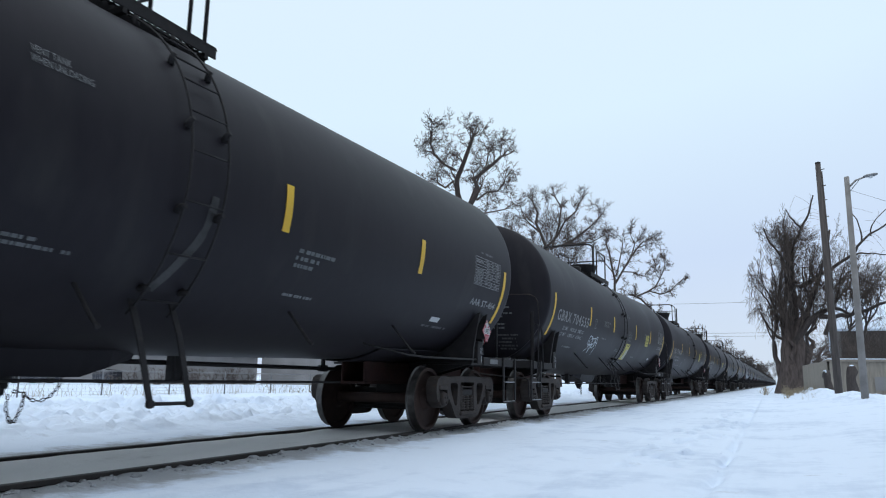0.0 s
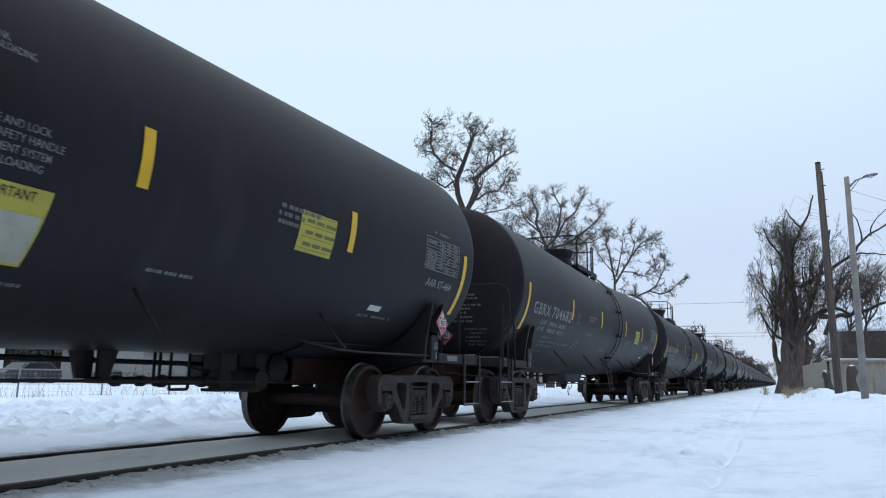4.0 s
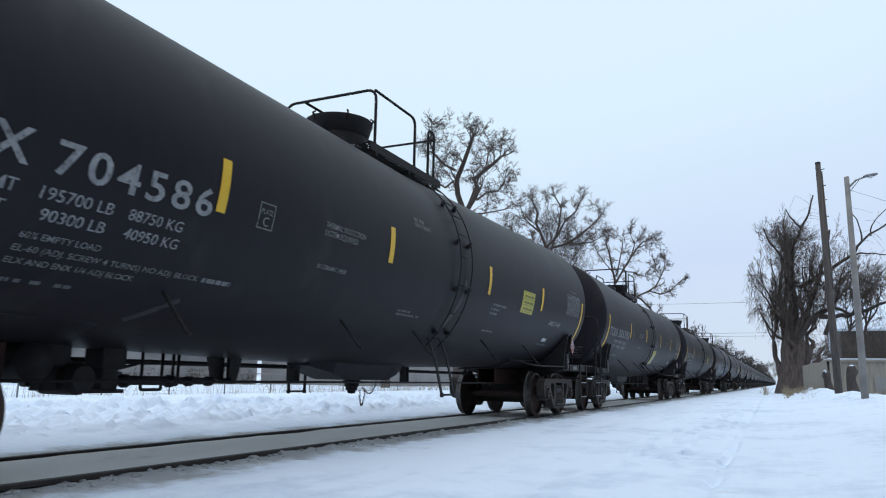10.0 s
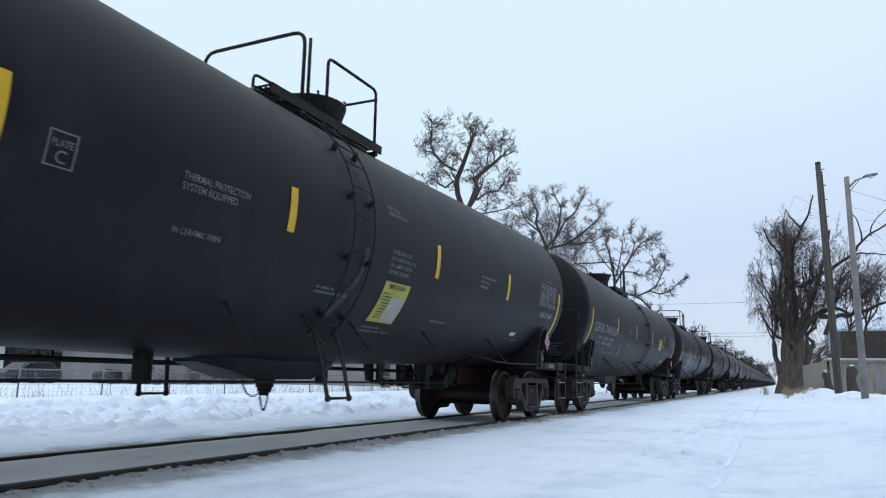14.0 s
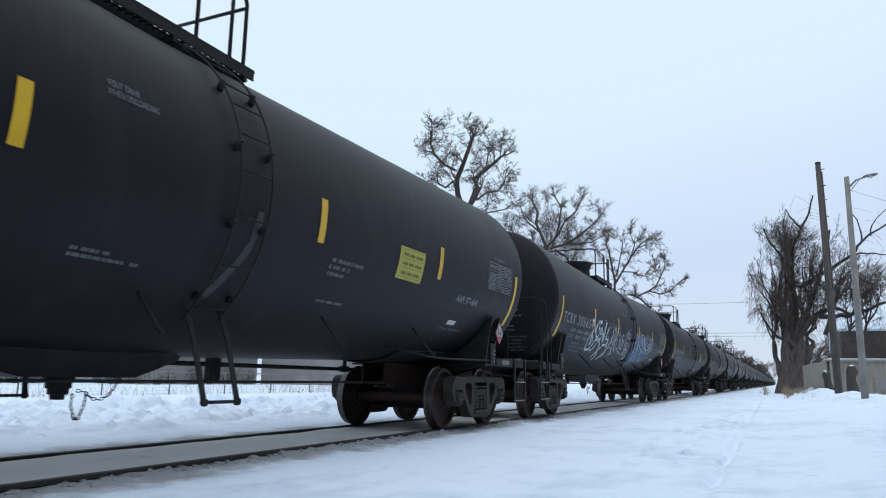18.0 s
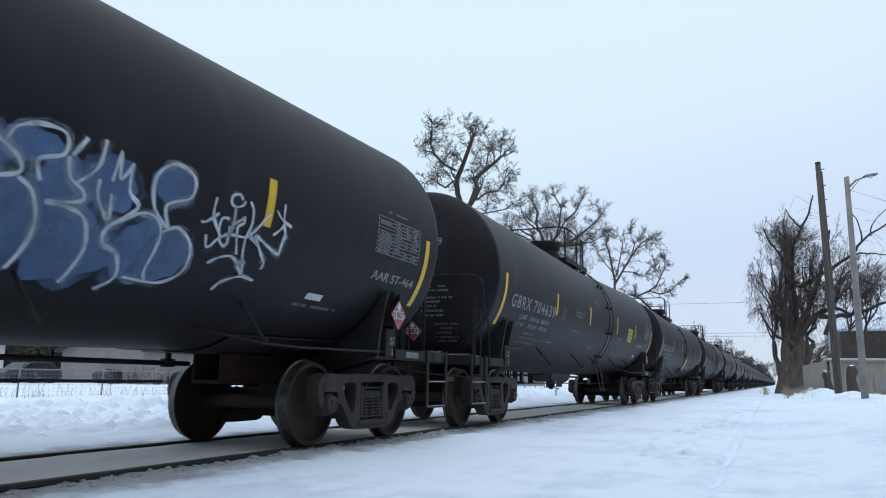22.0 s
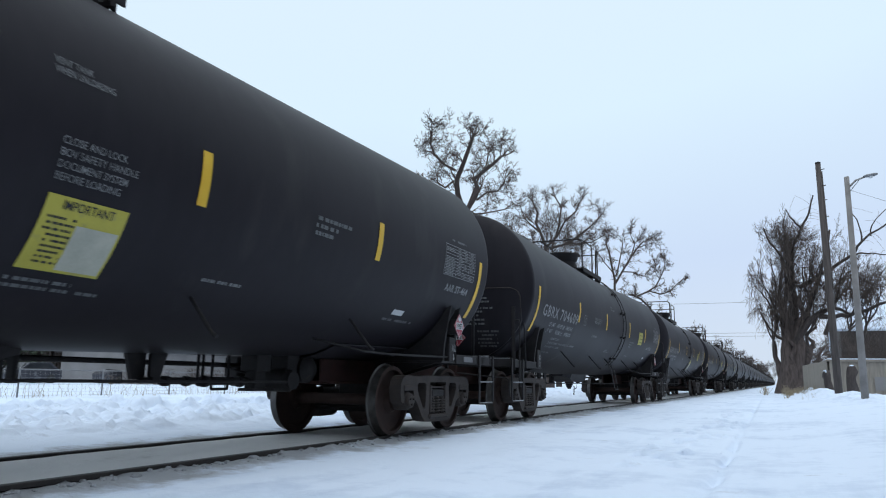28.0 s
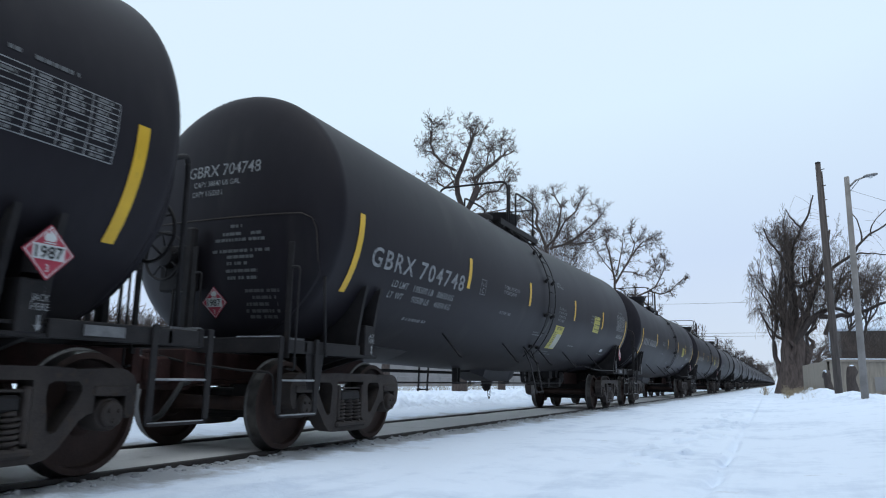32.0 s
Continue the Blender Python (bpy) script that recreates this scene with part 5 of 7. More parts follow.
TAG_LARGE_A = ((3.03, 4.09, -40.4, -5.5), (
    ((0.35, 0.81), (0.42, 0.65), (0.62, 0.52), (0.73, 0.35), (0.63, 0.09), (0.37, 0.00), (0.16, 0.15), (0.10, 0.33), (0.23, 0.53), (0.35, 0.61)),
    ((0.25, 0.58), (0.34, 0.30), (0.43, 0.17), (0.49, 0.29), (0.34, 0.44), (0.26, 0.54)),
    ((0.00, 0.91), (0.06, 0.84), (0.21, 0.89), (0.25, 1.00)),
    ((0.49, 0.66), (0.66, 0.88), (0.98, 0.87)),
    ((0.73, 0.74), (0.90, 0.62), (0.85, 0.46), (0.71, 0.42), (0.81, 0.35), (0.99, 0.39), (1.00, 0.20), (0.87, 0.02), (0.70, 0.02))))
TAG_LARGE_B = ((4.05, 5.41, -53.2, -5.7), (
    ((0.00, 0.81), (0.05, 0.66), (0.07, 0.81), (0.18, 0.69), (0.24, 0.67), (0.21, 0.58), (0.07, 0.56), (0.26, 0.47), (0.35, 0.30), (0.30, 0.08)),
    ((0.32, 1.00), (0.38, 0.74), (0.40, 0.53), (0.27, 0.75), (0.43, 0.95)),
    ((0.64, 0.86), (0.58, 0.62), (0.79, 0.59), (0.75, 0.47), (0.51, 0.45)),
    ((0.54, 0.38), (0.39, 0.31), (0.56, 0.13), (0.51, 0.00)),
    ((0.80, 0.57), (1.00, 0.31), (0.95, 0.19), (0.76, 0.07))))
TAG_SMALL = ((5.43, 6.49, -45.1, -7.5), (
    ((0.04, 0.67), (0.06, 0.52), (0.01, 0.40), (0.01, 0.36), (0.12, 0.41), (0.15, 0.61)),
    ((0.00, 0.83), (0.14, 0.73), (0.08, 0.59), (0.20, 0.44), (0.32, 0.52)),
    ((0.16, 0.87), (0.25, 0.96), (0.42, 0.97), (0.34, 0.90), (0.18, 0.86)),
    ((0.27, 0.87), (0.28, 0.67), (0.42, 0.47), (0.62, 0.15)),
    ((0.44, 0.87), (0.35, 0.75), (0.47, 0.83), (0.43, 0.51)),
    ((0.69, 0.80), (0.57, 0.69), (0.51, 0.56), (0.64, 0.41), (0.79, 0.26), (0.86, 0.36), (0.77, 0.58), (0.62, 0.65), (0.64, 0.52)),
    ((0.06, 0.28), (0.25, 0.34), (0.46, 0.29), (0.61, 0.14), (0.82, 0.13), (0.54, 0.11), (0.39, 0.00)),
    ((0.87, 1.00), (0.88, 0.82), (0.95, 0.69)),
    ((0.81, 0.71), (1.00, 0.79))))
TAG_FIGURES = ((6.45, 7.94, -39.7, -6.7), (
    ((0.03, 0.62), (0.09, 0.45), (0.15, 0.56), (0.12, 0.65)),
    ((0.12, 0.63), (0.15, 0.43), (0.13, 0.25), (0.01, 0.12), (0.00, 0.00)),
    ((0.19, 0.72), (0.19, 0.40), (0.30, 0.23), (0.35, 0.34), (0.26, 0.42), (0.23, 0.32)),
    ((0.37, 0.72), (0.26, 0.72), (0.28, 0.56), (0.44, 0.48), (0.48, 0.25), (0.36, 0.27), (0.34, 0.45), (0.41, 0.65)),
    ((0.54, 0.82), (0.57, 0.56), (0.63, 0.65)),
    ((0.63, 0.81), (0.67, 0.73), (0.72, 0.88)),
    ((0.72, 0.95), (0.74, 0.62)),
    ((0.81, 0.64), (0.79, 1.00), (0.85, 0.79), (0.89, 0.94), (0.97, 0.69)),
    ((0.87, 0.82), (0.97, 0.83), (1.00, 0.65), (0.89, 0.71))))
TAG_LOWER = ((6.77, 8.18, -46.5, -21.1), (
    ((0.00, 0.44), (0.15, 0.40), (0.43, 0.31), (0.48, 0.60), (0.43, 0.90), (0.52, 0.87), (0.63, 0.23), (0.65, 0.00)),
    ((0.55, 0.94), (0.66, 0.39), (0.70, 0.93), (0.78, 0.43), (0.88, 1.00)),
    ((0.54, 0.35), (0.84, 0.29), (0.91, 0.60), (1.00, 0.26), (0.94, 0.04), (0.75, 0.27))))
BUBBLES_A = ((8.80, 9.83, -51.6, -4.9), (
    ((0.00, 0.35), (0.03, 0.50), (0.13, 0.58), (0.24, 0.59), (0.38, 0.52), (0.44, 0.43), (0.41, 0.35), (0.32, 0.40), (0.26, 0.53), (0.19, 0.61), (0.11, 0.69), (0.07, 0.81), (0.15, 0.92), (0.26, 0.93), (0.35, 0.87), (0.39, 0.74), (0.53, 0.64), (0.67, 0.52), (0.73, 0.34), (0.73, 0.18), (0.66, 0.06), (0.51, 0.00)),
    ((0.39, 0.83), (0.57, 0.85), (0.73, 0.90), (0.71, 1.00)),
    ((0.74, 0.90), (0.82, 0.80), (0.96, 0.73), (1.00, 0.66), (0.91, 0.62), (0.83, 0.61), (0.73, 0.66), (0.68, 0.61), (0.74, 0.53), (0.82, 0.50), (0.83, 0.58), (0.86, 0.61))))
BUBBLES_B = ((9.42, 10.61, -48.7, -6.6), (
    ((0.08, 0.67), (0.05, 0.72), (0.00, 0.73), (0.01, 0.79), (0.08, 0.80)),
    ((0.34, 0.63), (0.44, 0.57), (0.52, 0.40), (0.53, 0.22), (0.50, 0.05)),
    ((0.23, 0.80), (0.27, 0.90), (0.40, 0.96), (0.54, 0.95), (0.55, 0.83), (0.42, 0.76), (0.46, 0.64)),
    ((0.58, 0.83), (0.62, 0.71), (0.72, 0.65), (0.72, 0.58), (0.53, 0.53), (0.66, 0.53), (0.79, 0.48), (0.87, 0.31), (0.87, 0.14), (0.85, 0.00)),
    ((0.67, 0.97), (0.60, 0.84)),
    ((0.67, 0.69), (0.77, 0.82), (0.79, 1.00)),
    ((0.80, 0.75), (0.82, 0.64), (0.93, 0.52), (0.90, 0.68)),
    ((0.88, 0.76), (0.90, 0.96), (0.93, 0.79), (1.00, 0.91))))
BUBBLES_C = ((10.56, 11.40, -49.2, -6.4), (
    ((0.05, 0.89), (0.08, 0.73), (0.21, 0.64), (0.00, 0.47), (0.02, 0.36), (0.20, 0.30), (0.32, 0.13), (0.20, 0.00)),
    ((0.05, 0.50), (0.25, 0.61), (0.43, 0.61), (0.55, 0.50), (0.57, 0.23), (0.64, 0.14)),
    ((0.58, 0.56), (0.37, 0.68), (0.31, 0.87), (0.49, 1.00), (0.74, 0.96), (0.75, 0.81), (0.50, 0.71), (0.61, 0.55)),
    ((0.55, 0.52), (0.71, 0.58), (0.93, 0.48), (1.00, 0.28), (0.80, 0.14), (0.39, 0.14))))
TAG_END = ((11.36, 12.47, -42.6, -6.4), (
    ((0.09, 0.85), (0.09, 0.74), (0.11, 0.67), (0.18, 0.58), (0.24, 0.52)),
    ((0.00, 0.61), (0.05, 0.62), (0.12, 0.69), (0.15, 0.72)),
    ((0.09, 0.51), (0.13, 0.41), (0.17, 0.42), (0.21, 0.49), (0.30, 0.56), (0.41, 0.57), (0.50, 0.58), (0.56, 0.64), (0.61, 0.71), (0.66, 0.80), (0.72, 0.86)),
    ((0.27, 0.70), (0.20, 0.69), (0.19, 0.61), (0.24, 0.49), (0.30, 0.45), (0.32, 0.50), (0.29, 0.64)),
    ((0.36, 0.90), (0.32, 0.94), (0.25, 0.91), (0.25, 0.84), (0.31, 0.82), (0.38, 0.86), (0.39, 0.90)),
    ((0.30, 0.82), (0.32, 0.70), (0.32, 0.60), (0.30, 0.54)),
    ((0.30, 0.60), (0.33, 0.66), (0.41, 0.74), (0.42, 0.76), (0.43, 0.70), (0.38, 0.65), (0.41, 0.53), (0.47, 0.40))))
TAG_TAIL = ((11.36, 12.47, -42.6, -6.4), (
    ((0.45, 0.91), (0.50, 0.84), (0.52, 0.71), (0.50, 0.58), (0.53, 0.43), (0.59, 0.30), (0.64, 0.20)),
    ((0.52, 0.71), (0.53, 0.63), (0.64, 0.54)),
    ((0.53, 0.59), (0.65, 0.54)),
    ((0.59, 0.62), (0.69, 0.51), (0.81, 0.38), (0.81, 0.31)),
    ((0.61, 0.62), (0.73, 0.57), (0.89, 0.51), (0.94, 0.51), (0.94, 0.61), (0.94, 0.70)),
    ((0.78, 0.91), (0.87, 0.84), (1.00, 0.80)),
    ((0.87, 1.00), (0.89, 0.84), (0.97, 0.66)),
    ((0.91, 0.81), (0.86, 0.73), (0.80, 0.67)),
    ((0.22, 0.26), (0.30, 0.33), (0.40, 0.37), (0.48, 0.35), (0.57, 0.27), (0.64, 0.20)),
    ((0.42, 0.00), (0.46, 0.10), (0.55, 0.16), (0.65, 0.20), (0.80, 0.18))))
TAG_ANGULAR = ((3.78, 4.70, -45.4, -24.9), (
    ((0.35, 0.61), (0.33, 0.86), (0.11, 0.99), (0.00, 0.86), (0.03, 0.66), (0.14, 0.54), (0.54, 0.59)),
    ((0.10, 0.81), (0.29, 0.31)),
    ((0.30, 0.58), (0.43, 0.36), (0.53, 0.12), (0.38, 0.97)),
    ((0.25, 0.85), (0.70, 0.87), (0.52, 0.43), (0.79, 0.48), (0.71, 0.74), (0.98, 0.66)),
    ((0.70, 0.87), (0.80, 1.00), (0.91, 0.80), (1.00, 0.34), (0.99, 0.00)),
    ((0.09, 0.22), (0.16, 0.12)),
    ((0.14, 0.31), (0.21, 0.20))))

TAG_PEAK = ((4.20, 4.57, -44.7, -24.9), (
    ((0.00, 0.75), (0.03, 0.79), (0.19, 0.82), (0.24, 0.75), (0.20, 0.49), (0.19, 0.26), (0.26, 0.00)),
    ((0.01, 0.73), (0.11, 0.71), (0.23, 0.74)),
    ((0.35, 0.61), (0.53, 0.48), (0.70, 0.37), (0.87, 0.25)),
    ((0.50, 1.00), (0.48, 0.93), (0.52, 0.84), (0.63, 0.75)),
    ((0.43, 0.81), (0.42, 0.73), (0.53, 0.59), (0.66, 0.47), (1.00, 0.26)),
    ((0.77, 0.65), (0.71, 0.57), (0.77, 0.45), (0.83, 0.38)),
    ((0.29, 0.13), (0.36, 0.27), (0.45, 0.40), (0.69, 0.55)),
    ((0.30, 0.64), (0.33, 0.47), (0.33, 0.30))))
TAG_TICKS = ((4.39, 4.87, -46.7, -36.8), (
    ((0.00, 0.48), (0.03, 0.69), (0.10, 0.87), (0.16, 1.00)),
    ((0.05, 0.46), (0.18, 0.34), (0.23, 0.44), (0.28, 0.50)),
    ((0.31, 0.63), (0.34, 0.31), (0.38, 0.00)),
    ((0.55, 0.70), (0.56, 0.39), (0.56, 0.13)),
    ((0.62, 0.49), (0.63, 0.28)),
    ((0.74, 0.76), (0.75, 0.45), (0.75, 0.21)),
    ((0.88, 0.67), (0.89, 0.37), (0.91, 0.11)),
    ((0.82, 0.52), (1.00, 0.36))))
TAG_SCRATCHED = ((4.18, 4.70, -47.3, -31.4), (
    ((0.14, 0.00), (0.10, 0.24), (0.14, 0.40), (0.28, 0.51)),
    ((0.00, 0.37), (0.09, 0.50)),
    ((0.32, 0.28), (0.32, 0.47), (0.31, 0.59)),
    ((0.34, 0.52), (0.36, 0.74), (0.36, 1.00), (0.48, 0.87), (0.68, 0.66)),
    ((0.33, 0.64), (0.35, 0.89)),
    ((0.45, 0.57), (0.57, 0.74), (0.63, 0.81)),
    ((0.52, 0.51), (0.61, 0.63)),
    ((0.65, 0.99), (0.68, 0.77), (0.76, 0.60)),
    ((0.84, 0.54), (0.85, 0.30), (0.87, 0.20)),
    ((0.79, 0.53), (0.80, 0.37)),
    ((0.95, 0.40), (1.00, 0.19), (1.00, 0.07)),
    ((0.61, 0.26), (0.62, 0.39))))


def blob(x, y, w, h, seed):
    """A filled paint patch with a bulging outline."""
    rnd = random.Random(seed)
    bm = bmesh.new()
    n = 28
    c = bm.verts.new((x + w / 2, y + h / 2, 0))
    ring = []
    for k in range(n):
        a = k * math.tau / n
        q = 1 + 0.10 * math.sin(3 * a + seed) + 0.07 * math.sin(7 * a + 2 * seed) + rnd.uniform(-0.03, 0.03)
        ring.append(bm.verts.new((x + w / 2 + w / 2 * q * math.cos(a), y + h / 2 + h / 2 * q * math.sin(a), 0)))
    for k in range(n):
        bm.faces.new((c, ring[k], ring[(k + 1) % n]))
    return bm

# ---- poles, trees, fences and houses ----
def grow(seed, height, depth=7, forks=4, first=0.3, thick=0.3, lean=(0, 0), limbs=(), shoots=2, open_angle=0.62, curl=0.16, reach=0.045):
    """A bare tree that forks again and again: lists of (points, radii, level) for the trunk and for its branches.
    limbs: main limbs that are given as lines of (x, z) with a depth y."""
    rnd = random.Random(seed)
    stem, boughs = [], []

    def run(p, d, length, r, level, n):
        pts, rad = [p.copy()], [r]
        q, dd = p.copy(), d.normalized()
        swing = Vector((rnd.gauss(0, 1), rnd.gauss(0, 1), rnd.gauss(0, 0.6))) * curl * 0.5
        for i in range(n):
            w = curl * (1.0 if level < 5 else 1.4)
            dd = dd + swing * math.cos(i * 2.2) + Vector((rnd.gauss(0, w), rnd.gauss(0, w), rnd.gauss(0, w * 0.8) + (0.06 if level < 4 else 0.02)))
            dd.normalize()
            q = q + dd * (length / n)
            pts.append(q.copy())
            rad.append(r * (1 - 0.28 * (i + 1) / n))
        boughs.append((pts, rad, level))
        return pts, rad, dd

    def aside(axis, angle):
        side = axis.cross(Vector((rnd.gauss(0, 1), rnd.gauss(0, 1), rnd.gauss(0, 1)))).normalized()
        return axis * math.cos(angle) + side * math.sin(angle)

    def branch(p, d, length, r, level):
        pts, rad, end = run(p, d, length, r, level, 5 if level < 5 else 4)
        spread_out(pts, rad, end, length, level)

    def spread_out(pts, rad, end, length, level):
        if level >= depth:
            return
        for k in range(2 if rnd.random() < 0.62 else 3):
            branch(pts[-1], aside(end, open_angle * rnd.uniform(0.45, 1.25)), length * rnd.uniform(0.62, 0.84), rad[-1] * rnd.uniform(0.60, 0.80), level + 1)
        for k in range(shoots if level > 1 else 1):
            i = rnd.randrange(1, len(pts) - 1)
            axis = (pts[i + 1] - pts[i]).normalized()
            branch(pts[i], aside(axis, rnd.uniform(0.6, 1.2)), length * rnd.uniform(0.4, 0.7), rad[i] * 0.42, level + (1 if rnd.random() < 0.4 else 2))
    base, top = Vector((0, 0, -0.2)), Vector((lean[0] * first * height, lean[1] * first * height, first * height))
    line = [base.lerp(top, i / 5) + Vector((rnd.gauss(0, 0.1), rnd.gauss(0, 0.1), 0)) * (i / 5) for i in range(6)]
    stem.append((line, [thick * (1.25 - 0.12 * i) for i in range(6)], 0))
    if limbs:
        for depth_y, r, pts2 in limbs:
            pts = [Vector((x, depth_y * (k / len(pts2)) + rnd.gauss(0, 0.1), z)) for k, (x, z) in enumerate(pts2)]
            rad = [r * (1 - 0.6 * k / len(pts)) for k in range(len(pts))]
            boughs.append((pts, rad, 1))
            for k in range(1, len(pts)):
                axis = (pts[k] - pts[k - 1]).normalized()
                if k > 2 or len(pts) < 7:
                    branch(pts[k], aside(axis, rnd.uniform(0.5, 1.2)), height * reach * rnd.uniform(0.6, 1.2), rad[k] * 0.42, 3)
            spread_out(pts, rad, (pts[-1] - pts[-2]).normalized(), height * reach, 3)
    else:
        for k in range(forks):
            a = math.tau * (k + rnd.random() * 0.6) / forks
            d = Vector((math.cos(a) * 0.55, math.sin(a) * 0.55, 1.0))
            branch(line[-1 - (k % 2)], d, height * (1 - first) * rnd.uniform(0.24, 0.34), thick * 0.55, 1)
    return stem, boughs


def tubes_mesh(name, parts, least=0.006):
    """One mesh of many tapered tubes."""
    vs, fs = [], []
    for pts, rad, level in parts:
        sides = 8 if level == 0 else (6 if level == 1 else (4 if level == 2 else 3))
        first = None
        for i, p in enumerate(pts):
            d = (pts[min(i + 1, len(pts) - 1)] - pts[max(i - 1, 0)]).normalized()
            a = d.cross(Vector((0.3, 0.9, 0.21))).normalized()
            b = d.cross(a)
            r = max(rad[i], least)
            base = len(vs)
            for k in range(sides):
                t = k * math.tau / sides
                vs.append(p + a * (r * math.cos(t)) + b * (r * math.sin(t)))
            if i:
                for k in range(sides):
                    k1 = (k + 1) % sides
                    fs.append((base - sides + k, base - sides + k1, base + k1, base + k))
    me = bpy.data.meshes.new(name)
    me.from_pydata([tuple(v) for v in vs], [], fs)
    me.polygons.foreach_set("use_smooth", [True] * len(me.polygons))
    return me


def bare_tree(x, y, z, height, seed, label, bark, least=0.012, group="bare trees along the railway", turn=0, wide=0, **kw):
    t = thing("bare_tree", label, "tree", group, m=pose(x, y, z, 0, 0, turn))
    stem, boughs = grow(seed, height, **kw)
    if not kw.get("limbs"):
        # bring the grown form to the tree's true height and breadth
        every = [q for b in stem + boughs for q in b[0]]
        kz = height / max(q.z for q in every)
        kx = 0.5 * wide / sorted(math.hypot(q.x, q.y) for q in every)[int(len(every) * 0.90)] if wide else kz
        for q in every:
            q.x, q.y, q.z = q.x * kx, q.y * kx, q.z * kz
    part("trunk", tubes_mesh("trunk", stem), M[bark], t)
    part("branchwork", tubes_mesh("branchwork", [b for b in boughs if b[2] <= 3], least), M[bark], t)
    fine = [b for b in boughs if b[2] > 3]
    if fine:
        tagged(part("twig_mass", tubes_mesh("twig_mass", fine, least), M[bark], t), kind="stuff")
    return t


# trees behind the train: the first one forks low into two crooked stems
CROOKED_STEMS = ((0.6, 0.24, ((0.0, 5.4), (0.0, 9.0), (0.0, 11.8), (-0.5, 13.0), (-0.6, 14.0), (-0.1, 15.1), (0.2, 16.1), (0.5, 16.9))),
                 (-1.0, 0.10, ((-0.5, 14.5), (-1.3, 15.0), (-1.9, 15.7), (-2.1, 16.4), (-1.9, 17.0))),
                 (1.2, 0.07, ((-1.9, 15.7), (-2.6, 16.2), (-3.3, 16.5))),
                 (1.4, 0.08, ((-0.6, 13.8), (-1.4, 13.5), (-2.1, 14.0), (-2.4, 14.6))),
                 (-0.6, 0.22, ((0.1, 5.6), (0.2, 9.0), (0.4, 11.6), (1.1, 12.5), (1.2, 13.1), (0.9, 13.7), (1.7, 14.2), (2.4, 14.5), (2.9, 14.9))),
                 (1.5, 0.09, ((0.4, 12.0), (0.7, 13.0), (0.9, 14.0), (1.3, 15.0), (1.4, 15.8))),
                 (-1.5, 0.08, ((1.1, 12.3), (2.0, 12.6), (2.8, 12.6), (3.4, 13.0))),
                 (-1.2, 0.08, ((0.0, 11.0), (-1.1, 11.6), (-2.0, 12.0), (-2.5, 12.6))),
                 (1.3, 0.06, ((0.4, 11.4), (1.4, 11.5), (2.6, 11.8))))
bare_tree(-18.3, 41.6, -0.05, 18.7, 12, "tall bare tree with crooked grey-brown limbs", "bark_far", 0.010, depth=7, first=0.30, thick=0.42, limbs=CROOKED_STEMS, curl=0.17, shoots=2)
bare_tree(-27.6, 48.5, -0.05, 18.4, 13, "tall bare tree beyond the field", "bark_far", 0.010, wide=7, first=0.4, thick=0.3, curl=0.2, shoots=1)
bare_tree(-18.8, 50.5, -0.05, 13.4, 19, "bare tree with a low crooked crown", "bark_far", 0.010, wide=7, first=0.36, thick=0.24, curl=0.2, shoots=1)
ROUND_LIMBS = ((0.5, 0.22, ((0.0, 8.0), (0.0, 13.2), (-0.4, 15.4), (-1.0, 17.0), (-1.5, 18.0), (-1.3, 19.2), (-2.0, 20.8))),
               (-0.8, 0.14, ((-0.4, 15.0), (0.9, 16.2), (1.9, 17.8), (3.2, 18.8), (3.7, 19.8))),
               (0.9, 0.14, ((0.1, 15.0), (1.8, 15.4), (2.8, 16.0), (4.4, 17.2), (5.3, 18.0))),
               (1.2, 0.11, ((-1.0, 17.0), (-2.0, 17.8), (-3.0, 18.8), (-3.4, 20.0))),
               (-1.0, 0.14, ((0.3, 14.8), (1.2, 17.4), (1.6, 19.4), (1.0, 20.6))),
               (-1.4, 0.10, ((-0.2, 14.4), (-1.6, 15.6), (-2.6, 16.4), (-3.6, 16.8))),
               (1.6, 0.09, ((1.8, 15.4), (3.4, 15.4), (4.6, 15.6), (5.6, 16.2))))
FORKED_LIMBS = ((0.5, 0.22, ((0.0, 6.0), (0.0, 11.9), (0.1, 14.6), (-0.3, 16.6), (-0.6, 18.2), (-1.0, 19.6))),
                (-0.6, 0.16, ((0.2, 14.0), (1.5, 16.0), (2.5, 17.6), (3.4, 18.7), (4.1, 19.4))),
                (0.8, 0.08, ((3.4, 18.7), (4.2, 19.1), (5.0, 19.3))),
                (0.6, 0.10, ((2.5, 17.6), (2.9, 19.4), (2.4, 20.6))),
                (-0.9, 0.09, ((1.1, 15.6), (2.6, 15.4), (4.0, 14.8))),
                (1.0, 0.11, ((0.4, 15.0), (1.0, 18.0), (1.2, 19.6))),
                (-1.2, 0.09, ((0.0, 15.4), (-1.2, 17.0), (-1.9, 18.2))))
LEANING_LIMBS = ((0.4, 0.24, ((0.0, 6.0), (-1.0, 10.8), (-1.8, 12.6), (-3.1, 14.0), (-4.0, 14.6))),
                 (-0.6, 0.15, ((-4.0, 14.5), (-2.2, 15.2), (-0.8, 16.0), (-0.1, 17.2), (0.6, 18.6), (0.9, 19.6))),
                 (0.8, 0.11, ((-1.7, 15.3), (0.0, 14.8), (1.4, 15.2), (2.3, 16.2), (3.2, 17.0))),
                 (0.5, 0.09, ((-4.0, 14.6), (-5.0, 14.8), (-5.6, 15.6))),
                 (-0.9, 0.08, ((-0.1, 17.2), (-0.7, 18.4), (-0.9, 19.3))))
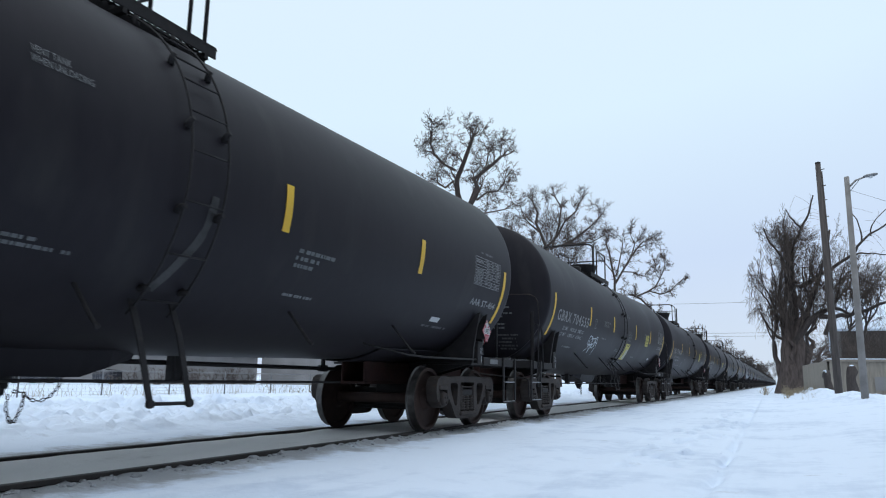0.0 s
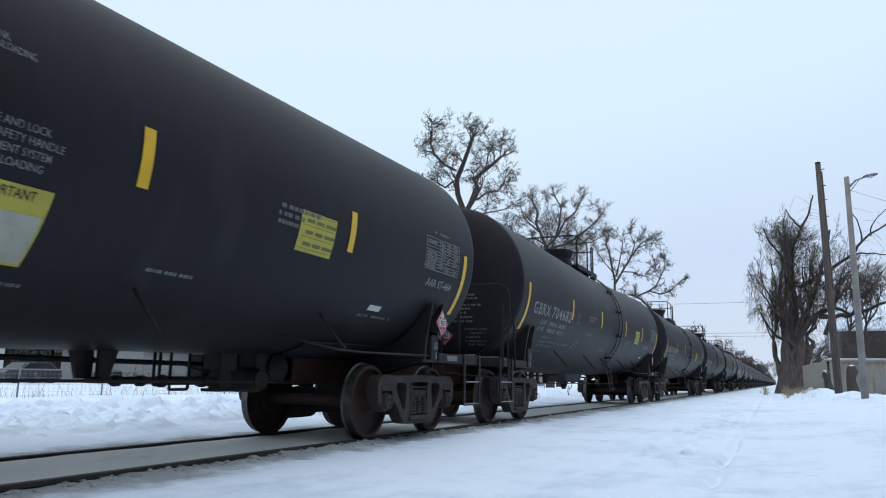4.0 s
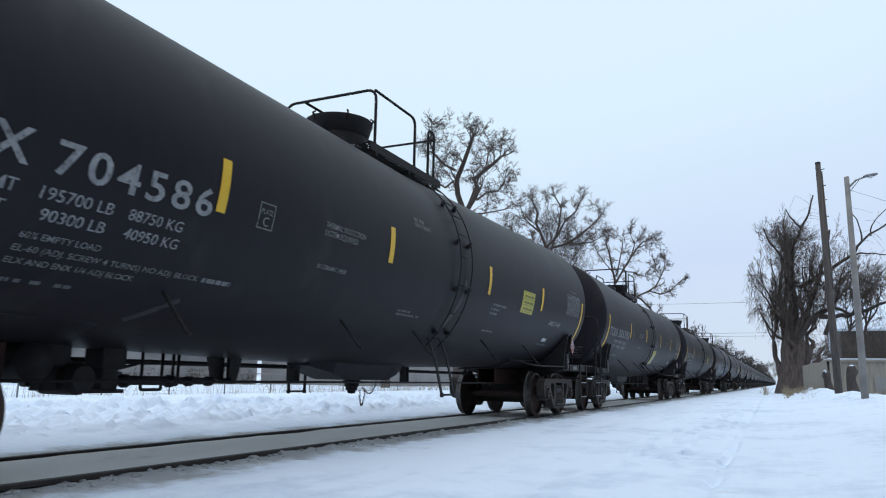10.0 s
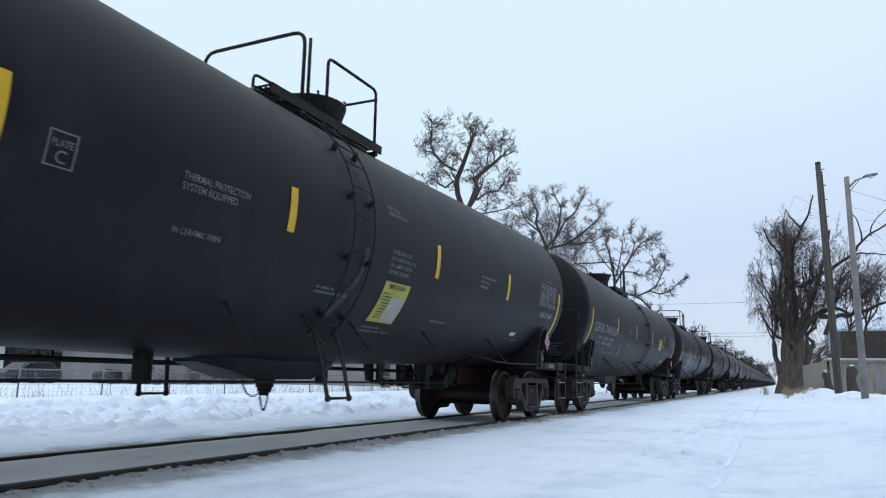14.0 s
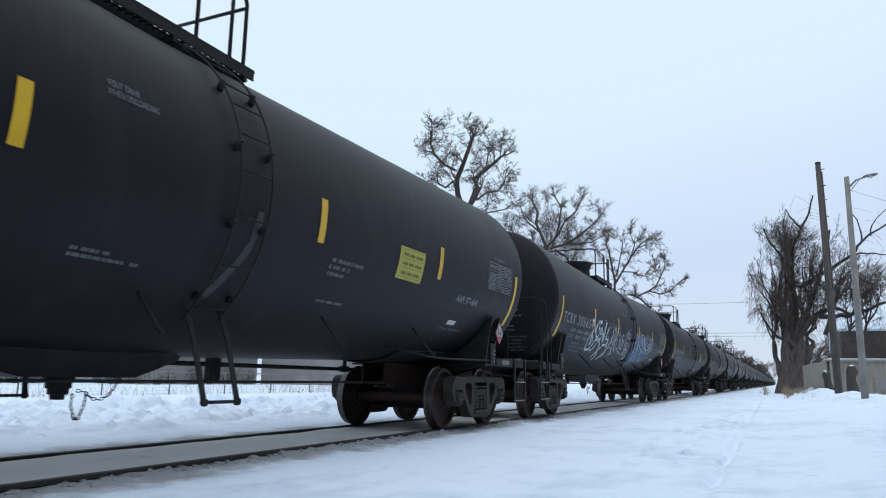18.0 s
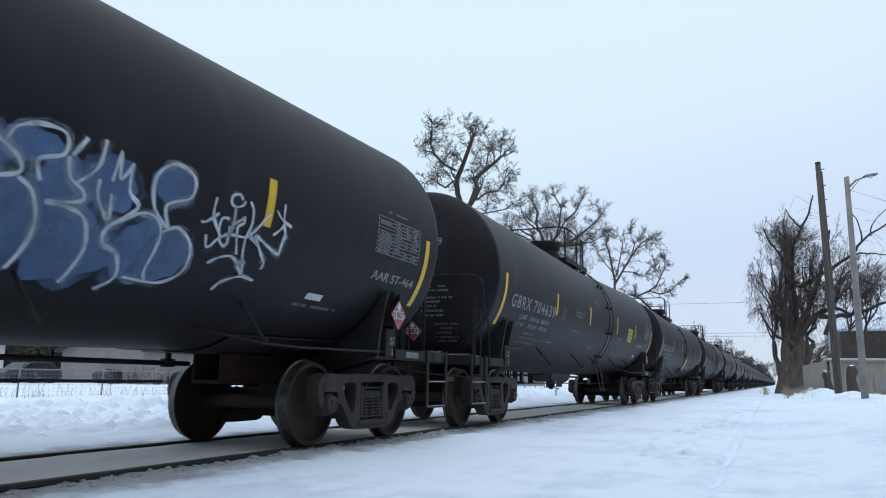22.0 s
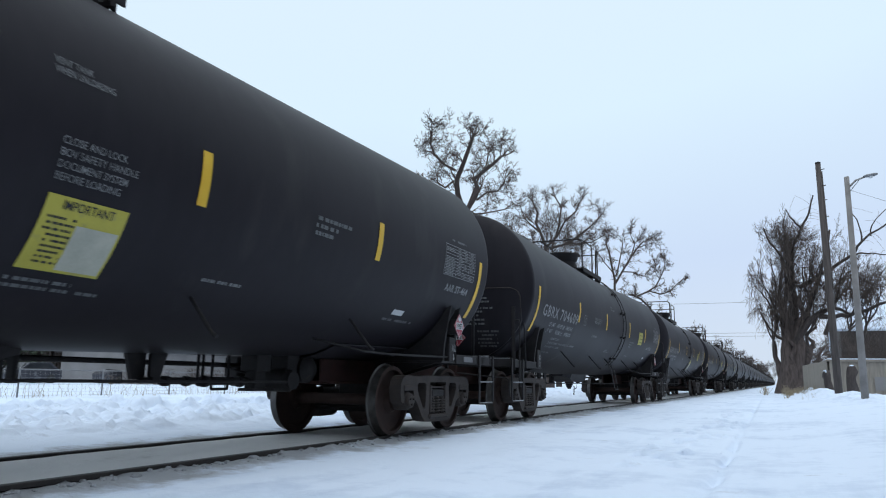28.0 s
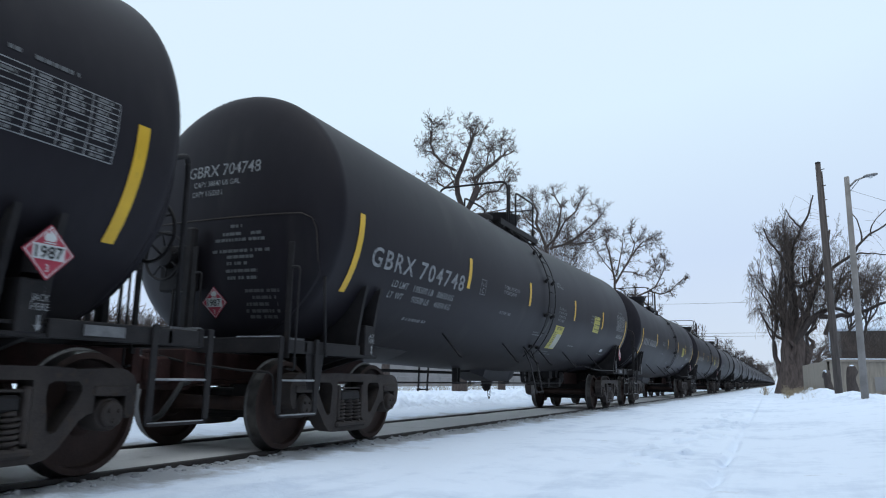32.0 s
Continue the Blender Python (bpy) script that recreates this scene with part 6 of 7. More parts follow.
bare_tree(-22.1, 74.0, -0.05, 20.0, 23, "bare tree with a dense round crown of crooked limbs", "bark_far", 0.012, depth=6, first=0.42, thick=0.40, limbs=ROUND_LIMBS, curl=0.20, shoots=5, reach=0.062)
bare_tree(-24.0, 84.0, -0.05, 23.2, 37, "bare tree with fine upright twigs behind another", "bark_far", 0.012, wide=8.5, depth=7, forks=5, first=0.42, thick=0.30, shoots=1, curl=0.20, open_angle=0.75)
bare_tree(-19.8, 97.0, -0.05, 20.0, 44, "slender bare tree forking above the train", "bark_far", 0.015, depth=6, first=0.30, thick=0.36, limbs=FORKED_LIMBS, curl=0.15, shoots=4, reach=0.060)
bare_tree(-16.6, 118.0, -0.05, 19.0, 58, "leaning bare tree with long side limbs", "bark_far", 0.018, depth=6, first=0.32, thick=0.38, limbs=LEANING_LIMBS, curl=0.15, shoots=4, reach=0.058)
for i, (x, y, h, w) in enumerate(((-16.3, 170, 14.9, 5), (-16.5, 225, 15.0, 7), (-13.5, 232, 12.6, 7), (-12.5, 290, 13.4, 8), (-11.5, 340, 12.8, 8), (-13.0, 400, 15.5, 9), (-11.0, 470, 14.5, 10), (-12.0, 560, 15.0, 11))):
    bare_tree(x, y, -0.05, h, 71 + i, "bare tree far along the railway", "bark_far", 0.026 + 0.006 * i, wide=w, depth=6, first=0.3, shoots=1)
for i, (x, y, h) in enumerate(((6.5, 175, 12), (3.5, 240, 12), (1.5, 330, 13), (9, 130, 11))):
    bare_tree(x, y, 0.2, h, 91 + i, "bare tree far along the street", "bark_far", 0.03, depth=6, first=0.25, shoots=1)


WILLOW_ARMS = ((0.19, 40, 0.6, ((0.6, 8.5), (0.6, 10.5), (0.8, 12.5), (1.6, 14.2), (2.2, 15.5), (2.7, 17.1))),
               (0.10, 8, 0.3, ((1.6, 14.2), (1.0, 15.0), (0.4, 16.0))),
               (0.16, 44, 1.4, ((-0.6, 5.5), (-0.4, 9.5), (0.0, 11.5), (-1.0, 13.1), (-1.5, 14.5))),
               (0.32, 26, 1.6, ((0.4, 4.0), (1.6, 5.9), (2.7, 6.7), (3.8, 7.1), (5.0, 6.4))),
               (0.22, 26, 1.6, ((2.4, 6.4), (4.1, 6.4), (5.8, 6.8), (7.4, 7.5), (8.8, 7.6))),
               (0.19, 22, 0.9, ((1.0, 8.9), (2.8, 10.1), (5.1, 11.5), (6.1, 12.7), (8.2, 14.2))),
               (0.08, 4, 0.4, ((6.1, 12.8), (6.0, 14.1), (5.4, 16.0))),
               (0.07, 4, 0.4, ((6.8, 13.2), (7.0, 14.1), (8.2, 15.5))),
               (0.09, 14, 1.6, ((5.2, 11.6), (6.4, 11.7), (8.0, 11.5))),
               (0.24, 34, 1.0, ((0.6, 4.5), (2.2, 8.4), (3.0, 10.8), (3.8, 14.0))),
               (0.16, 12, 1.2, ((-0.4, 4.4), (-1.2, 4.9), (-2.2, 6.8))))


def willow(x, y, z):
    """An old pollarded willow: a clump of stems, heavy arms and curtains of hanging twigs."""
    t = thing("willow_tree", "old dark willow with a thick clustered trunk and hanging twigs", "tree", m=pose(x, y, z))
    rnd = random.Random(5)
    stems = []
    for dx, dy, h, r, lx in ((-0.30, 0.1, 9.4, 0.84, 0.02), (0.42, 0.0, 8.6, 0.80, 0.07), (0.05, 0.6, 12.0, 0.86, 0.05), (0.80, 0.3, 6.4, 0.50, 0.20), (-0.55, 0.2, 4.6, 0.50, -0.14), (0.9, 0.1, 4.2, 0.42, 0.45), (0.05, -0.35, 4.6, 0.80, 0.02)):
        pts, rad = [], []
        for i in range(11):
            f = i / 10
            pts.append(Vector((dx + lx * h * f + rnd.gauss(0, 0.20) * f, dy + rnd.gauss(0, 0.2) * f, -0.3 + h * f)))
            rad.append(r * (1.35 - 0.35 * min(1, f * 4)) * (1 - 0.82 * f ** 0.8) * rnd.uniform(0.85, 1.2))
        stems.append((pts, rad, 0))
    for i, (p, q, k) in enumerate(stems):
        part("trunk", tubes_mesh("trunk", [(p, q, k)]), M["willow_bark"], t, "thick dark stem" if i < 4 else "")
    arms, twigs = [], []

    def arm(r, line):
        """A heavy crooked arm through the turning points given as (x, z)."""
        turns = [Vector((u, rnd.gauss(0, 0.5) * k / len(line), v)) for k, (u, v) in enumerate(line)]
        turns = [2 * turns[0] - turns[1]] + turns + [2 * turns[-1] - turns[-2]]
        pts = []
        for a, b, c, d in zip(turns, turns[1:], turns[2:], turns[3:]):
            for f in (0.0, 0.34, 0.67):
                pts.append(0.5 * (2 * b + (c - a) * f + (2 * a - 5 * b + 4 * c - d) * f * f + (3 * b - a - 3 * c + d) * f ** 3) + Vector((rnd.gauss(0, 0.05), 0, rnd.gauss(0, 0.05))))
        pts.append(turns[-2])
        rad = [r * (1 - 0.72 * k / len(pts)) for k in range(len(pts))]
        arms.append((pts, rad, 1))
        return pts

    def fringe(pts, n, length, hang):
        for _ in range(n):
            i = rnd.randrange(1, len(pts))
            p = pts[i].lerp(pts[i - 1], rnd.random())
            d = Vector((rnd.gauss(0, 0.6), rnd.gauss(0, 0.6), rnd.uniform(-0.2, 0.9)))
            q, line = p.copy(), [p.copy()]
            d.normalize()
            L = length * rnd.uniform(0.4, 1.2)
            for k in range(5):
                d = (d + Vector((rnd.gauss(0, 0.18), rnd.gauss(0, 0.18), -hang * rnd.uniform(0.1, 0.5)))).normalized()
                q = q + d * (L / 5)
                line.append(q.copy())
            twigs.append((line, [0.014, 0.012, 0.011, 0.010, 0.008, 0.006], 3))
    # crowns that fan upward from the pollard heads
    for n, (cx, cz, h, wide, lean, thick) in enumerate(((-1.2, 5.4, 9.6, 3.8, -0.04, 0.17), (0.4, 6.6, 9.6, 4.2, 0.04, 0.18), (2.0, 6.0, 9.2, 4.6, 0.12, 0.17), (3.6, 5.0, 8.6, 5.4, 0.30, 0.17), (-1.6, 3.2, 7.4, 3.4, -0.04, 0.14), (5.2, 4.2, 7.6, 5.6, 0.45, 0.14), (1.6, 3.4, 8.4, 5.0, 0.1, 0.16), (-0.4, 2.6, 8.0, 4.2, 0.0, 0.15), (7.0, 4.6, 6.6, 6.0, 0.4, 0.14), (0.0, 8.0, 7.6, 4.6, 0.0, 0.15))):
        st, bo = grow(200 + n, h, depth=6, forks=4, first=0.16, thick=thick, shoots=2 if n in (1, 6, 9) else 1, open_angle=0.58, curl=0.17)
        every = [q for b in st + bo for q in b[0]]
        kz = h / max(q.z for q in every)
        kx = 0.5 * wide / sorted(math.hypot(q.x, q.y) for q in every)[int(len(every) * 0.95)]
        for q in every:
            q.x, q.y, q.z = cx * 0.8 + lean * q.z * kz + q.x * kx, q.y * kx, cz + q.z * kz
        for pts, rad, level in st + bo:
            if level <= 2:
                arms.append((pts, rad, max(1, level)))
            else:
                twigs.append((pts, rad, 3))
            if level in (3, 4) and pts[-1].z < 11.0 and rnd.random() < 0.75:
                fringe(pts, 3, 1.5, 1.7)
    # heavy arms: the broken top, the low arms that hang over the yard, the antler on the lamp's side
    for r, n, hang, line in WILLOW_ARMS:
        pts = arm(r, line)
        fringe(pts, n, 1.6, hang)
    part("branchwork", tubes_mesh("branchwork", arms, 0.022), M["bark"], t)
    tagged(part("twig_mass", tubes_mesh("twig_mass", twigs, 0.010), M["twig"], t), kind="stuff")
    return t


willow(0.95, 69.5, 0.2)

# wooden utility pole
pole = thing("utility_pole", "dark weathered wooden utility pole leaning slightly", "utility pole", m=pose(2.34, 36.9, 0.1, 0, -0.45, 0))
part("shaft", tube([(0, 0, -0.3), (0, 0, 5), (0, 0, 11.05)], [0.17, 0.15, 0.115], 12), M["pole_wood"], pole)
for z in (10.7, 9.9, 9.2, 8.4):
    part("step_bolt", tube([(0.10, 0, z), (0.26, 0, z + 0.02)], 0.02, 6), M["steel"], pole)
part("conduit", tube([(0.15, -0.05, 5.0), (0.13, -0.05, 10.6)], 0.03, 6), M["pole_wood"], pole)
part("pole_cap", lathe([(11.0, 0.125), (11.07, 0.12), (11.10, 0.0)], "z", 12), M["steel"], pole)

# street lamp
lamp = thing("street_lamp", "grey street lamp post with a short arm", "street lamp", m=pose(2.62, 28.9, 0.1, 0, 0.25, 0))
part("shaft", tube([(0, 0, -0.3), (0, 0, 4), (0, 0, 8.15)], [0.125, 0.105, 0.085], 12), M["pole_grey"], lamp)
part("arm", tube([(0.02, 0, 7.72), (0.28, -0.05, 7.98), (0.62, -0.1, 8.08)], [0.035, 0.03, 0.028], 8), M["pole_grey"], lamp)
part("arm_brace", tube([(0.03, 0, 7.55), (0.40, -0.06, 8.0)], 0.015, 6), M["galv"], lamp)
head = lathe([(0, 0.0), (0.02, 0.06), (0.12, 0.10), (0.36, 0.11), (0.46, 0.06), (0.48, 0.0)], "x", 14)
for v in head.verts:
    v.co = Vector((v.co.x + 0.50, v.co.y - 0.10, 8.08 + v.co.z * 0.55 + v.co.x * 0.12))
lh = part("lamp_head", head, M["galv"], lamp, "grey cobra-style lamp head")
part("lens", lathe([(7.96, 0.0), (7.99, 0.06), (8.04, 0.09)], "z", 12), M["white"], lh, "", pose(0.74, -0.10, 0.03))


def wire(points, r, label):
    return tagged(part("overhead_wire", tube(points, r, 5), M["wire"], None), label, "wire", "overhead wires")


def sag(a, b, drop, n=14):
    a, b = Vector(a), Vector(b)
    return [a.lerp(b, i / n) - Vector((0, 0, drop * 4 * (i / n) * (1 - i / n))) for i in range(n + 1)]


for y, z in ((120, 14.6), (160, 12.2)):
    for x in (-46, 26):
        wp = thing("utility_pole", "distant dark wooden utility pole", "utility pole", "distant utility poles", m=pose(x, y, -0.1))
        part("shaft", tube([(0, 0, -0.3), (0, 0, z)], [0.17, 0.12], 10), M["pole_wood"], wp)
        part("cross_arm", boxes((-0.06, 0.06, -1.1, 1.1, z - 0.75, z - 0.62)), M["pole_wood"], wp)
wire(sag((-46, 120, 14.4), (26, 120, 14.1), 1.0), 0.024, "thin dark wire strung across the street")
wire(sag((-46, 160, 12.0), (26, 160, 11.9), 0.9), 0.028, "thin dark wire strung across the street")
wire(sag((-46, 161, 11.5), (26, 161, 11.2), 0.9), 0.028, "thin dark wire strung across the street")
wire(sag((2.72, 28.9, 7.75), (9.5, 28, 4.6), 0.1), 0.006, "thin wire running from the lamp post")

# board fence round the yard
def board_fence(x0, y0, x1, y1, height, group):
    f = thing("board_fence", "bleached vertical board fence along a snowy yard", "fence", group)
    a, b = Vector((x0, y0, 0)), Vector((x1, y1, 0))
    n = int((b - a).length / 0.16)
    d = (b - a).normalized()
    rz = math.degrees(math.atan2(d.y, d.x))
    me = as_mesh("board", boxes((-0.072, 0.072, -0.012, 0.012, 0.0, 1.0), bevel=0.004))
    me.materials.append(M["fence_wood"])
    rnd = random.Random(3)
    for i in range(n + 1):
        p = a.lerp(b, i / n)
        o = part("board", me, None, f, "", pose(p.x, p.y, 0.0, 0, rnd.gauss(0, 0.5), rz))
        o.scale = (1, 1, height + rnd.uniform(-0.03, 0.03))
    for z in (0.5, height - 0.35):
        part("rail_board", boxes((0, (b - a).length, 0.02, 0.06, z, z + 0.09)), M["fence_wood"], f, "", pose(x0, y0, 0, 0, 0, rz))
    return f


board_fence(1.52, 58.0, 2.34, 44.2, 2.06, "yard fences")
wall = thing("garage", "low pale garage with a flat roof edge beside the yard", "garage", m=pose(2.45, 44.0, 0))
part("wall", boxes((0, 12, 0, 0.2, -0.2, 2.0), (0, 0.2, 0.2, 6, -0.2, 2.0), (0, 12, 5.8, 6, -0.2, 2.0), (11.8, 12, 0.2, 5.8, -0.2, 2.0), bevel=0.01), M["fence_wood"], wall, "pale weathered board wall")
part("roof", boxes((-0.15, 12.15, -0.15, 6.15, 2.0, 2.10), bevel=0.01), M["fence_wood"], wall)
part("roof_snow", boxes((-0.1, 12.1, -0.1, 6.1, 2.10, 2.16), bevel=0.02), M["snow"], wall, "thin snow on the roof")
for i in range(24):
    part("batten", boxes((0.35 + i * 0.5, 0.39 + i * 0.5, -0.03, 0.0, -0.1, 1.98), bevel=0.004), M["fence_wood"], wall)
part("hatch", boxes((2.05, 2.55, -0.05, -0.035, 0.5, 1.2), bevel=0.004), M["siding"], wall, "grey boarded hatch")


def house(x, y, w, d, eave, ridge, wall_mat, roof_mat, label, windows, turn=0, snow=False):
    h = thing("house", label, "house", "houses beyond the tracks", m=pose(x, y, -0.1, 0, 0, turn))
    part("wall", boxes((0, w, 0, d, 0, eave), bevel=0.02), M[wall_mat], h)
    bm = bmesh.new()
    o = 0.4
    for x0, x1 in ((-o, w + o),):
        pts = [(-o, eave - 0.15), (d / 2, ridge), (d + o, eave - 0.15), (d + o, eave + 0.05), (d / 2, ridge + 0.22), (-o, eave + 0.05)]
        a = [bm.verts.new((x0, u, v)) for u, v in pts]
        b = [bm.verts.new((x1, u, v)) for u, v in pts]
        for i in range(6):
            j = (i + 1) % 6
            bm.faces.new((a[i], a[j], b[j], b[i]))
        bm.faces.new(a[::-1])
        bm.faces.new(b)
    bmesh.ops.recalc_face_normals(bm, faces=bm.faces)
    part("roof", bm, M["snow" if snow else roof_mat], h, "snow-covered roof" if snow else "")
    for u0, g in ((0.0, -1), (w, 1)):
        gb = bmesh.new()
        gb.faces.new([gb.verts.new(c) for c in ((u0, 0, eave), (u0, d, eave), (u0, d / 2, ridge))])
        r = bmesh.ops.extrude_face_region(gb, geom=gb.faces[:])
        for q in r["geom"]:
            if isinstance(q, bmesh.types.BMVert):
                q.co.x -= g * 0.2
        part("gable", gb, M[wall_mat], h)
    for u, z, ww, hh in windows:
        fr = part("window", boxes((u - ww / 2 - 0.1, u + ww / 2 + 0.1, -0.06, -0.02, z - 0.1, z), (u - ww / 2 - 0.1, u + ww / 2 + 0.1, -0.06, -0.02, z + hh, z + hh + 0.1), (u - ww / 2 - 0.1, u - ww / 2, -0.06, -0.02, z, z + hh), (u + ww / 2, u + ww / 2 + 0.1, -0.06, -0.02, z, z + hh), bevel=0.005), M["trim"], h, "white-framed window")
        part("pane", boxes((u - ww / 2, u + ww / 2, -0.03, -0.015, z, z + hh), bevel=0.0), M["glass"], fr)
    return h


# the dark house behind the willow
house(5.2, 74.0, 14, 9, 5.8, 8.8, "house_brown", "roof", "dark brown house with a snowy roof half hidden by the willow", (), snow=True)
house(6.4, 98.0, 9, 8, 5.2, 8.4, "trim", "roof", "pale house with a snowy roof behind the trees", ((2, 3.0, 1.0, 1.3), (5, 3.0, 1.0, 1.3)), snow=True)
# across the tracks: a long grey building and other low houses
house(-45.0, 101.0, 46, 14, 3.6, 7.2, "siding", "roof", "long low grey building with small white-framed windows", ((23.0, 1.6, 1.1, 0.9), (26.5, 1.6, 1.1, 0.9), (30.0, 1.6, 1.1, 0.9), (33.5, 1.6, 1.1, 0.9), (37, 1.6, 1.1, 0.9), (10, 1.6, 1.1, 0.9), (16, 1.6, 1.1, 0.9)), turn=-90)
house(-52.0, 52.0, 13, 9, 2.6, 4.2, "siding", "roof", "low grey house with a wide roof", ((2, 1.0, 1.2, 1.1), (4.5, 1.0, 1.2, 1.1), (7.5, 1.0, 1.2, 1.1), (10.5, 1.0, 1.2, 1.1)), turn=-90)
house(-64.0, 34.0, 14, 10, 3.0, 6.4, "trim", "roof", "white house with a grey roof far across the field", ((3, 1.0, 1.3, 1.2), (8, 1.0, 1.3, 1.2), (11, 1.0, 1.0, 1.2)), turn=-80)


def thicket(x0, y0, x1, y1, n, height, seed, label, mat="twig", least=0.03, name="thicket"):
    """A belt of bare brush."""
    rnd = random.Random(seed)
    parts = []
    for _ in range(n):
        f = rnd.random()
        p = Vector((x0 + (x1 - x0) * f + rnd.gauss(0, 1.2), y0 + (y1 - y0) * f + rnd.gauss(0, 1.2), -0.2))
        h = height * rnd.uniform(0.5, 1.1)
        for _ in range(7):
            q, line = p.copy(), [p.copy()]
            d = Vector((rnd.gauss(0, 0.35), rnd.gauss(0, 0.35), 1)).normalized()
            for k in range(5):
                d = (d + Vector((rnd.gauss(0, 0.2), rnd.gauss(0, 0.2), 0.05))).normalized()
                q = q + d * h / 5
                line.append(q.copy())
            parts.append((line, [least * (1.6 - 0.25 * k) for k in range(6)], 3))
            for _ in range(4):
                k = rnd.randrange(1, 5)
                e = Vector((rnd.gauss(0, 0.7), rnd.gauss(0, 0.7), 0.6)).normalized() * h * rnd.uniform(0.15, 0.35)
                parts.append(([line[k], line[k] + e * 0.5 + Vector((0, 0, 0.05)), line[k] + e], [least, least * 0.8, least * 0.5], 3))
    ob = part(name, tubes_mesh(name, parts, least * 0.4), M[mat], None)
    return tagged(ob, label, "brush", kind="stuff")


thicket(-72, 22, -72, 78, 260, 9.0, 4, "belt of bare grey woods beyond the field", "bark_far", 0.05, "woods")
thicket(-78, 20, -78, 84, 220, 10.0, 6, "belt of bare grey woods beyond the field", "bark_far", 0.05, "woods")
thicket(-44, 39, -44, 50, 90, 1.7, 9, "low brown hedge at the edge of the field", "twig", 0.02, "hedge")
thicket(-30, 420, -10.5, 1000, 160, 13.0, 12, "far bare woods along the railway", "bark_far", 0.09, "woods")
thicket(14, 150, 3.5, 520, 130, 8.0, 14, "far bare woods along the street", "bark_far", 0.08, "woods")
thicket(4.2, 63, 16, 61, 150, 5.4, 15, "bare brown brush behind the fence", "twig", 0.018, "brush")
thicket(1.2, 63, 2.6, 43.4, 34, 0.9, 16, "dry brush along the fence", "straw", 0.012, "brush")


def conifer(x, y, z, h, seed):
    t = thing("conifer", "dark narrow evergreen beyond the field", "tree", m=pose(x, y, z))
    part("trunk", tube([(0, 0, -0.2), (0, 0, h * 0.95)], [0.2, 0.04], 8), M["bark"], t)
    rnd = random.Random(seed)
    vs, fs = [], []
    for _ in range(1500):
        f = rnd.random() ** 0.8
        zz = h * (0.1 + 0.9 * f)
        r = (1 - f) * h * 0.24 * rnd.uniform(0.3, 1.0) + 0.05
        a = rnd.random() * math.tau
        c = Vector((r * math.cos(a), r * math.sin(a), zz - r * 0.3))
        for _ in range(2):
            e = Vector((rnd.gauss(0, 0.22), rnd.gauss(0, 0.22), rnd.gauss(-0.05, 0.12)))
            g = Vector((rnd.gauss(0, 0.07), rnd.gauss(0, 0.07), rnd.gauss(0, 0.07)))
            b = len(vs)
            vs += [tuple(c), tuple(c + e + g), tuple(c + e * 1.6), tuple(c + e - g)]
            fs.append((b, b + 1, b + 2, b + 3))
    me = bpy.data.meshes.new("crown")
    me.from_pydata(vs, [], fs)
    tagged(part("crown", me, M["evergreen"], t, "dark green needles"), kind="stuff")


conifer(-60, 40.5, -0.1, 12.5, 3)
conifer(-63, 37.0, -0.1, 10.5, 4)

# wire fence across the field
fence = thing("wire_fence", "low galvanised wire fence along the snowy field", "fence")
FX, FY0, FN = -21.0, 5.4, 22
post_me = as_mesh("post", tube([(0, 0, -0.3), (0, 0, 0.86), (0, 0, 0.90)], [0.028, 0.028, 0.012], 8))
post_me.materials.append(M["galv"])
for i in range(FN):
    part("post", post_me, None, fence, "", pose(FX, FY0 + i * 3.0, 0))
part("top_rail", tube([(FX, FY0, 0.84), (FX, FY0 + (FN - 1) * 3.0, 0.84)], 0.016, 6), M["galv"], fence)
bm = bmesh.new()
for k in range(8):
    z = 0.04 + k * 0.11
    tube([(FX + 0.03, FY0, z), (FX + 0.03, FY0 + (FN - 1) * 3.0, z)], 0.003, 3, bm=bm)
for i in range(FN * 18):
    y = FY0 + i * 3.0 / 18
    if y < FY0 + (FN - 1) * 3.0:
        tube([(FX + 0.03, y, 0.02), (FX + 0.03, y, 0.84)], 0.0025, 3, bm=bm)
tagged(part("mesh_wire", bm, M["galv"], fence), kind="stuff")

# dry weeds that stand out of the snow
def weeds(spots, label, seed):
    rnd = random.Random(seed)
    parts = []
    for x, y, n, h in spots:
        for _ in range(n):
            p = Vector((x + rnd.gauss(0, 0.35), y + rnd.gauss(0, 0.9), -0.1))
            d = Vector((rnd.gauss(0, 0.25), rnd.gauss(0, 0.25), 1)).normalized()
            L = h * rnd.uniform(0.4, 1.1)
            q = p + d * L * 0.6
            parts.append(([p, q, q + (d + Vector((rnd.gauss(0, 0.4), rnd.gauss(0, 0.4), -0.1))) * L * 0.4], [0.006, 0.005, 0.003], 3))
    return tagged(part("dry_weeds", tubes_mesh("dry_weeds", parts, 0.003), M["straw"], None), label, "weeds", kind="stuff")


rnd = random.Random(77)
weeds([(-20.6 + rnd.gauss(0, 0.3), 12 + i * 0.55, 14 if i > 24 else 7, 0.62) for i in range(80)], "dry straw-coloured weeds along the wire fence", 5)
weeds([(2.2 + rnd.gauss(0, 0.5), 38 + i * 0.8, 26, 0.5) for i in range(24)] + [(1.0 + rnd.gauss(0, 0.3), 58 + i * 0.8, 30, 0.6) for i in range(12)], "dry straw-coloured weeds at the foot of the fence", 6)


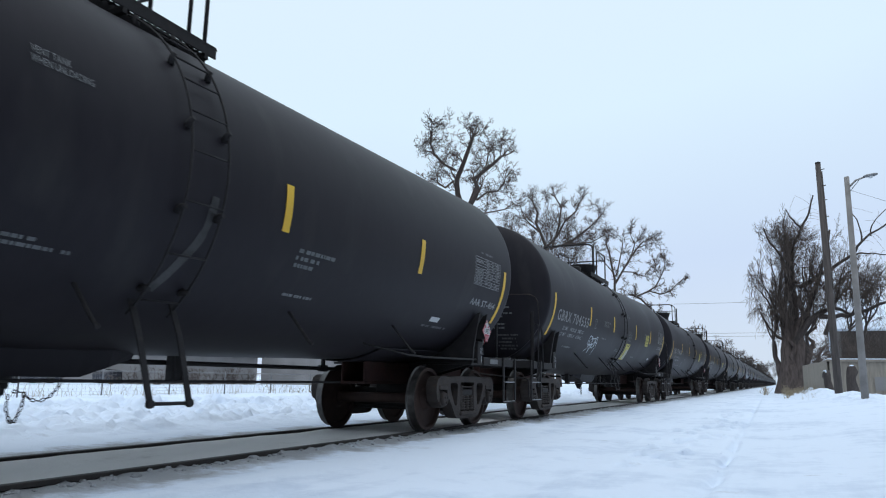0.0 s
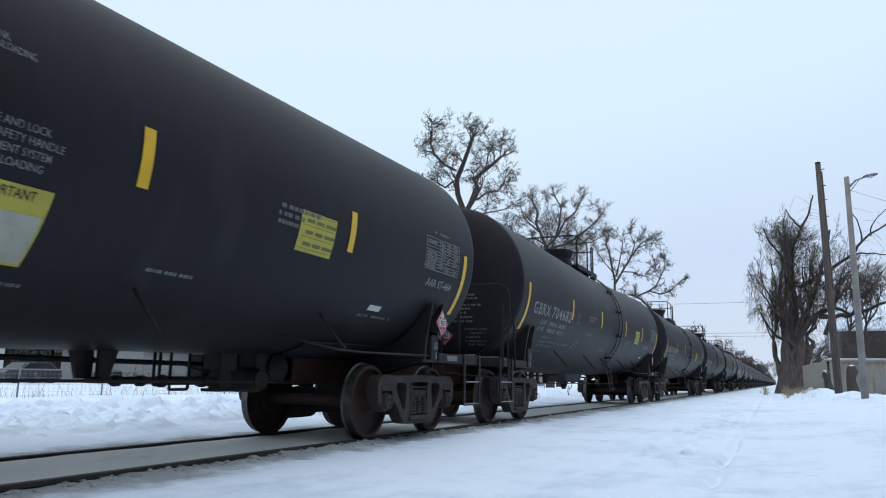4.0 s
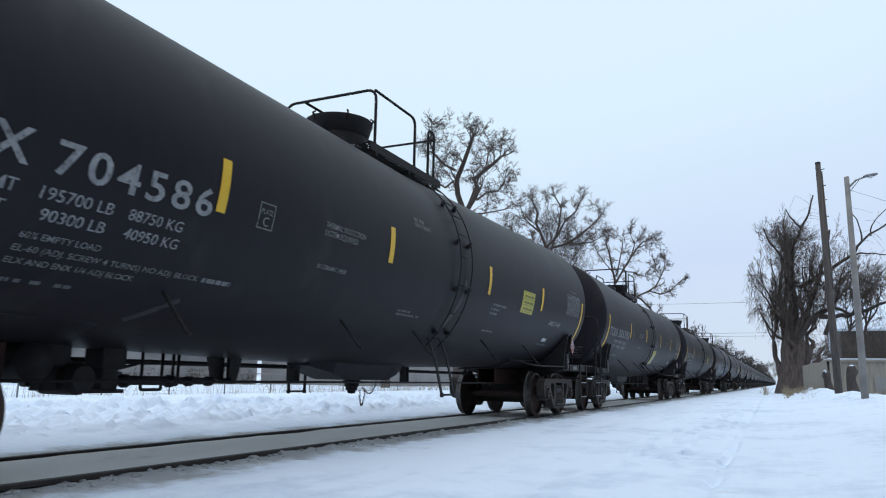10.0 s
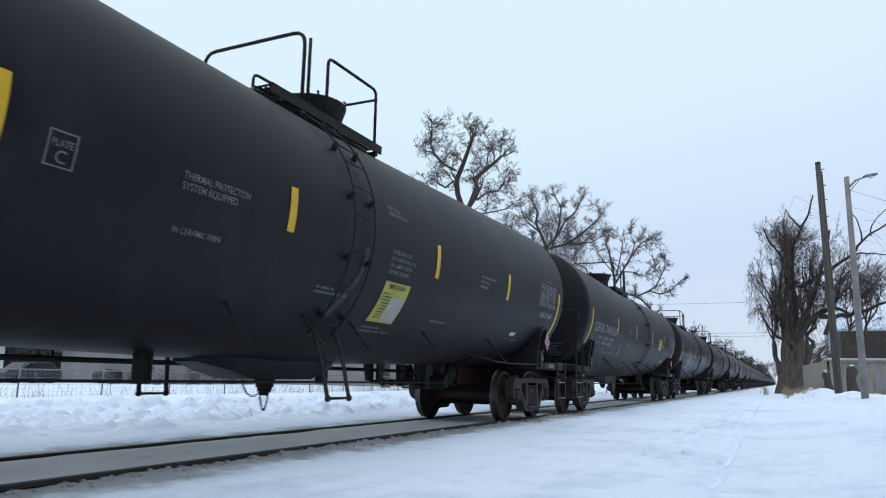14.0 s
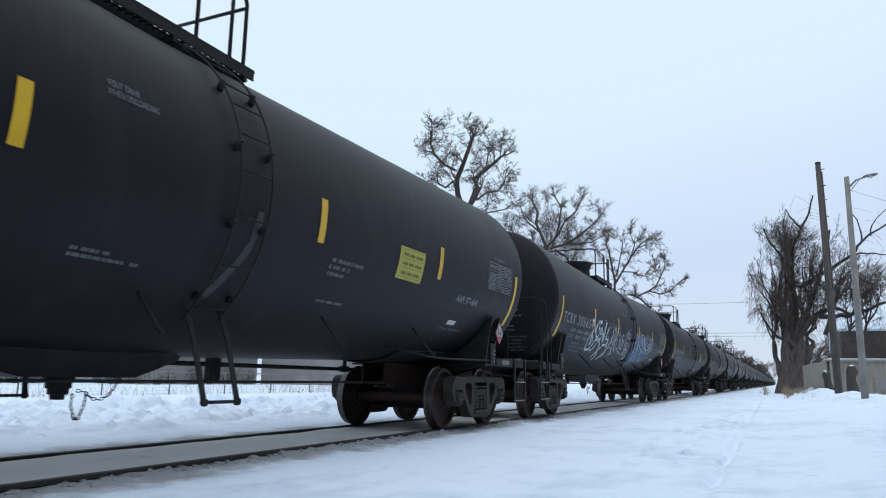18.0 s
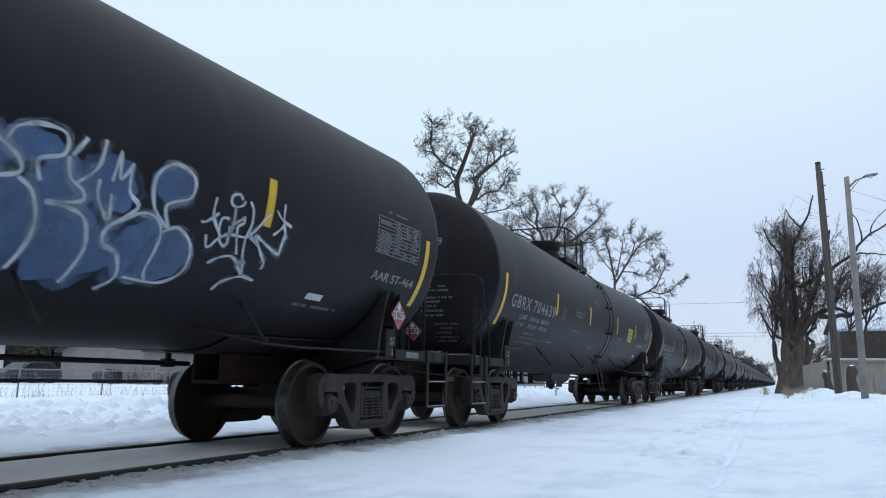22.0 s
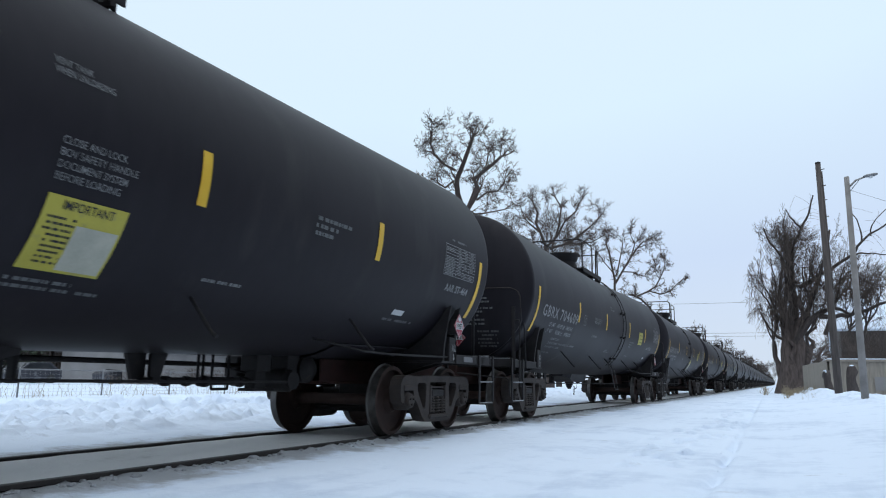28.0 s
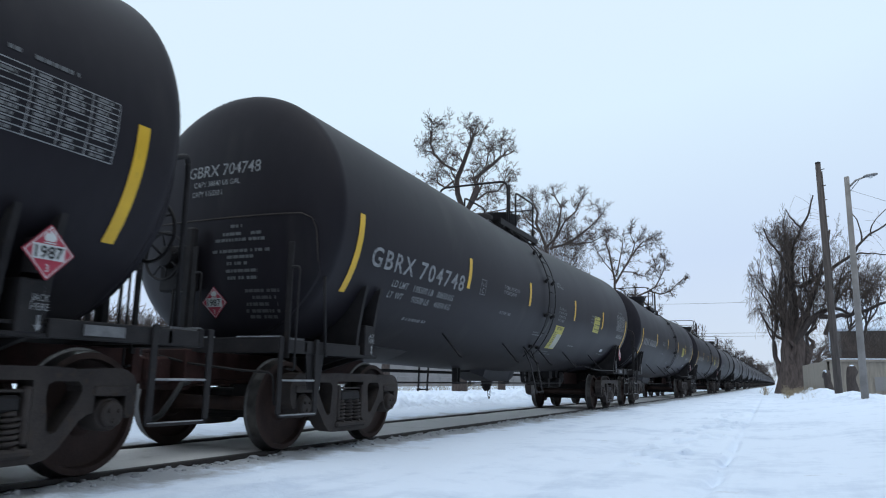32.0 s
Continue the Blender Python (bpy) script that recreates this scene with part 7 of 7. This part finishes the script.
def parked_car(x, y, turn, mat, label):
    c = thing("parked_car", label, "car", "parked cars", m=pose(x, y, -0.05, 0, 0, turn))
    prof = [(-2.2, 0.35), (-2.25, 0.75), (-2.0, 0.92), (-1.1, 1.0), (-0.45, 1.45), (1.2, 1.5), (1.9, 1.05), (2.2, 0.98), (2.25, 0.45), (2.1, 0.3)]
    part("body", plate(prof, [], 1.72, lambda u, v, w: (u, w, v)), M[mat], c)
    for s in (1, -1):
        part("side_window", plate([(-0.95, 1.02), (-0.40, 1.40), (1.1, 1.43), (1.6, 1.05)], [], 0.02, lambda u, v, w, s=s: (u, s * 0.865 + w, v)), M["glass"], c)
        for u in (-1.35, 1.35):
            wh = part("wheel", lathe([(-0.1, 0), (-0.1, 0.2), (-0.11, 0.32), (0.11, 0.32), (0.1, 0.2), (0.1, 0)], "y", 20), M["rubber"], c, "", pose(u, s * 0.80, 0.32))
            part("rim", lathe([(0.0, 0), (0.0, 0.19), (0.115, 0.2), (0.105, 0.0)], "y", 14), M["galv"], wh)
    part("windscreen", plate([(-0.75, 0), (0.75, 0), (0.62, 0.55), (-0.62, 0.55)], [], 0.02, lambda u, v, w: (-1.08 + v * 0.95, u, 1.02 + v * 0.75 + w)), M["glass"], c)
    return c


parked_car(-30.5, 72.0, 80, "car_white", "white parked car beyond the snowy field")
parked_car(-46.0, 40.0, 95, "car_dark", "dark parked car beside the far houses")
parked_car(-47.5, 33.0, 95, "car_dark", "dark parked car beside the far houses")

# unseen houses added across the street, behind and beside the eye
# they stand there only to darken what the tank flanks reflect
for y, w, e, r in ((-44, 13, 5.6, 9.0), (-24, 12, 5.4, 8.6), (-6, 13, 5.8, 9.2), (13, 12, 5.4, 8.8)):
    house(17.0, y + w, w, 9, e, r, "house_brown", "roof", "unseen brown house added to darken the tanks' reflections", ((3, 1.2, 1.2, 1.5), (8, 1.2, 1.2, 1.5)), turn=-90)
# unseen trees, added to block more of the sky the flanks reflect
thicket(14.0, -40, 14.0, 17, 150, 15.5, 31, "unseen bare trees added to darken the tanks' reflections", "bark_far", 0.09, "woods")


def stump(x, y, z, h, r, lean, seed, label):
    """A broken dark stump with a cap of snow."""
    t = thing("tree_stump", label, "stump", "stumps at the fence corner", m=pose(x, y, z, 0, lean, 0))
    rnd = random.Random(seed)
    rows = [(h * f, r * w) for f, w in ((-0.2, 1.5), (0.0, 1.3), (0.25, 0.95), (0.55, 0.85), (0.8, 1.05), (0.93, 1.0), (1.0, 0.7))]
    bm = bmesh.new()
    rings = [[bm.verts.new((q * math.cos(k * math.tau / 12) * rnd.uniform(0.6, 1.3), q * math.sin(k * math.tau / 12) * rnd.uniform(0.6, 1.3), v + 0.16 * rnd.random())) for k in range(12)] for v, q in rows]
    for a, b in zip(rings, rings[1:]):
        for k in range(12):
            bm.faces.new((a[k], a[(k + 1) % 12], b[(k + 1) % 12], b[k])).smooth = True
    bm.faces.new(rings[-1])
    part("stem", bm, M["bark"], t)
    cap = lathe([(h * 1.0, r * 0.62), (h * 1.0 + 0.07, r * 0.6), (h * 1.0 + 0.14, r * 0.42), (h * 1.0 + 0.16, 0.0)], "z", 9)
    part("snow_cap", cap, M["snow"], t, "cap of snow")


stump(2.28, 41.0, 0.2, 1.15, 0.22, -9, 3, "dark leaning stump capped with snow at the fence corner")
stump(3.2, 41.2, 0.25, 1.35, 0.24, 3, 5, "dark upright stump capped with snow beside the fence")

# ---- the train ----
TRAIN = [(-1, "A", "GBRX", ""), (0, "B", "GBRX", "704555"), (1, "A", "GBRX", "704682"), (2, "A", "GBRX", "704586"), (3, "B", "TCBX", "305702"), (4, "A", "GBRX", "704560"),
         (5, "A", "TCBX", "305654"), (6, "A", "GBRX", "704639"), (7, "B", "TCBX", "305676"), (8, "A", "GBRX", "704609"), (9, "B", "GBRX", "704748"), (10, "A", "GBRX", ""), (11, "A", "GBRX", "")]
LAST_CAR = 44
CARS, ROLLING = [], []


def at_start(k):
    return pose(TRACK_X, k * CAR_PITCH - travelled(0), 0)


def note_wheels(car):
    for b in car.children:
        if b.name.startswith("bogie"):
            for w in b.children:
                if w.name.startswith("wheelset"):
                    ROLLING.append((w, w.location.copy()))


first = {}
for kind in "AB":
    car = tank_car(kind)
    common_marks(car, kind)
    if kind == "B":
        notice_sticker(car)
    first[kind] = car
plain = tank_car("A", False)
flank(plain, "car_number", bars(0.75, deg_y(-9.8), (2.4,), 0.21, 0.05, 41, 0, 0.0), "faint", "white car number too far off to read")
for i, y in enumerate((1.3, 9.8)):
    flank(plain, "small_print", bars(y, deg_y(-22), (1.6, 1.2), 0.08, 0.06, 42 + i), "faint")

GALLONS = ("30590", "30640", "30530", "30480")
pending, used = [], set()
for k, kind, mark, digits in TRAIN:
    if kind in used:
        car = copy_thing(first[kind], at_start(k))
    else:
        car = first[kind]
        car.matrix_basis = at_start(k)
        used.add(kind)
        # the marks of single cars are added when all copies are made
    pending.append((k, kind, mark, digits, car))
for k, kind, mark, digits, car in pending:
    if digits:
        numbered(car, mark, digits, kind, GALLONS[k % 4], ("198000", "88900", "90000", "40800") if k == 4 else ("195800", "88800", "90200", "40900") if k == 5 else ("195900", "88850", "90100", "40850") if k in (3, 8) else ("196200", "88980", "89800", "40750") if k == 0 else ("195700", "88750", "90300", "40950") if k == 2 else ("195500", "88650", "90500", "41050"))
        text = "black tank car lettered " + mark + " " + digits + " with yellow stripes"
    else:
        nb = bmesh.new()
        for i in range(10):
            u = 0.76 + 0.26 * i if i < 4 else 1.95 + 0.24 * (i - 4)
            flat_rect(nb, u, u + 0.15, deg_y(-18.6), deg_y(-9.9))
        tagged(flank(car, "car_number", nb, "stencil", "white car number, not readable"), kind="stuff")
        text = "black tank car with yellow stripes rolling on the rails"
    if k == 5:
        text = "black tank car with white and blue graffiti on its flank"
    if k == 0:
        text = "black tank car with a white tag beside its yellow stripes"
    CARS.append((k, tagged(car, text, "tank car", "tank cars of the train")))
    note_wheels(car)
    at, deg, wide = (14.11, -24.2, 1.02) if k in (-1, 5) else ((14.2, -20.6, 0.78) if kind == "B" else (13.02, -25.0, 0.80))
    tagged(flank(car, "test_lettering", letters("AAR ST-464", 0.105, at, deg_y(deg), wide, bold=0.016), "letter", "white lettering AAR ST-464"), kind="stuff")
    # paint that single cars carry
    if k == 0:
        flank(car, "graffiti", painted(TAG_ANGULAR, 0.030), "spray_white", "white spray-painted tag", 0.009)
    if k in (1, 2, 4, 6, 8, 10, 11):
        phone_sticker(car)
    if k in (0, 9):
        phone_sticker(car, 11.35, 11.95)
    if k == 1:
        flank(car, "graffiti", painted(TAG_SCRATCHED, 0.020), "stencil", "thin scratched white tag", 0.009)
    if k == 4:
        flank(car, "graffiti", painted(TAG_PEAK, 0.017), "stencil", "thin white marker tag", 0.009)
        flank(car, "graffiti", painted(TAG_TICKS, 0.016), "stencil", "thin white marker strokes", 0.009)
    if k in (0, 5):
        # these cars carry some stripes a little further forward
        strips = [c for c in car.children if c.name.startswith("stripe")]
        for i, d in ((1, 0.14), (2, 0.14), (3, 0.08), (4, 0.14)) if k == 5 else ((2, 0.15),):
            strips[i].matrix_basis = pose(0, -d, 0)
    if k == 5:
        for tag, w, text in ((TAG_LARGE_A, 0.062, "large white spray-painted letters"), (TAG_LARGE_B, 0.070, "large white spray-painted letters"), (TAG_SMALL, 0.028, "white spray-painted tag"), (TAG_FIGURES, 0.026, "white spray-painted tag"), (TAG_LOWER, 0.026, "white spray-painted tag"), (TAG_END, 0.022, "white spray-painted tag"), (TAG_TAIL, 0.024, "white spray-painted tag")):
            g = flank(car, "graffiti", painted(tag, w), "spray_white", text, 0.010)
            part("overspray", wrap(painted(tag, w * 2.4, 1.2), 1, 0.012), M["mist_white"], g, "thin white overspray")
        for i, (x, w, d0, d1) in enumerate(((8.70, 0.85, -50.3, -24), (8.90, 0.29, -25, -7.9), (9.40, 0.78, -49, -22), (9.24, 0.53, -26, -10.8), (9.69, 0.38, -17.5, -9), (10.02, 0.66, -49, -26), (9.90, 0.44, -31, -14), (10.24, 0.46, -25, -10), (10.66, 0.46, -45.5, -23.5), (10.81, 0.40, -18.5, -6.4), (10.95, 0.45, -42, -25))):
            g = flank(car, "graffiti", blob(x, deg_y(d0), w, deg_y(d1 - d0), 3 + i), "spray_blue", "blue spray-painted bubble letter", 0.006 + 0.0004 * i)
            part("overspray", wrap(blob(x - 0.07 * w, deg_y(d0) - 0.03, w * 1.14, deg_y(d1 - d0) * 1.12, 13 + i), 1, 0.0105 + 0.0002 * i), M["mist_blue"], g, "thin blue overspray")
        for tag in (BUBBLES_A, BUBBLES_B, BUBBLES_C):
            g = flank(car, "graffiti", painted(tag, 0.026), "spray_white", "white outline of the bubble letters", 0.014)
            part("overspray", wrap(painted(tag, 0.075, 0.8), 1, 0.0155), M["mist_white"], g, "thin white overspray")
for k in range(12, LAST_CAR + 1):
    if k == 12:
        car = plain
        car.matrix_basis = at_start(k)
    else:
        car = copy_thing(plain, at_start(k))
    CARS.append((k, tagged(car, "black tank car with yellow stripes far down the train", "tank car", "tank cars of the train")))


def motions():
    """The train rolls past; its wheels turn."""
    times = [i * 0.5 for i in range(65)]
    for k, car in CARS:
        walk(car, [(t, pose(TRACK_X, k * CAR_PITCH - travelled(t), 0)) for t in times])
    turns = [(i * 0.1, math.degrees(travelled(i * 0.1) / 0.457)) for i in range(321)]
    for w, at in ROLLING:
        walk(w, [(t, pose(at.x, at.y, at.z, a % 360.0)) for t, a in turns])


motions()
